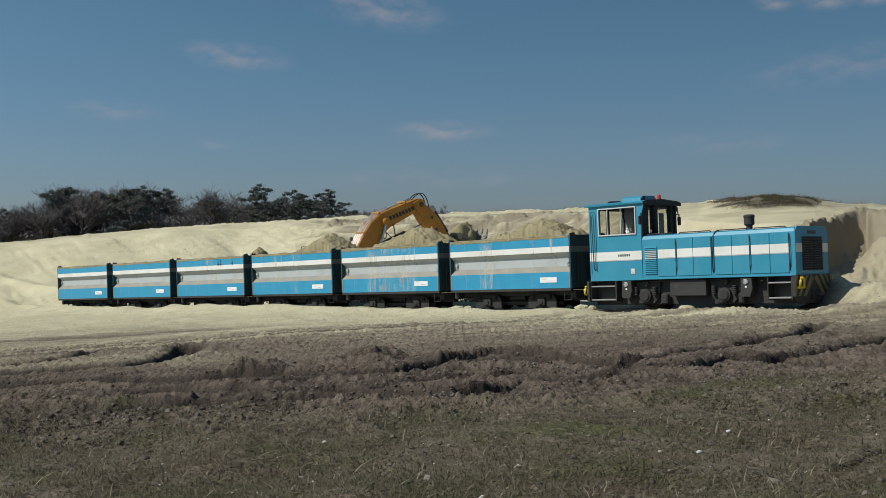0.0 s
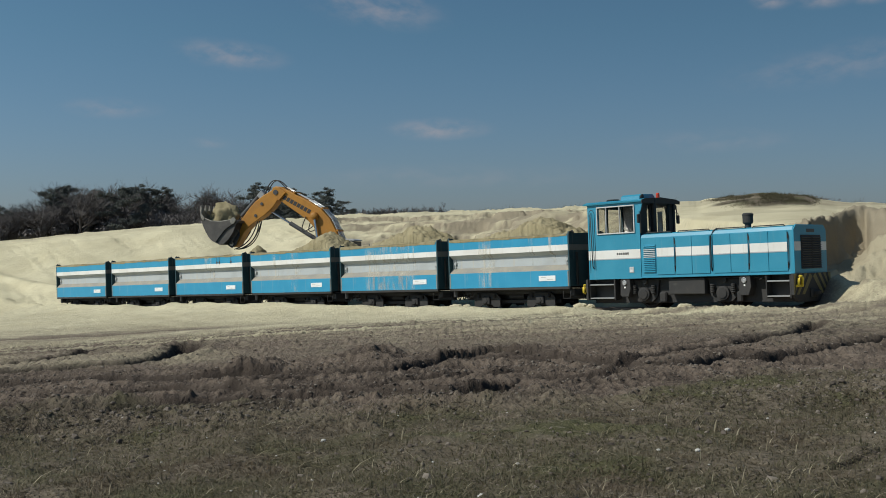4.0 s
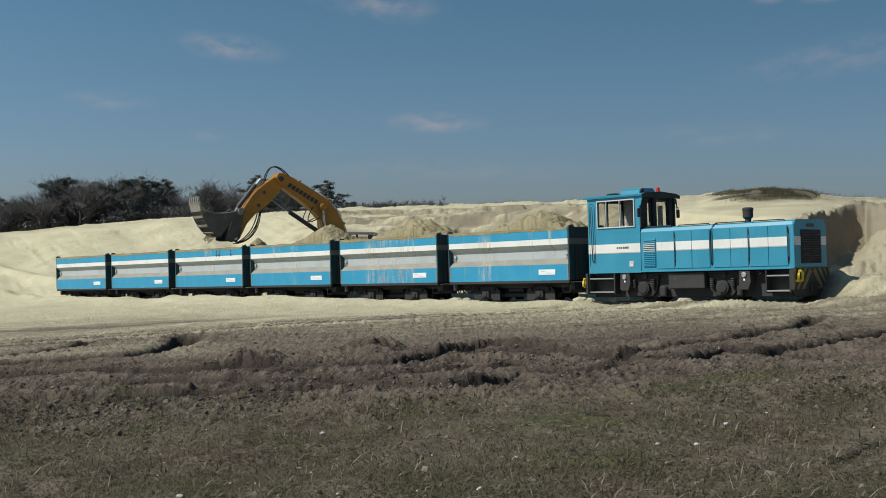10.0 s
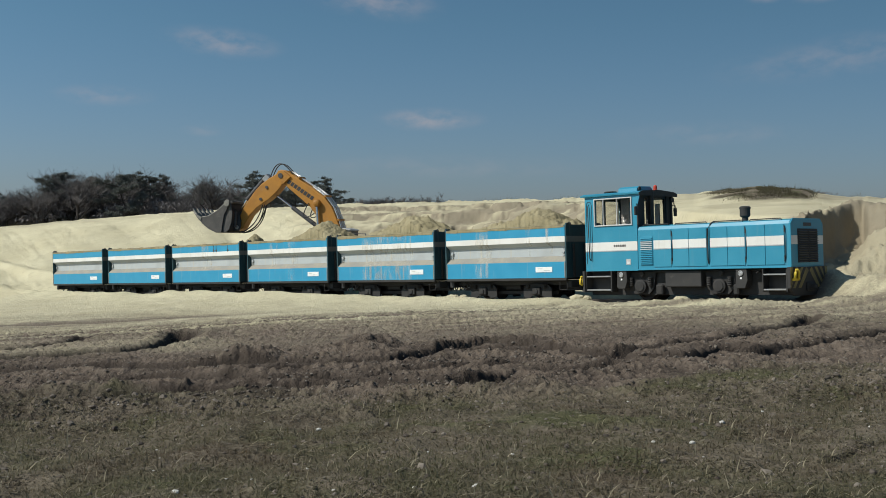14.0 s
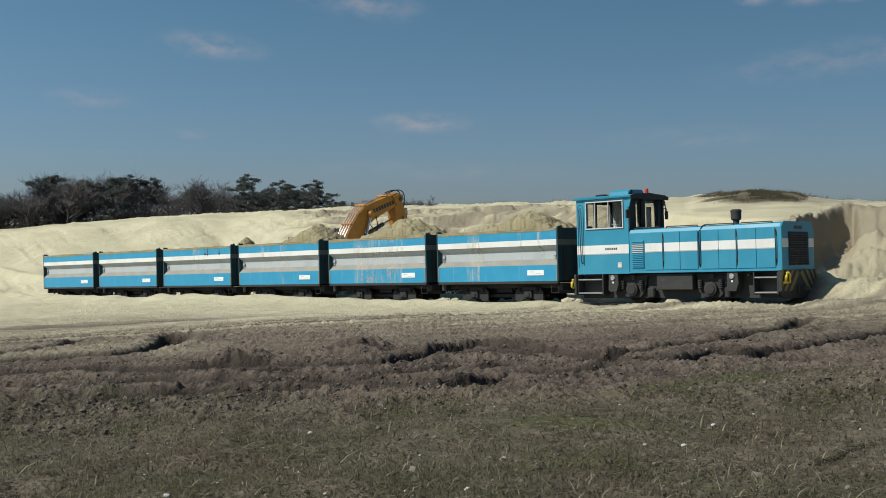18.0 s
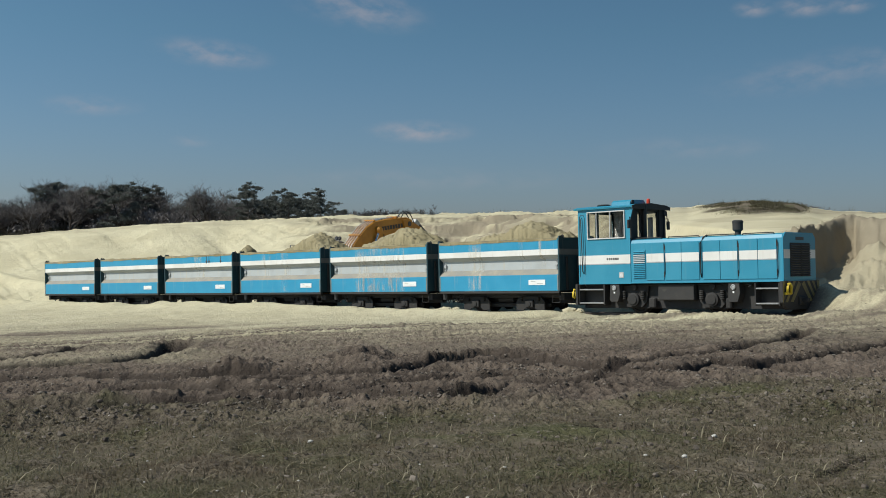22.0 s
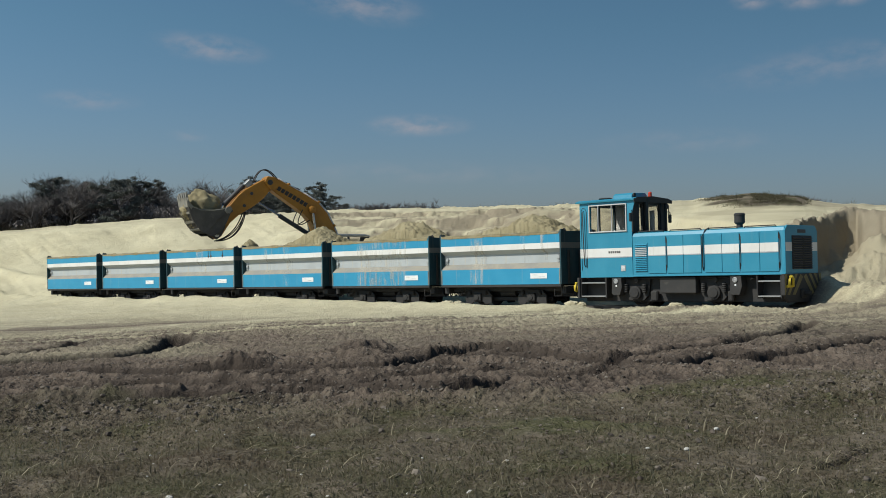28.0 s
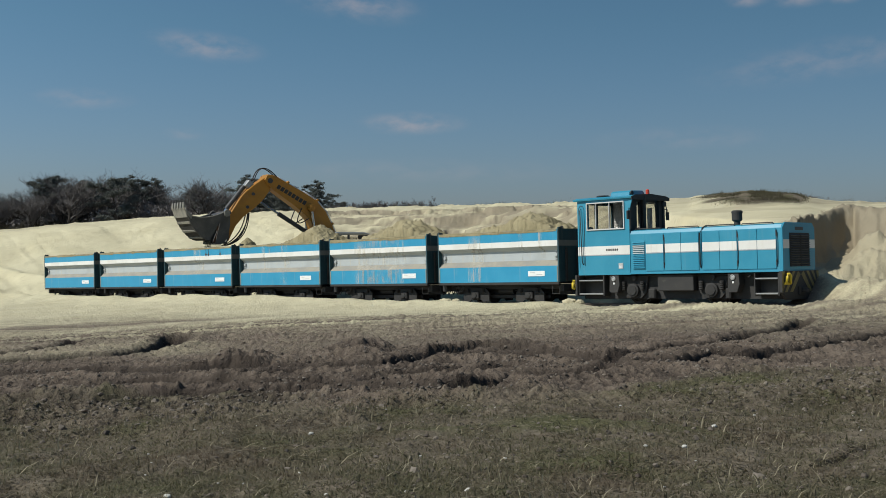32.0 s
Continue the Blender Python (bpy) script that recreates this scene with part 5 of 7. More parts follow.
def excavator():
    ex = top("crawler_excavator", pose(DIG[0], DIG[1], GROUND_Z) @ Matrix.Scale(SIZE, 4), "orange-yellow crawler excavator with a large sand bucket", "excavator")
    P = {}
    # undercarriage, standing along the train
    for s in (-1, 1):
        loop = [(-1.75, 0.38), (-1.62, 0.10), (-1.45, 0.0), (1.45, 0.0), (1.62, 0.10), (1.75, 0.38), (1.62, 0.68), (1.45, 0.78), (-1.45, 0.78), (-1.62, 0.68)]
        y0, y1 = (0.72, 1.22) if s > 0 else (-1.22, -0.72)
        tr = part("crawler_track", slab(loop, y0, y1, "y", 0.01), machine_dark, ex, "dark steel crawler track")
        for i in range(16):
            x = -1.45 + i * 0.193
            for z in (0.0, 0.775):
                part("track_shoe", box(x, x + 0.16, y0 - 0.01, y1 + 0.01, z - 0.0 if z else 0.0, z + 0.03, 0), machine_dark, tr)
        for x in (-1.35, -0.7, 0, 0.7, 1.35):
            part("roller", rod((x, y0 - 0.02, 0.30), (x, y1 + 0.02, 0.30), 0.14, None, 14), machine_dark, tr)
    part("track_frame", box(-1.1, 1.1, -0.75, 0.75, 0.35, 0.72, 0.05), machine_dark, ex)
    part("swing_ring", rod((0, 0, 0.7), (0, 0, 0.95), 0.62, None, 28), machine_dark, ex)
    # superstructure
    up = part("superstructure", box(-2.15, 0.75, -1.2, 1.2, 0.95, 1.15, 0.03), machine_dark, ex)
    P["up"] = up
    cw = slab([(-1.0, 1.15), (-1.15, 1.35), (-1.15, 1.95), (-0.9, 2.08), (0.9, 2.08), (1.15, 1.95), (1.15, 1.35), (1.0, 1.15)], -2.45, -1.75, "x", 0.05)
    part("counterweight", cw, orange, up)
    part("engine_hood", box(-1.75, -0.35, -1.15, 1.15, 1.15, 2.02, 0.05, None, 2), orange, up)
    part("tank_box", box(-0.35, 0.7, -1.18, -0.45, 1.15, 1.85, 0.04), orange, up)
    for s in (-1, 1):
        part("boom_bracket", slab([(-0.25, 1.15), (0.0, 1.78), (0.45, 1.78), (0.72, 1.30), (0.75, 1.15)], s * 0.36 - 0.04, s * 0.36 + 0.04, "y", 0.01), machine_dark, up)
    # cab with a rounded pale roof
    bm = bmesh.new()
    box(-0.80, -0.72, 0.42, 1.16, 1.15, 2.9, 0.01, bm)
    for y in (0.44, 1.14):
        for a, b in (((0.92, 1.15), (0.80, 2.88)), ((0.05, 1.15), (0.02, 2.9)), ((-0.76, 1.15), (-0.76, 2.9))):
            rod((a[0], y, a[1]), (b[0], y, b[1]), 0.045, bm, 8)
        box(-0.78, 0.93, y - 0.02, y + 0.02, 1.15, 1.75, 0.01, bm)
    box(0.86, 0.95, 0.44, 1.14, 1.15, 1.6, 0.01, bm)
    cab = part("cab", bm, machine_dark, up, "operator cab with dark posts")
    cab.location.z = 0.26
    part("cab_roof", slab([(-0.84, 2.91), (-0.82, 2.96), (-0.6, 3.01), (0.5, 3.01), (0.82, 2.95), (0.86, 2.90)], 0.38, 1.20, "y", 0.03), machine_grey, cab, "pale grey cab roof")
    for y in (0.44, 1.15):
        g = part("pane", box(-0.7, 0.85, y - 0.004, y + 0.004, 1.75, 2.84), glass, cab)
        g.visible_shadow = False
    part("operator_seat", box(-0.45, 0.05, 0.6, 1.0, 1.2, 2.3, 0.08), rubber, cab)
    for x in (0.62, 0.45):
        part("roof_lamp", lathe([(0.06, 0), (0.085, 0.05), (0.07, 0.09), (0.01, 0.1)], pose(x, 0.5, 3.09, 0, 90, 0), 12), machine_dark, cab)
    rails = [(-0.84, 1.1, 2.0), (-0.86, 1.1, 3.06), (-1.4, 1.1, 3.06), (-1.45, 1.1, 2.0)]
    part("guard_rail", tube(rails, 0.022, None, 6), machine_dark, up)
    part("guard_rail", tube([(x, -1.1, z) for x, y, z in rails], 0.022, None, 6), machine_dark, up)
    part("exhaust", rod((-1.2, -0.5, 2.0), (-1.2, -0.5, 2.5), 0.07), machine_dark, up)

    # boom
    boom = part("boom", slab([(x * B, z * B) for x, z in BOOM_LINE], -0.27, 0.27, "y", 0.025), orange, ex, "bent orange box-section boom")
    P["boom"] = boom
    bx, bz = 116.1 * B, 33.5 * B
    part("boom_boss", rod((bx, -0.42, bz), (bx, 0.42, bz), 0.15, None, 20), orange, boom)
    for s in (-1, 1):
        part("boss_cap", lathe([(0.13, 0), (0.12, 0.04), (0.05, 0.06), (0.01, 0.06)], pose(bx, s * 0.41, bz, 90 if s < 0 else -90, 0, 0), 18), orange, boom)
        # lettering as plain bars
        for i in range(8):
            x, z = (128 + i * 6.6) * B, (33 - i * 3.15) * B
            part("lettering_bar", slab([(x, z + 0.02), (x + 0.115, z - 0.035), (x + 0.06, z - 0.19), (x - 0.055, z - 0.135)], s * 0.272, s * 0.277, "y"), lettering, boom)
        part("elbow_lug", slab([(178 * B, -0.1), (181 * B, 0.34), (196 * B, 0.22), (203 * B, 0.03), (199 * B, -0.15)], s * 0.30 - 0.035, s * 0.30 + 0.035, "y", 0.01), orange, boom)
    for k, y in enumerate((-0.20, -0.06, 0.07, 0.20)):
        pts = [(x * B, y, z * B + 0.05) for x, z in BOOM_LINE[1:8]] + ([(172 * B, y, 24 * B + 0.05), (190 * B, y, 16 * B + 0.05)] if k % 3 else [])
        part("hydraulic_pipe", tube(pts, 0.022, None, 8), boom_pipe, boom, "bright steel hydraulic pipe")
    for i in (2, 4, 6, 8):
        x, z = BOOM_LINE[i]
        part("pipe_clamp", box(x * B - 0.04, x * B + 0.04, -0.27, 0.27, z * B + 0.01, z * B + 0.085, 0.008), orange, boom)
    for s in (-1, 1):
        part("boom_hose", tube(arc((125 * B, s * 0.3, 20 * B), (104 * B, s * 0.3, 20 * B), (-0.1, 0, -0.45), 12), 0.02, None, 6), rubber, boom)
    part("elbow_pin", rod((BOOM, -0.36, 0), (BOOM, 0.36, 0), 0.10, None, 18), machine_dark, boom)

    # stick
    S = STICK / 129.6
    stick = part("stick", slab([(x * S, z * S) for x, z in STICK_LINE], -0.22, 0.22, "y", 0.025), orange, ex, "orange box-section stick")
    P["stick"] = stick
    for s in (-1, 1):
        for x, z in ((36, 8), (60, 2)):
            part("stick_lug", rod((x * S, s * 0.20, z * S), (x * S, s * 0.25, z * S), 0.06, None, 12), machine_dark, stick)
        part("elbow_cap", lathe([(0.13, 0), (0.13, 0.05), (0.08, 0.08), (0.01, 0.08)], pose(0, s * 0.21, 0, 90 if s < 0 else -90, 0, 0), 18), orange, stick)
        part("stick_hose", tube(arc((66 * S, s * 0.16, -7 * S), (136 * S, s * 0.16, -8 * S), (0.05, 0, -0.22), 14), 0.022, None, 6), rubber, stick, "black looping hydraulic hose")
        part("stick_hose", tube(arc((64 * S, s * 0.09, -8 * S), (134 * S, s * 0.09, -10 * S), (0.06, 0, -0.30), 14), 0.02, None, 6), rubber, stick)
        part("elbow_hose", tube(arc((0.42, s * 0.10, 0.38), (-0.30, s * 0.10, -0.43), (-0.32, 0, 0.45), 20), 0.021, None, 7), rubber, stick, "black hose arching over the elbow")
    part("valve_block", box(20 * S, 34 * S, -0.15, 0.15, 17 * S, 28 * S, 0.03), bare_steel, stick)
    part("stick_pin", rod((STICK, -0.34, 0), (STICK, 0.34, 0), 0.08, None, 16), boom_pipe, stick)
    part("bucket_cylinder", rod((34 * S, 0, 26 * S), (84 * S, 0, 26 * S), 0.085, None, 14), machine_dark, stick)
    part("bucket_cylinder_rod", rod((84 * S, 0, 26 * S), (112 * S, 0, 22 * S), 0.05, None, 12), chrome, stick)
    for s in (-1, 1):
        part("bucket_link", slab([(108 * S, 24 * S), (116 * S, 25 * S), (124 * S, 4 * S), (116 * S, 2 * S)], s * 0.25 - 0.025, s * 0.25 + 0.025, "y", 0.008), machine_dark, stick)

    # bucket in two shells: a back that hangs on the stick, and a toothed jaw hinged at its top
    def shell(line, half, thick, name, mat, parent, label=""):
        bm = bmesh.new()
        ring = [[bm.verts.new((x, y, z)) for y in (-half, half)] for x, z in line]
        for a, b in zip(ring, ring[1:]):
            bm.faces.new((a[0], a[1], b[1], b[0])).smooth = True
        bmesh.ops.solidify(bm, geom=bm.faces[:], thickness=thick)
        return part(name, bm, mat, parent, label)

    bucket = shell(SHELL_LINE, 0.70, 0.05, "bucket", bucket_steel, ex, "dark worn steel bucket back")
    P["bucket"] = bucket
    for s in (-1, 1):
        part("cheek_plate", slab(SHELL_LINE + [(0.30, 0.93), (0.50, 0.93), (0.57, 0.80), (0.50, 0.40), (0.45, 0.0)], s * 0.69 - 0.02, s * 0.69 + 0.02, "y", 0.006), bucket_steel, bucket)
        part("mount_ear", slab([(-0.12, -0.12), (-0.14, 0.10), (0.0, 0.46), (0.20, 0.62), (0.20, -0.18), (0.02, -0.16)], s * 0.28 - 0.03, s * 0.28 + 0.03, "y", 0.008), machine_dark, bucket)
        part("hinge_lug", slab([(0.30, 0.80), (0.34, 0.98), (0.46, 1.00), (0.54, 0.90), (0.50, 0.74), (0.38, 0.72)], s * 0.79 - 0.025, s * 0.79 + 0.025, "y", 0.012), teeth_steel, bucket, "pale worn hinge lug")
        part("jaw_ram", rod((0.16, s * 0.42, 0.62), (0.02, s * 0.42, 0.0), 0.055, None, 12), machine_dark, bucket)
    part("hinge_pin", rod((HINGE[0], -0.80, HINGE[1]), (HINGE[0], 0.80, HINGE[1]), 0.06, None, 14), machine_dark, bucket)
    part("stiffener_tube", rod((0.30, -0.68, 0.93), (0.30, 0.68, 0.93), 0.06, None, 12), bucket_steel, bucket)
    jaw = shell(JAW_LINE, 0.74, 0.05, "bucket_jaw", bucket_steel, ex, "hinged toothed jaw of the bucket")
    P["jaw"] = jaw
    jaw.scale = (0.93, 1.0, 0.96)
    for s in (-1, 1):
        part("cheek_plate", slab(JAW_LINE + JAW_EDGE + [(0.36, 0.88), (0.40, 0.66), (0.47, 0.40), (0.44, 0.0)], s * 0.745 - 0.02, s * 0.745 + 0.02, "y", 0.006), bucket_steel, jaw)
        part("cheek_edge", tube([(x, s * 0.745, z) for x, z in JAW_EDGE], 0.028, None, 6), teeth_steel, jaw, "bare worn edge")
        part("side_cutter", slab([(1.46, -0.10), (1.50, 0.03), (1.74, 0.06), (1.86, 0.08), (1.70, -0.05)], s * 0.775 - 0.015, s * 0.775 + 0.015, "y", 0.004), teeth_steel, jaw)
    for k in (1, 2, 3, 4):
        x, z = (JAW_LINE[k][0] + JAW_LINE[k + 1][0]) / 2, (JAW_LINE[k][1] + JAW_LINE[k + 1][1]) / 2
        d = Vector((JAW_LINE[k + 1][0] - JAW_LINE[k][0], JAW_LINE[k + 1][1] - JAW_LINE[k][1])).normalized() * 0.045
        nrm = Vector((d.y, -d.x)).normalized() * 0.03
        part("wear_strip", slab([(x - d.x, z - d.y), (x + d.x, z + d.y), (x + d.x + nrm.x, z + d.y + nrm.y), (x - d.x + nrm.x, z - d.y + nrm.y)], -0.73, 0.73, "y", 0.004), teeth_steel, jaw)
    part("cutting_lip", slab([(1.62, -0.13), (1.60, -0.07), (1.88, 0.12), (1.93, 0.09)], -0.74, 0.74, "y", 0.006), teeth_steel, jaw)
    for i in range(5):
        y = -0.64 + i * 0.32
        part("tooth", slab([(1.74, -0.02), (1.76, 0.08), (1.90, 0.17), (2.04, 0.27), (2.06, 0.24), (1.93, 0.06)], y - 0.075, y + 0.075, "y", 0.012), teeth_steel, jaw, "worn digging tooth")

    # rams
    P["boom_ram"] = [(part("boom_cylinder", rod((0, s * 0.36, 0), (1.05, s * 0.36, 0), 0.09, None, 14), machine_dark, ex), part("boom_cylinder_rod", rod((-1.15, s * 0.36, 0), (0, s * 0.36, 0), 0.05, None, 12), chrome, ex, "chromed ram rod")) for s in (-1, 1)]
    P["stick_ram"] = (part("stick_cylinder", rod((0, 0, 0), (1.55, 0, 0), 0.085, None, 14), machine_dark, ex), part("stick_cylinder_rod", rod((-1.35, 0, 0), (0, 0, 0), 0.04, None, 12), chrome, ex, "chromed ram rod"))
    return ex, P


EXCAVATOR, ARM = excavator()


def lump(name, spread, seed, parent_label, n=3, mat=None):
    """A rough heap of sand, as it lies in the bucket."""
    bm = bmesh.new()
    bmesh.ops.create_icosphere(bm, subdivisions=n, radius=1)
    rnd = Vector((seed * 1.7, seed * 0.6, seed))
    for v in bm.verts:
        f = 1 + 0.26 * noise.fractal(v.co * 1.9 + rnd, 0.8, 2.0, 5) + 0.07 * noise.noise(v.co * 9 + rnd)
        v.co = Vector((v.co.x * spread[0], v.co.y * spread[1], v.co.z * spread[2])) * f
    for f in bm.faces:
        f.smooth = True
    ob = part(name, bm, mat or moist_sand, None)
    return tagged(ob, parent_label, "sand", "sand carried by the bucket")


LOADS = [lump("sand_scoop", (0.76, 0.50, 0.62), 3, "scoop of moist sand heaped in the bucket", 4), lump("sand_scoop", (0.78, 0.50, 0.68), 8, "scoop of moist sand heaped in the bucket", 4)]


def curtain(seed, wide, tall):
    """A ragged fall of loose grains and small clods."""
    rnd = np.random.RandomState(seed)
    n = 500 if wide < 0.15 else 1500 if wide < 0.5 else 3600
    c = np.stack([rnd.normal(0, wide * 0.36, n), rnd.uniform(-0.36, 0.36, n) * (0.4 if wide < 0.15 else 1.0), -tall * rnd.rand(n) + rnd.normal(0, 0.05, n)], -1)
    r = 0.009 + 0.016 * rnd.rand(n) ** 3
    corner = np.array([(1, 0, -0.6), (-0.6, 0.9, -0.5), (-0.6, -0.9, -0.5), (0, 0, 1.1)])
    co = (c[:, None] + corner[None] * r[:, None, None] * (0.6 + 0.8 * rnd.rand(n, 4, 3))).reshape(-1, 3).tolist()
    tri = [(4 * k + p, 4 * k + q, 4 * k + w) for k in range(n) for p, q, w in ((0, 2, 1), (0, 1, 3), (1, 2, 3), (2, 0, 3))]
    me = bpy.data.meshes.new("falling_sand")
    me.from_pydata(co, [], tri)
    me.materials.append(moist_sand)
    ob = new("falling_sand", me)
    return tagged(ob, "loose sand falling from the bucket", "sand", "sand carried by the bucket", "stuff")


FALLS = [(t, curtain(60 + i, wd, tl)) for i, (t, wd, tl) in enumerate(((6.7, 0.45, 0.8), (6.9, 0.5, 0.9), (7.1, 0.55, 0.9), (7.3, 0.55, 0.9), (7.5, 0.5, 0.9), (7.7, 0.5, 0.9), (7.9, 0.4, 0.9), (8.2, 0.25, 0.7), (8.5, 0.12, 0.6), (8.9, 0.10, 0.7), (9.4, 0.10, 0.6), (9.9, 0.09, 0.7), (10.4, 0.09, 0.6), (10.9, 0.08, 0.7), (11.4, 0.08, 0.6), (11.8, 0.07, 0.7), (12.3, 0.06, 0.6),
                                                                        (29.4, 0.5, 0.8), (29.8, 0.55, 0.9), (29.6, 0.55, 0.9), (30.0, 0.5, 0.9), (30.2, 0.25, 0.6), (30.5, 0.20, 0.7), (30.8, 0.16, 0.6), (31.2, 0.12, 0.6), (31.8, 0.12, 0.6)))]


# ---- woods and bushes beyond the bank ----
def branch_mesh(seed, height, spread, levels, thin, droop=0.0):
    """Trunk and limbs of a bare tree: returns two lists of tapered segments."""
    rnd = random.Random(seed)
    thick, fine = [], []

    def grow(p, d, length, r, lv):
        n = 3
        for i in range(n):
            q = p + d * (length / n)
            (thick if lv < 2 else fine).append((p, q, r * (1 - 0.25 * i / n), r * (1 - 0.25 * (i + 1) / n)))
            p = q
            d = (d + Vector((rnd.gauss(0, 0.13), rnd.gauss(0, 0.13), rnd.gauss(0.03, 0.08) - droop))).normalized()
            if lv < levels and (lv > 0 or i > 0):
                for k in range(2 if lv else 3):
                    side = Vector((rnd.gauss(0, 1), rnd.gauss(0, 1), rnd.uniform(-0.1, 0.8))).normalized()
                    grow(p, (d * 0.5 + side * spread).normalized(), length * (rnd.uniform(0.55, 0.74) if lv < 2 else rnd.uniform(0.42, 0.62)), max(r * 0.52, thin), lv + 1)
        return p
    grow(Vector((0, 0, 0)), Vector((rnd.gauss(0, 0.06), rnd.gauss(0, 0.06), 1)).normalized(), height * 0.55, height * 0.020, 0)
    return thick, fine


def segments_mesh(name, segs, sides, mat):
    verts, faces = [], []
    for p, q, r0, r1 in segs:
        d = (q - p).normalized()
        u = d.orthogonal().normalized()
        v = d.cross(u)
        base = len(verts)
        for c, r in ((p, r0), (q, r1)):
            for k in range(sides):
                a = k * math.tau / sides
                verts.append(tuple(c + (u * math.cos(a) + v * math.sin(a)) * r))
        for k in range(sides):
            faces.append((base + k, base + (k + 1) % sides, base + sides + (k + 1) % sides, base + sides + k))
    me = bpy.data.meshes.new(name)
    me.from_pydata(verts, [], faces)
    me.materials.append(mat)
    return me


def leaf_mesh(name, centres, seed, count, size, mat, flat=0.30):
    """Clumps of small needle tufts round the given centres (point, radius)."""
    rnd = random.Random(seed)
    verts, faces = [], []
    for c, r in centres:
        for i in range(count):
            p = c + Vector((rnd.gauss(0, r * 0.55), rnd.gauss(0, r * 0.55), rnd.gauss(0, r * flat)))
            e = Euler((rnd.random() * 6.3, rnd.random() * 6.3, rnd.random() * 6.3)).to_matrix()
            s = size * rnd.uniform(0.5, 1.3)
            b = len(verts)
            verts += [tuple(p + e @ Vector(v)) for v in ((-s, -s * 0.35, 0), (s, -s * 0.25, 0.1 * s), (0.2 * s, s * 0.6, 0.3 * s), (0, 0, -0.5 * s))]
            faces += [(b, b + 1, b + 2), (b, b + 3, b + 1)]
    me = bpy.data.meshes.new(name)
    me.from_pydata(verts, [], faces)
    me.materials.append(mat)
    return me


def bare_tree(seed, height, spread=0.75, levels=4):
    thick, fine = branch_mesh(seed, height, spread, levels, 0.014)
    t = top("bare_tree", Matrix(), "leafless brown broadleaf tree with a fine twiggy crown", "tree", "trees of the wood")
    for nm, segs, sides, mat in (("trunk", thick, 6, bark), ("crown", fine, 3, twig)):
        ob = new(nm, segments_mesh(nm, segs, sides, mat))
        ob.parent = t
    return t


def pine(seed, height):
    rnd = random.Random(seed)
    segs, clumps = [], []
    p, lean = Vector((0, 0, 0)), Vector((rnd.gauss(0, 0.08), rnd.gauss(0, 0.08), 1))
    n = 10
    for i in range(n):
        q = p + lean.normalized() * height / n
        segs.append((p, q, 0.22 * (1 - i / n) + 0.03, 0.22 * (1 - (i + 1) / n) + 0.03))
        if i >= 3:
            for k in range(2 + i % 2):
                a = rnd.random() * math.tau
                ln = height * rnd.uniform(0.15, 0.36) * (1.15 - 0.55 * abs(i / n - 0.5) * 2)
                e = q + Vector((math.cos(a) + 0.25, math.sin(a), rnd.uniform(-0.05, 0.40))) * ln
                mid = q.lerp(e, 0.55) + Vector((0, 0, rnd.uniform(-0.05, 0.22)))
                segs += [(q, mid, 0.075, 0.05), (mid, e, 0.05, 0.02)]
                clumps += [(e, rnd.uniform(0.45, 0.8)), (mid.lerp(e, 0.5), rnd.uniform(0.4, 0.7))]
                for m in range(2):
                    tip = mid + Vector((rnd.gauss(0.1, 0.5), rnd.gauss(0, 0.5), rnd.uniform(0.1, 0.6))) * ln * 0.5
                    segs.append((mid, tip, 0.035, 0.015))
                    clumps.append((tip, rnd.uniform(0.3, 0.55)))
        p = q
        lean += Vector((rnd.gauss(0, 0.10), rnd.gauss(0, 0.10), 0))
    clumps.append((p, 0.6))
    t = top("pine_tree", Matrix(), "dark green pine with ragged clumps of needles", "tree", "trees of the wood")
    a = new("trunk", segments_mesh("trunk", segs, 6, bark))
    b = new("crown", leaf_mesh("crown", clumps, seed + 1, 130, 0.12, needles, 0.24))
    a.parent = b.parent = t
    return t


def bush(seed, size):
    rnd = random.Random(seed)
    segs = []
    for i in range(190):
        p = Vector((rnd.gauss(0, size * 0.45), rnd.gauss(0, size * 0.25), 0))
        d = Vector((rnd.gauss(0, 0.45), rnd.gauss(0, 0.45), 1)).normalized()
        r = 0.016
        for k in range(5):
            q = p + d * size * rnd.uniform(0.08, 0.2)
            segs.append((p, q, r, r * 0.8))
            for m in range(6):
                s = (d + Vector((rnd.gauss(0, 0.7), rnd.gauss(0, 0.7), rnd.gauss(0.1, 0.4)))).normalized()
                segs.append((q, q + s * size * rnd.uniform(0.05, 0.15), 0.014, 0.009))
            p, r = q, r * 0.8
            d = (d + Vector((rnd.gauss(0, 0.25), rnd.gauss(0, 0.25), 0))).normalized()
    t = top("bare_bush", Matrix(), "leafless brown bush on the far edge of the pit", "bush", "bushes beyond the bank")
    ob = new("crown", segments_mesh("crown", segs, 3, twig))
    ob.parent = t
    return t


def far(bearing, depth):
    """A place on the ground at a bearing (tangent from the heading) and distance."""
    a, b = bearing * depth, depth
    return EYE[0] + RT.x * a + FW.x * b, EYE[1] + RT.y * a + FW.y * b, float(np.interp(bearing, [k[0] for k in BANK], [k[5] for k in BANK])) - 0.035 * min(max(b - 79, 0), 60)


def scatter(kinds, spots):
    used = set()
    for k, bearing, depth, size in spots:
        src = kinds[k]
        x, y, z = far(bearing, depth)
        m = pose(x, y, z - 0.1, 0, 0, random.uniform(0, 360))
        if k not in used:
            ob = src
            used.add(k)
            ob.matrix_basis = m
        else:
            ob = copy_thing(src, m)
        ob.scale = (size,) * 3


WOOD_Z = 150.0
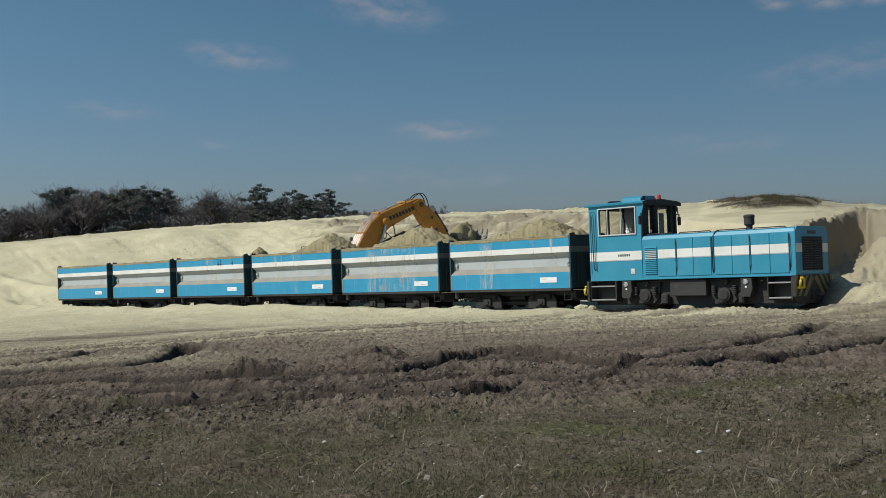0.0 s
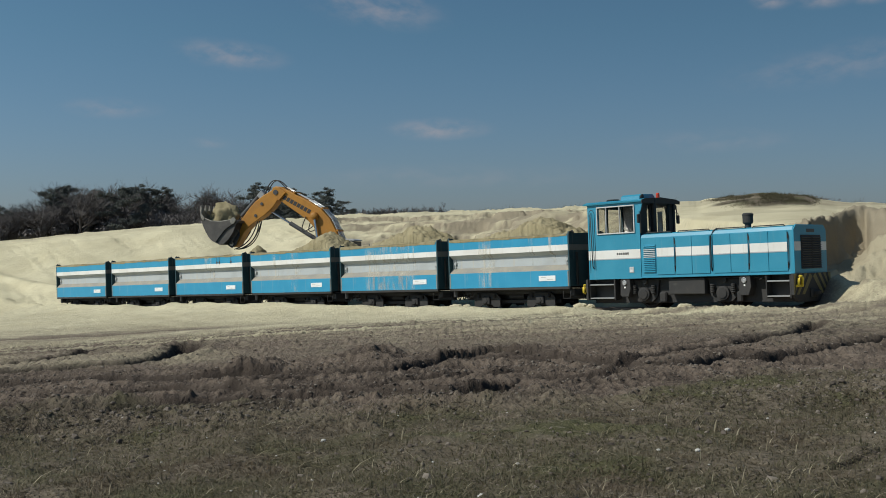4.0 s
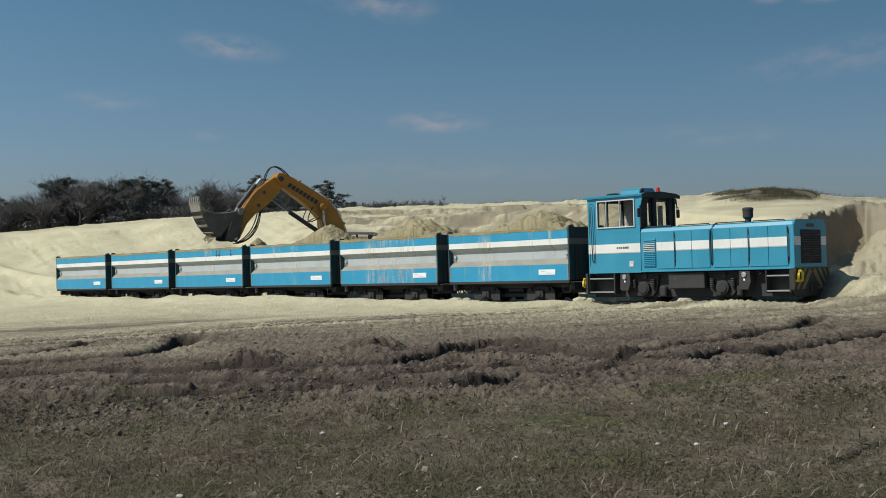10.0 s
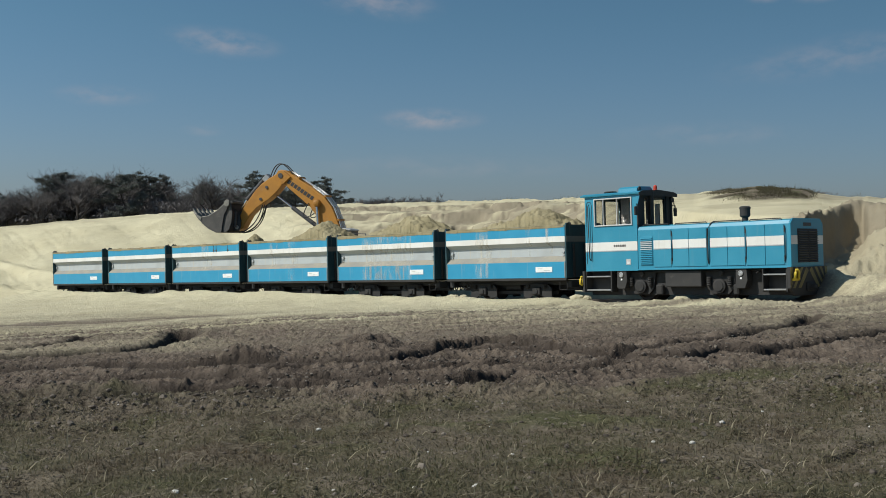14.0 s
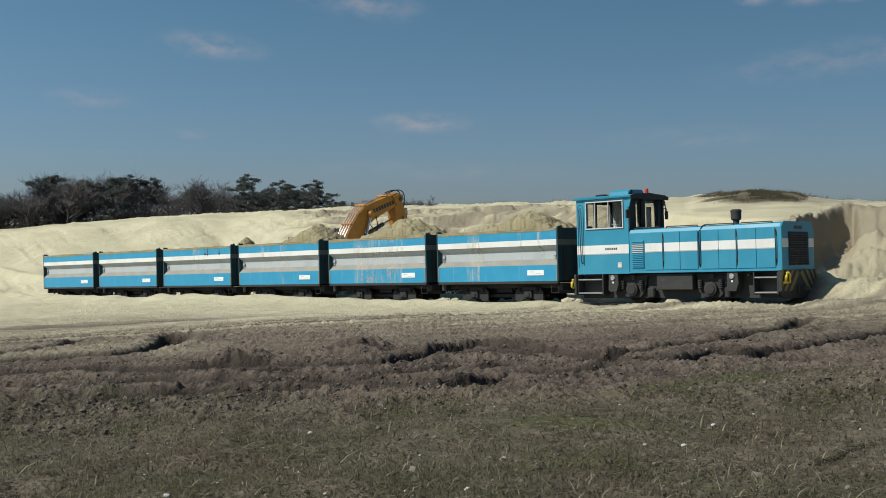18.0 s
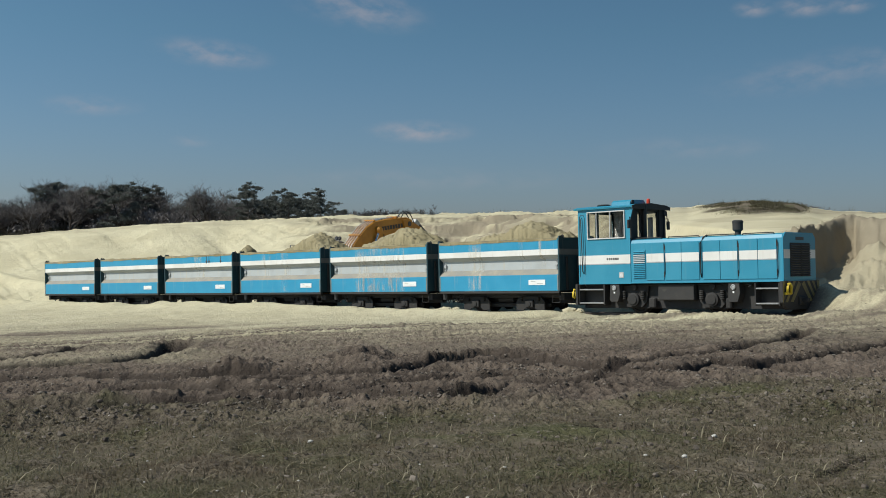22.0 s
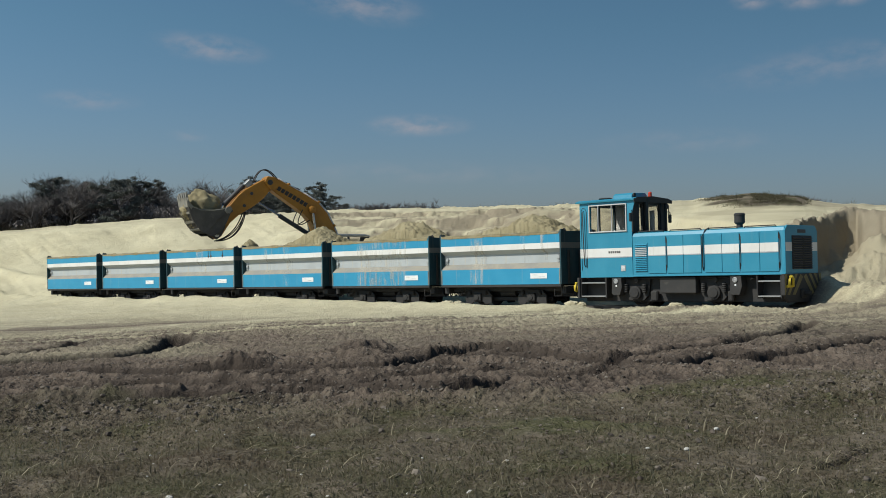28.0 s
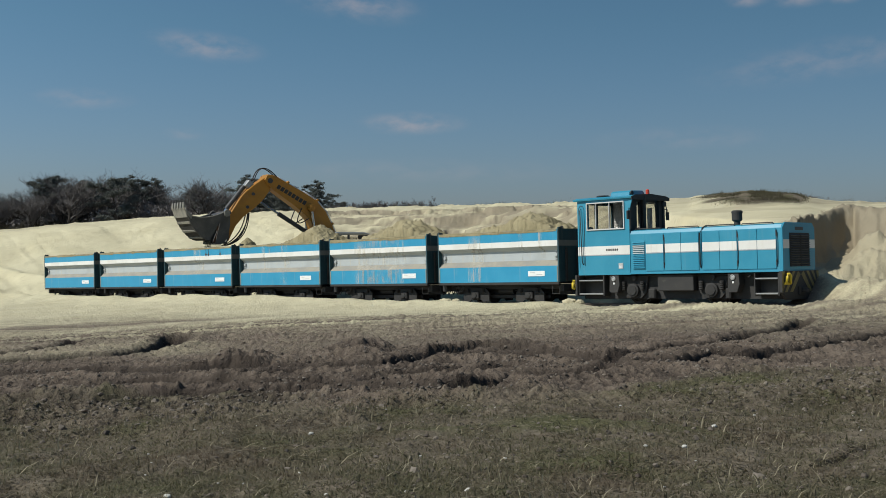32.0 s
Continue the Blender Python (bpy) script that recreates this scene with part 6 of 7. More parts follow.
# bearing of the wood's top line and its height above the eye, as tangents
TOPS = [(-0.50, 0.044), (-0.405, 0.046), (-0.394, 0.047), (-0.382, 0.041), (-0.369, 0.053), (-0.348, 0.060), (-0.33, 0.065), (-0.307, 0.060), (-0.283, 0.066), (-0.268, 0.064), (-0.25, 0.056), (-0.232, 0.054), (-0.222, 0.047), (-0.216, 0.053),
        (-0.198, 0.058), (-0.183, 0.055), (-0.175, 0.050), (-0.16, 0.058), (-0.147, 0.054), (-0.134, 0.053), (-0.124, 0.049), (-0.115, 0.054), (-0.107, 0.052), (-0.100, 0.040), (-0.08, 0.041)]


def woods():
    kinds = [bare_tree(11, 10), bare_tree(12, 10, 0.85), bare_tree(13, 10, 0.65), bare_tree(14, 10, 0.8), pine(21, 10), pine(22, 10), pine(23, 10)]
    rnd = random.Random(5)
    spots = []

    def add(k, bearing, depth, tan_top):
        x, y, z = far(bearing, depth)
        spots.append((k, bearing, depth, max(0.3, (EYE[2] + tan_top * depth - z) / 10.0)))
    for i in range(58):
        u = -0.47 + 0.245 * i / 57 + rnd.gauss(0, 0.004)
        t = float(np.interp(u, [k[0] for k in TOPS], [k[1] for k in TOPS]))
        add(rnd.choice((0, 1, 2, 3)), u, WOOD_Z + rnd.uniform(-8, 22), t * rnd.uniform(0.82, 1.0))
    for u in (-0.405, -0.352, -0.335, -0.298, -0.278, -0.268, -0.262, -0.31):
        add(rnd.choice((4, 5, 6)), u, WOOD_Z + rnd.uniform(-6, 6), float(np.interp(u, [k[0] for k in TOPS], [k[1] for k in TOPS])) * rnd.uniform(0.86, 1.0))
    for k, u, t in ((5, -0.222, 0.050), (4, -0.216, 0.052), (6, -0.209, 0.048), (1, -0.203, 0.058), (2, -0.195, 0.057), (0, -0.187, 0.055), (3, -0.181, 0.055), (5, -0.172, 0.048), (4, -0.165, 0.055), (6, -0.159, 0.059), (5, -0.150, 0.053), (4, -0.144, 0.052),
                    (6, -0.137, 0.054), (5, -0.131, 0.051), (6, -0.113, 0.055), (4, -0.121, 0.049), (5, -0.108, 0.053), (6, -0.126, 0.047), (4, -0.155, 0.048), (5, -0.084, 0.041), (6, -0.092, 0.039)):
        add(k, u, WOOD_Z + rnd.uniform(-8, 8), t)
    scatter(kinds, spots)
    # undergrowth that closes the wood below the crowns
    verts_c = []
    for i in range(1900):
        u = -0.50 + 0.40 * rnd.random()
        d = WOOD_Z + rnd.uniform(-6, 26)
        t = float(np.interp(u, [k[0] for k in TOPS], [k[1] for k in TOPS]))
        x, y, z = far(u, d)
        h = EYE[2] + t * d * (0.68 if u < -0.22 else 0.62) - z
        verts_c.append((Vector((x, y, z + h * rnd.uniform(0.05, 1.0))), 0.85))
    for i in range(160):
        u = -0.14 + 0.05 * rnd.random()
        x, y, z = far(u, WOOD_Z + rnd.uniform(-6, 6))
        verts_c.append((Vector((x, y, z + rnd.uniform(0.2, 2.6))), 0.6))
    ob = new("undergrowth", leaf_mesh("undergrowth", verts_c, 77, 46, 0.24, thicket))
    tagged(ob, "dense dark winter undergrowth between the trunks", "undergrowth", kind="stuff")
    bk = [bush(31, 3.0), bush(32, 3.0)]
    sp = []
    for u, t, d in ((-0.070, 0.043, 120), (-0.063, 0.048, 118), (-0.055, 0.047, 122), (-0.048, 0.048, 121), (-0.041, 0.043, 119), (-0.030, 0.046, 120), (-0.023, 0.050, 118), (-0.016, 0.047, 121), (-0.008, 0.042, 121), (0.03, 0.041, 120), (0.05, 0.043, 115), (0.085, 0.043, 115),
                    (0.325, 0.052, 80), (0.336, 0.053, 82), (0.345, 0.050, 82), (0.37, 0.045, 84), (0.39, 0.046, 84)):
        x, y, z = far(u, d)
        sp.append((len(sp) % 2, u, d, max(0.3, (EYE[2] + (t + 0.001) * d - z) / 3.05)))
    scatter(bk, sp)


woods()


def blades(name, n, place, size, mat, label, category):
    """Thin upright blades, two triangles each."""
    rnd = np.random.RandomState(abs(hash_of(name)) % 1000)
    a, b, keep = place(rnd, n)
    a, b = a[keep], b[keep]
    z = terrain(a, b)[0]
    x = EYE[0] + RT.x * a + FW.x * b
    y = EYE[1] + RT.y * a + FW.y * b
    n = len(a)
    th = rnd.rand(n) * math.tau
    lean = rnd.gamma(2.2, 0.85, n)
    h = size * (0.35 + rnd.gamma(2.2, 0.32, n))
    w = 0.003 + 0.004 * rnd.rand(n)
    dx, dy = np.cos(th), np.sin(th)
    lx, ly = np.cos(th + 1.2) * lean * h, np.sin(th + 1.2) * lean * h
    up = h / np.sqrt(1 + lean ** 2)
    base = np.stack([x, y, z - 0.01], -1)
    side = np.stack([dx * w, dy * w, 0 * w], -1)
    mid = base + np.stack([lx * 0.35, ly * 0.35, up * 0.6], -1)
    tip = base + np.stack([lx, ly, up], -1)
    co = np.stack([base - side, base + side, mid + side * 0.7, mid - side * 0.7, tip], 1).reshape(-1, 3)
    i = np.arange(n)[:, None] * 5
    loops = np.concatenate([(i + np.array([[0, 1, 2, 3]])), (i + np.array([[3, 2, 4]]))], 1).ravel().astype(np.int32)
    starts = (np.arange(n)[:, None] * 7 + np.array([[0, 4]])).ravel().astype(np.int32)
    me = bpy.data.meshes.new(name)
    me.vertices.add(len(co))
    me.vertices.foreach_set("co", co.astype(np.float32).ravel())
    me.loops.add(len(loops))
    me.loops.foreach_set("vertex_index", loops)
    me.polygons.add(len(starts))
    me.polygons.foreach_set("loop_start", starts)
    me.update(calc_edges=True)
    me.materials.append(mat)
    return tagged(new(name, me), label, category, kind="stuff")


def hash_of(s):
    return sum(ord(c) * (i + 3) for i, c in enumerate(s))


def blade_material(name, a, b, c):
    m, nt, bs = nodes_of(name)
    g = nt.nodes.new("ShaderNodeNewGeometry")
    col = mix(nt, g.outputs["Random Per Island"], a, b)
    col = mix(nt, ramp(nt, noise_node(nt, 0.9, 5), 0.45, 0.7), col, c)
    link(nt, col, bs.inputs["Base Color"])
    bs.inputs["Roughness"].default_value = 0.75
    thin = nt.nodes.new("ShaderNodeBsdfTranslucent")
    both = nt.nodes.new("ShaderNodeMixShader")
    both.inputs[0].default_value = 0.45
    link(nt, col, thin.inputs["Color"])
    link(nt, bs.outputs[0], both.inputs[1])
    link(nt, thin.outputs[0], both.inputs[2])
    link(nt, both.outputs[0], nt.nodes["Material Output"].inputs[0])
    return m


grass_mat = blade_material("thin_grass", (0.105, 0.098, 0.046), (0.200, 0.168, 0.108), (0.155, 0.118, 0.077))
straw_mat = blade_material("dry_straw", (0.42, 0.37, 0.25), (0.27, 0.23, 0.145), (0.35, 0.30, 0.20))


def near_field(rnd, n):
    b = 6.2 + (13.4 - 6.2) * rnd.rand(n) ** 1.2
    a = (rnd.rand(n) * 2 - 1) * 0.47 * b
    dens = 0.72 + 1.4 * fbm(a * 0.7, b * 0.7, 4, 91) + 0.9 * fbm(a * 2.6, b * 2.6, 3, 93)
    keep = (rnd.rand(n) < dens) & (rnd.rand(n) < step(b - 1.3 * step(np.abs(a / b + 0.02), 0.12, 0.3), 12.0, 9.8))
    return a, b, keep


def tuft_field(rnd, n):
    b = 6.2 + (11.5 - 6.2) * rnd.rand(n) ** 1.2
    a = (rnd.rand(n) * 2 - 1) * 0.47 * b
    return a, b, fbm(a * 1.6, b * 1.6, 4, 92) > 0.22


blades("grass", 290000, near_field, 0.027, grass_mat, "thin short grass, green and brown", "grass")
blades("tall_grass", 42000, tuft_field, 0.045, grass_mat, "longer grass in tufts", "grass")
blades("straw", 4200, near_field, 0.062, straw_mat, "dry bent straw among the grass", "straw")


def rim_field(rnd, n):
    bear = 0.235 + 0.11 * rnd.rand(n)
    b = 45 + 19 * rnd.rand(n)
    return bear * b, b, (fbm(bear * 70, b * 0.4, 4, 95) > -0.05) & (rnd.rand(n) < step(bear + 0.02 * fbm(b * 0.5, 0 * b, 3, 96), 0.24, 0.285) * step(bear, 0.350, 0.330) * step(b, 45, 52))


def rim_tufts(rnd, n):
    bear = -0.44 + 0.9 * rnd.rand(n)
    ridge = np.interp(bear, [k[0] for k in BANK], [k[4] for k in BANK])
    return bear * ridge, ridge + rnd.rand(n) * 2.5, fbm(bear * 70, 0 * bear, 3, 97) > 0.12


rim_mat = blade_material("heath_tufts", (0.085, 0.080, 0.040), (0.13, 0.112, 0.064), (0.055, 0.046, 0.032))
blades("heath", 80000, rim_field, 0.12, rim_mat, "brown heath growing on top of the bank", "heath")
blades("rim_grass", 5000, rim_tufts, 0.30, rim_mat, "sparse dry tufts along the bank's edge", "grass")


clod_mat = blade_material("soil_clods", (0.095, 0.074, 0.058), (0.33, 0.28, 0.225), (0.21, 0.170, 0.135))


def clods():
    """Broken clods of soil lying on the churned strip."""
    rnd = np.random.RandomState(7)
    b = 6.6 + 18.4 * rnd.rand(34000) ** 1.3
    a = (rnd.rand(34000) * 2 - 1) * 0.45 * b
    dens = 0.55 + 1.2 * fbm(a * 0.6, b * 0.9, 4, 99)
    keep = (rnd.rand(34000) < dens) & (rnd.rand(34000) < step(b, 25.5, 18.0) * (0.12 + 0.88 * step(b, 9.8, 11.5)))
    a, b = a[keep], b[keep]
    r = (0.007 + 0.015 * rnd.rand(len(a)) ** 1.5 + 0.024 * rnd.rand(len(a)) ** 9) * (0.6 + 0.4 * step(b, 19, 15))
    z = terrain(a, b)[0]
    cs = np.stack([EYE[0] + RT.x * a + FW.x * b, EYE[1] + RT.y * a + FW.y * b, z + r * 0.12], -1)
    g = (1 + 5 ** 0.5) / 2
    shape = np.array([(-1, g, 0), (1, g, 0), (-1, -g, 0), (1, -g, 0), (0, -1, g), (0, 1, g), (0, -1, -g), (0, 1, -g), (g, 0, -1), (g, 0, 1), (-g, 0, -1), (-g, 0, 1)]) / 1.9
    tri = [(0, 11, 5), (0, 5, 1), (0, 1, 7), (0, 7, 10), (0, 10, 11), (1, 5, 9), (5, 11, 4), (11, 10, 2), (10, 7, 6), (7, 1, 8), (3, 9, 4), (3, 4, 2), (3, 2, 6), (3, 6, 8), (3, 8, 9), (4, 9, 5), (2, 4, 11), (6, 2, 10), (8, 6, 7), (9, 8, 1)]
    turn = rnd.rand(len(a)) * math.tau
    ct, st = np.cos(turn)[:, None], np.sin(turn)[:, None]
    v = shape[None] * (0.65 + 0.6 * rnd.rand(len(a), 12, 3)) * (r[:, None] * (0.7 + 0.6 * rnd.rand(len(a), 3)))[:, None, :]
    v = np.stack([v[..., 0] * ct - v[..., 1] * st, v[..., 0] * st + v[..., 1] * ct, v[..., 2] * 0.75], -1)
    out = (cs[:, None, :] + v).reshape(-1, 3).tolist()
    faces = [(k * 12 + p, k * 12 + q, k * 12 + w) for k in range(len(a)) for p, q, w in tri]
    me = bpy.data.meshes.new("clods")
    me.from_pydata(out, [], faces)
    me.materials.append(clod_mat)
    tagged(new("clods", me), "broken clods of dark soil", "clods", kind="stuff")


clods()


def pebbles():
    """Small pale stones lying in the grass, one here and there."""
    rnd = random.Random(17)
    for i in range(46):
        b = 6.7 + 5.5 * rnd.random() ** 1.3
        a = rnd.uniform(-0.42, 0.42) * b
        r = rnd.uniform(0.006, 0.013) * (1.8 if i % 11 == 0 else 1.0)
        bm = bmesh.new()
        bmesh.ops.create_icosphere(bm, subdivisions=2, radius=1)
        for v in bm.verts:
            v.co = Vector((v.co.x * 1.3, v.co.y, v.co.z * 0.7)) * r * (1 + 0.22 * noise.noise(v.co * 1.4 + Vector((i * 2.3, 0, 0))))
        ob = part("pebble", bm, stone_mat, None)
        x, y = EYE[0] + RT.x * a + FW.x * b, EYE[1] + RT.y * a + FW.y * b
        ob.matrix_basis = pose(x, y, ground_z(x, y) + r * 0.35, 0, 0, rnd.uniform(0, 360))
        tagged(ob, "small pale pebble lying in the thin grass", "pebble", "pebbles in the grass")


stone_mat = sand_material("pale_stone", (0.55, 0.53, 0.48), (0.42, 0.40, 0.36), 0.3)
pebbles()


# ---- thin fair-weather clouds, far off ----
def cloud_material():
    m, nt, bs = nodes_of("cloud")
    nt.nodes.remove(bs)
    tc = nt.nodes.new("ShaderNodeTexCoord")
    sep = nt.nodes.new("ShaderNodeVectorMath")
    sep.operation = "LENGTH"
    mp = nt.nodes.new("ShaderNodeMapping")
    mp.inputs["Location"].default_value = (-1, -1, 0)
    mp.inputs["Scale"].default_value = (2, 2, 0)
    link(nt, tc.outputs["Generated"], mp.inputs[0])
    link(nt, mp.outputs[0], sep.inputs[0])
    fade = ramp(nt, sep.outputs["Value"], 1.0, 0.05)
    n1 = noise_node(nt, 0.012, 6, 0.55, "Object", (1, 2.2, 1))
    dens = math_node(nt, "MULTIPLY", fade, ramp(nt, n1, 0.30, 0.75))
    oi = nt.nodes.new("ShaderNodeObjectInfo")
    dens = math_node(nt, "MULTIPLY", dens, oi.outputs["Alpha"])
    em = nt.nodes.new("ShaderNodeEmission")
    em.inputs["Color"].default_value = (0.62, 0.55, 0.56, 1)
    em.inputs["Strength"].default_value = 0.75
    tr = nt.nodes.new("ShaderNodeBsdfTransparent")
    ms = nt.nodes.new("ShaderNodeMixShader")
    link(nt, dens, ms.inputs[0])
    link(nt, tr.outputs[0], ms.inputs[1])
    link(nt, em.outputs[0], ms.inputs[2])
    link(nt, ms.outputs[0], nt.nodes["Material Output"].inputs[0])
    return m


cloud_mat = cloud_material()
CLOUDS = []


def cloud(px, py, wide, tall, thick, tilt):
    """A sheet of thin cloud at a bearing and elevation (tangents), so wide and tall."""
    D = 2600.0
    c = Vector(EYE) + FW * D + RT * px * D + Vector((0, 0, py * D))
    bm = bmesh.new()
    bmesh.ops.create_grid(bm, x_segments=16, y_segments=8, size=0.5)
    for v in bm.verts:
        v.co = Vector((v.co.x * wide * D, v.co.y * tall * D, 12 * noise.noise(Vector((v.co.x * 6, v.co.y * 4, px * 50)))))
    ob = part("cloud", bm, cloud_mat, None)
    ob.color = (1, 1, 1, thick)
    ob.visible_shadow = False
    m = Matrix.Translation(c) @ (Vector(EYE) - c).to_track_quat("Z", "Y").to_matrix().to_4x4() @ pose(0, 0, 0, 0, 0, tilt)
    ob.matrix_basis = m
    tagged(ob, "small thin fair-weather cloud", "cloud", "clouds", "structure")
    CLOUDS.append((ob, m))


for c in ((-0.002, 0.1135, 0.12, 0.026, 0.55, 0), (-0.19, 0.184, 0.13, 0.034, 0.45, -5), (-0.055, 0.226, 0.16, 0.05, 0.42, -8), (-0.30, 0.136, 0.11, 0.025, 0.28, 0), (-0.208, 0.104, 0.05, 0.015, 0.2, 0),
          (0.38, 0.172, 0.30, 0.05, 0.22, 6), (0.305, 0.228, 0.05, 0.022, 0.5, 0), (0.352, 0.230, 0.07, 0.026, 0.5, 0), (0.395, 0.232, 0.05, 0.022, 0.45, 0), (0.25, 0.10, 0.22, 0.03, 0.14, 0), (0.0, 0.07, 0.4, 0.03, 0.12, 0)):
    cloud(*c)


# ---- what moves ----
# seconds; swing, boom, stick and bucket angles, and the gape of the jaw, in degrees
ARM_POSES = [
    (0, 38.8, 45.2, -52, 33, 0),
    (0.5, 46.1, 48.6, -49, 33, 0),
    (1, 55.1, 49.7, -49, 33, 0),
    (1.5, 66.9, 51.5, -45, 33, 0),
    (1.8, 81.7, 53.1, -45, 38, 0),
    (2, 88.2, 53.5, -45, 38, 0),
    (2.2, 95.2, 53.9, -45, 38, 0),
    (2.4, 102.2, 54.3, -45, 45.3, 0),
    (2.6, 111.8, 54.1, -46, 45.4, 0),
    (2.8, 120.6, 54.7, -48, 45.5, 0),
    (3.1, 128.3, 54.3, -47, 45.7, 0),
    (3.5, 144.2, 53.4, -45, 46, 0),
    (5.5, 200, 55.6, -47.6, 47, -0),
    (6, 203, 55.8, -48.7, 42.4, -0),
    (6.2, 204, 56.04, -49.94, 41.68, 0),
    (6.5, 205, 56.4, -51.8, 40.6, 16.7),
    (7, 205, 56.6, -52.4, 32.9, 21.3),
    (8, 206, 56.9, -50.3, 24.9, 14.8),
    (9, 206, 56.8, -50.5, 30.2, 13.1),
    (10, 206, 56.1, -51.4, 30.9, 11.5),
    (11, 206, 57.1, -49.8, 26.6, 10.9),
    (12, 205, 58.5, -47.9, 29.5, 9.2),
    (12.5, 201, 58.9, -49.7, 23.8, 7.1),
    (13, 191, 59.5, -50.1, 20.7, 0),
    (13.5, 177, 58.8, -50, 21.3, 0),
    (14, 160, 58.4, -45.6, 16, 0),
    (14.5, 143.5, 57.8, -53.5, 3.3, 0),
    (16.5, 60.7, 58.5, -80, -20, 0),
    (17, 50.7, 53.7, -88, -33.3, 0),
    (17.5, 49.3, 48, -88, -46.7, 0),
    (18, 50.4, 43.7, -82, -60, 0),
    (18.5, 50.2, 41.4, -76, -63.8, 0),
    (19, 51.1, 38.3, -68, -67.5, 0),
    (20, 49.7, 30.4, -58, -75, 0),
    (21, 51.1, 31.4, -45, -55, 0),
    (22, 51.1, 33, -36, -15, 0),
    (22.5, 50.9, 36.2, -38, 5, 0),
    (23, 54.3, 39.1, -42, 25, 0),
    (23.5, 60.1, 40.6, -41, 34, 0),
    (24, 69, 42.7, -40, 34, 0),
    (24.5, 79.8, 44.6, -40, 34, 0),
    (25, 96, 46, -40, 49, 0),
    (25.5, 115.3, 47.5, -40, 50, 0),
    (27.5, 203, 54.4, -45.4, 44.1, -0),
    (28, 205, 54.3, -44.6, 45, -0),
    (28.5, 207, 54.2, -49, 39, 0),
    (29, 209, 54, -53.2, 38.8, -0),
    (29.2, 209, 54, -53.2, 38.8, 0),
    (29.5, 210, 54.1, -54.5, 30.6, 24.8),
    (30, 210, 54.8, -55.5, 31.7, 21.2),
    (30.5, 210, 54.8, -54.3, 25.8, 24),
    (31, 210, 54.8, -52, 23.4, 20.6),
    (31.5, 210, 54.6, -50.6, 26.9, 13.7),
    (32, 210, 54, -51.4, 22, 14.1),
]


def eased(ts, vs, t):
    """Smooth curve through the values, without overshoot."""
    i = int(np.clip(np.searchsorted(ts, t) - 1, 0, len(ts) - 2))
    d = [(vs[k + 1] - vs[k]) / (ts[k + 1] - ts[k]) for k in range(len(ts) - 1)]

    def slope(k):
        if k == 0 or k == len(ts) - 1 or d[k - 1] * d[k] <= 0:
            return 0.0
        return 2 * d[k - 1] * d[k] / (d[k - 1] + d[k])
    h = ts[i + 1] - ts[i]
    u = min(max((t - ts[i]) / h, 0), 1)
    return ((2 * u ** 3 - 3 * u ** 2 + 1) * vs[i] + (u ** 3 - 2 * u ** 2 + u) * h * slope(i) + (3 * u ** 2 - 2 * u ** 3) * vs[i + 1] + (u ** 3 - u ** 2) * h * slope(i + 1))


def arm_at(t):
    ts = [r[0] for r in ARM_POSES]
    psi, be, si, ka, gape = (eased(ts, [r[k] for r in ARM_POSES], t) for k in (1, 2, 3, 4, 5))
    up = pose(0, 0, 0, 0, 0, math.degrees(HEAD) + psi)
    foot = up @ Matrix.Translation((FOOT_U, 0, FOOT_Z))
    boom = foot @ pose(0, 0, 0, 0, -be, 0)
    stick = foot @ Matrix.Translation((BOOM * math.cos(radians(be)), 0, BOOM * math.sin(radians(be)))) @ pose(0, 0, 0, 0, -si, 0)
    tip = stick @ Matrix.Translation((STICK, 0, 0))
    bucket = Matrix.Translation(tip.translation) @ up.to_3x3().to_4x4() @ pose(0, 0, 0, 0, -ka, 0)
    jaw = bucket @ Matrix.Translation((HINGE[0], 0, HINGE[1])) @ pose(0, 0, 0, 0, -gape, 0) @ Matrix.Translation((-HINGE[0], 0, -HINGE[1]))
    return up, boom, stick, bucket, jaw


def aim(p, q, up):
    """A pose at p whose x axis points to q."""
    x = (q - p).normalized()
    y = (up.to_3x3() @ Vector((0, 1, 0))).normalized()
    z = x.cross(y).normalized()
    m = Matrix((x, y, z)).transposed().to_4x4()
    m.translation = p
    return m


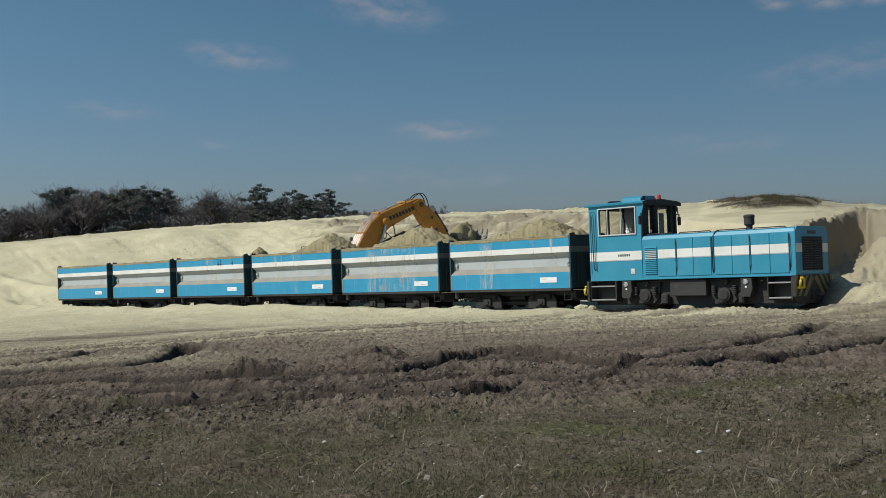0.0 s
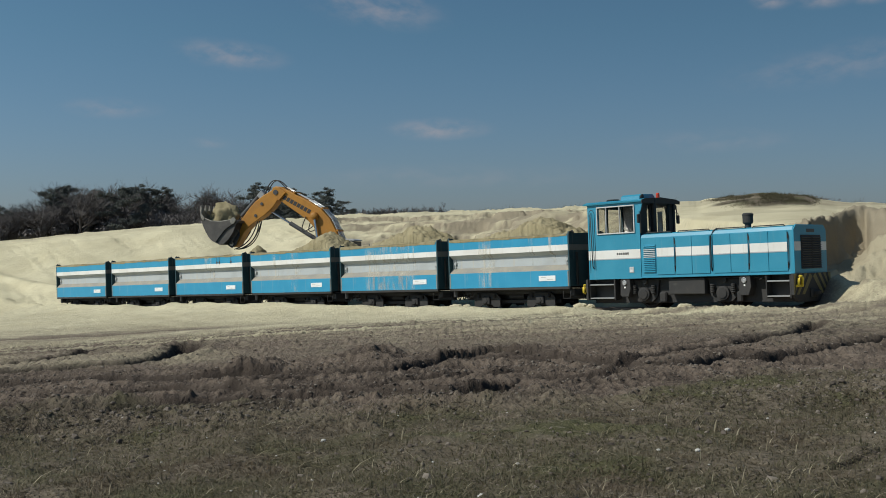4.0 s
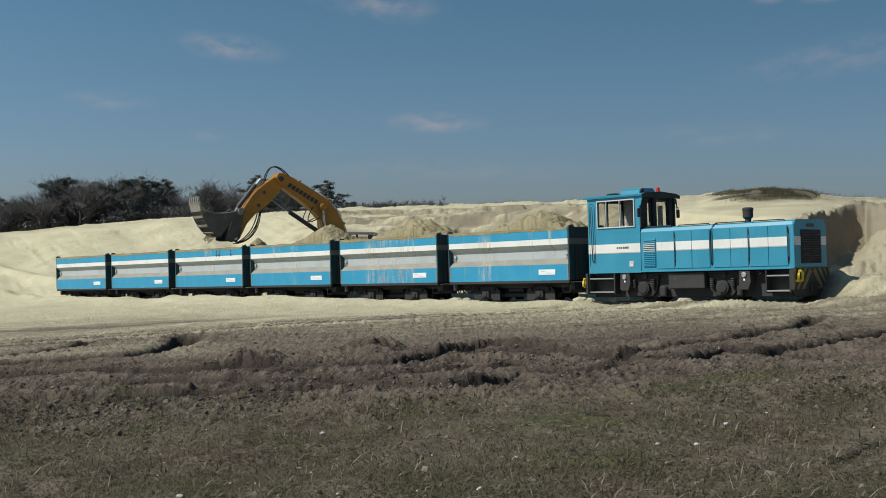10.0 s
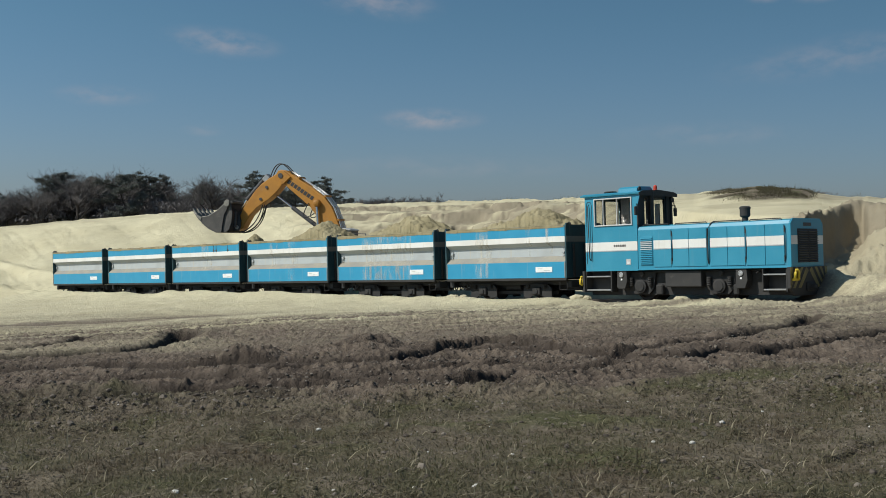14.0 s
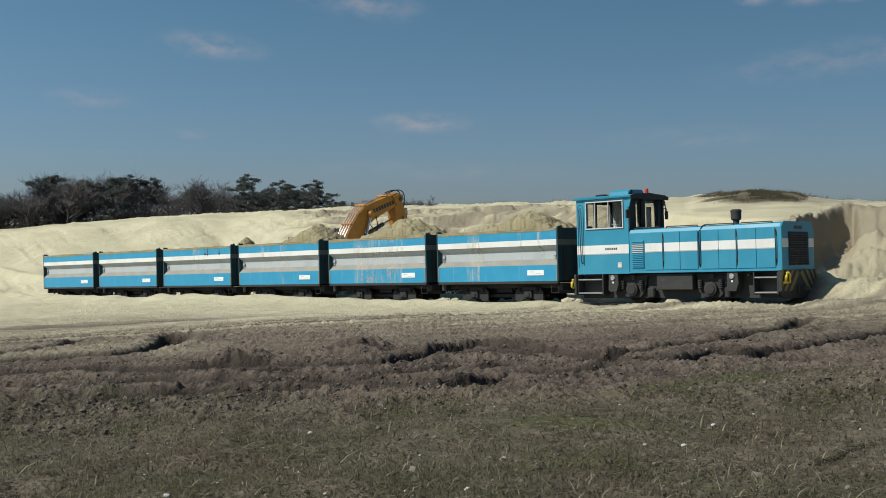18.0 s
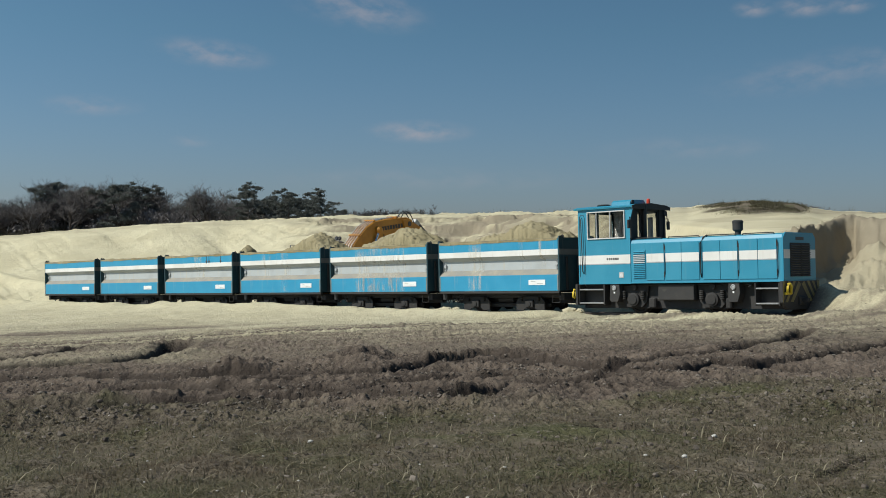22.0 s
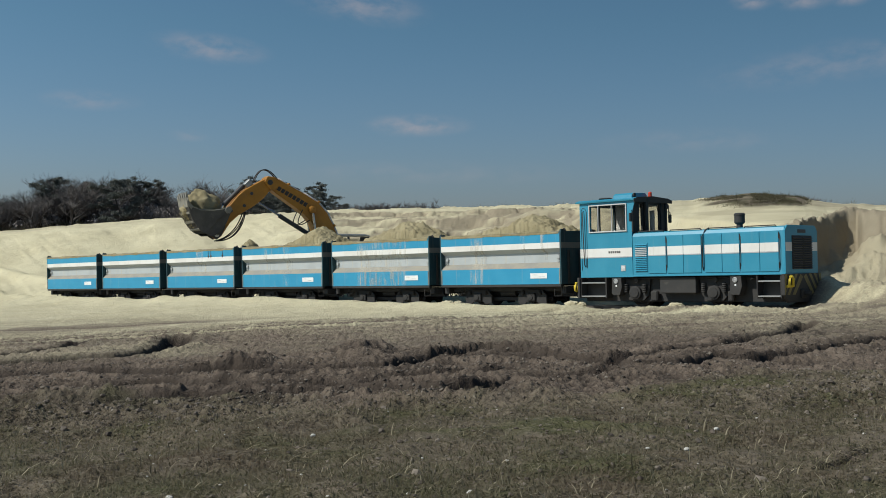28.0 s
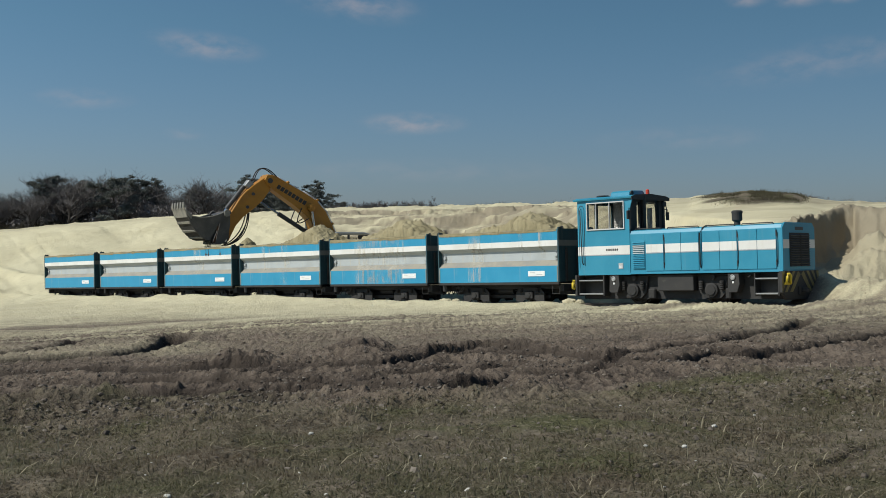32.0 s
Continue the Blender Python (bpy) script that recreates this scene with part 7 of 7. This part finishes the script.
def motions():
    times = [k / 10 for k in range(0, 321)]
    rows = {k: [] for k in ("up", "boom", "stick", "bucket", "jaw", "b0", "b1", "s0", "s1")}
    S = STICK / 129.6
    world_bucket = {}
    for t in times:
        up, boom, stick, bucket, jaw = arm_at(t)
        for k, m in (("up", up), ("boom", boom), ("stick", stick), ("bucket", bucket), ("jaw", jaw)):
            rows[k].append((t, m))
        world_bucket[t] = pose(DIG[0], DIG[1], GROUND_Z) @ Matrix.Scale(SIZE, 4) @ bucket
        p, q = up @ Vector((0.78, 0, 1.35)), boom @ Vector((116.1 * B, 0, 33.5 * B))
        rows["b0"].append((t, aim(p, q, up)))
        m = aim(p, q, up)
        m.translation = q
        rows["b1"].append((t, m))
        p, q = boom @ Vector((76 * B, 0, 12 * B)), stick @ Vector((36 * S, 0, -13 * S))
        rows["s0"].append((t, aim(p, q, up)))
        m = aim(p, q, up)
        m.translation = q
        rows["s1"].append((t, m))
    for k in ("up", "boom", "stick", "bucket", "jaw"):
        walk(ARM[k], rows[k])
    for a, b in ARM["boom_ram"]:
        walk(a, rows["b0"])
        walk(b, rows["b1"])
    walk(ARM["stick_ram"][0], rows["s0"])
    walk(ARM["stick_ram"][1], rows["s1"])

    # the two scoops ride in the bucket, then drop into the wagon below it
    spot = TRAIN @ pose(-LENGTH / 2 - 3 * PITCH, WIDE / 2, 0)
    rest = (spot @ Vector((-0.3, 0, 1.16)), spot @ Vector((0.3, 0, 1.10)))
    level = TRAIN.to_quaternion()
    inside = Matrix.Translation((0.98, 0, 0.34))
    for ob, start, drop, end in ((LOADS[0], 0.0, 6.5, rest[0]), (LOADS[1], 22.6, 29.2, rest[1])):
        out = []
        for t in times:
            if t < start:
                m = world_bucket[start] @ inside
                m.translation = m.translation + Vector((0, 0, -1.2 * min(1, (start - t) / 0.5)))
            elif t <= drop:
                m = world_bucket[t] @ inside
            else:
                m = world_bucket[drop] @ inside
                p = m.translation.copy()
                s = min(1.0, (t - drop) / 0.9)
                m = m.to_quaternion().slerp(level, s).to_matrix().to_4x4()
                m.translation = Vector((p.x + (end.x - p.x) * s, p.y + (end.y - p.y) * s, p.z + (end.z - p.z) * s * s))
            out.append((t, m))
        walk(ob, out)
    for i, (drop, ob) in enumerate(FALLS):
        out = []
        start = 0.0 if drop < 20 else 22.6
        for t in times:
            tt = max(start, min(t, drop))
            lying = world_bucket[tt] @ Matrix.Translation((0.60, 0, 0.05)) @ pose(0, 0, 0, 0, -90, 0)
            p = lying.translation.copy()
            if t < start:
                p = p + Vector((0, 0, -1.2))
            if t > drop:
                p = world_bucket[tt] @ Vector((0.45, 0, -0.30)) + Vector((0, 0, 0.25 - 4.0 * (t - drop) ** 2))
                p.y = min(max(p.y, 0.66), 0.94)
                p.z = max(p.z, (spot @ Vector((0, 0, 1.35))).z)
            hang = TRAIN.to_quaternion()
            m = lying.to_quaternion().slerp(hang, min(1, max(0, (t - drop) / 0.2))).to_matrix().to_4x4()
            m.translation = p
            out.append((t, m))
        walk(ob, out)
    # the clouds drift slowly to the left
    for ob, m in CLOUDS:
        end = Matrix.Translation(RT * -45.0) @ m
        walk(ob, [(0.0, m), (32.0, end)])


motions()
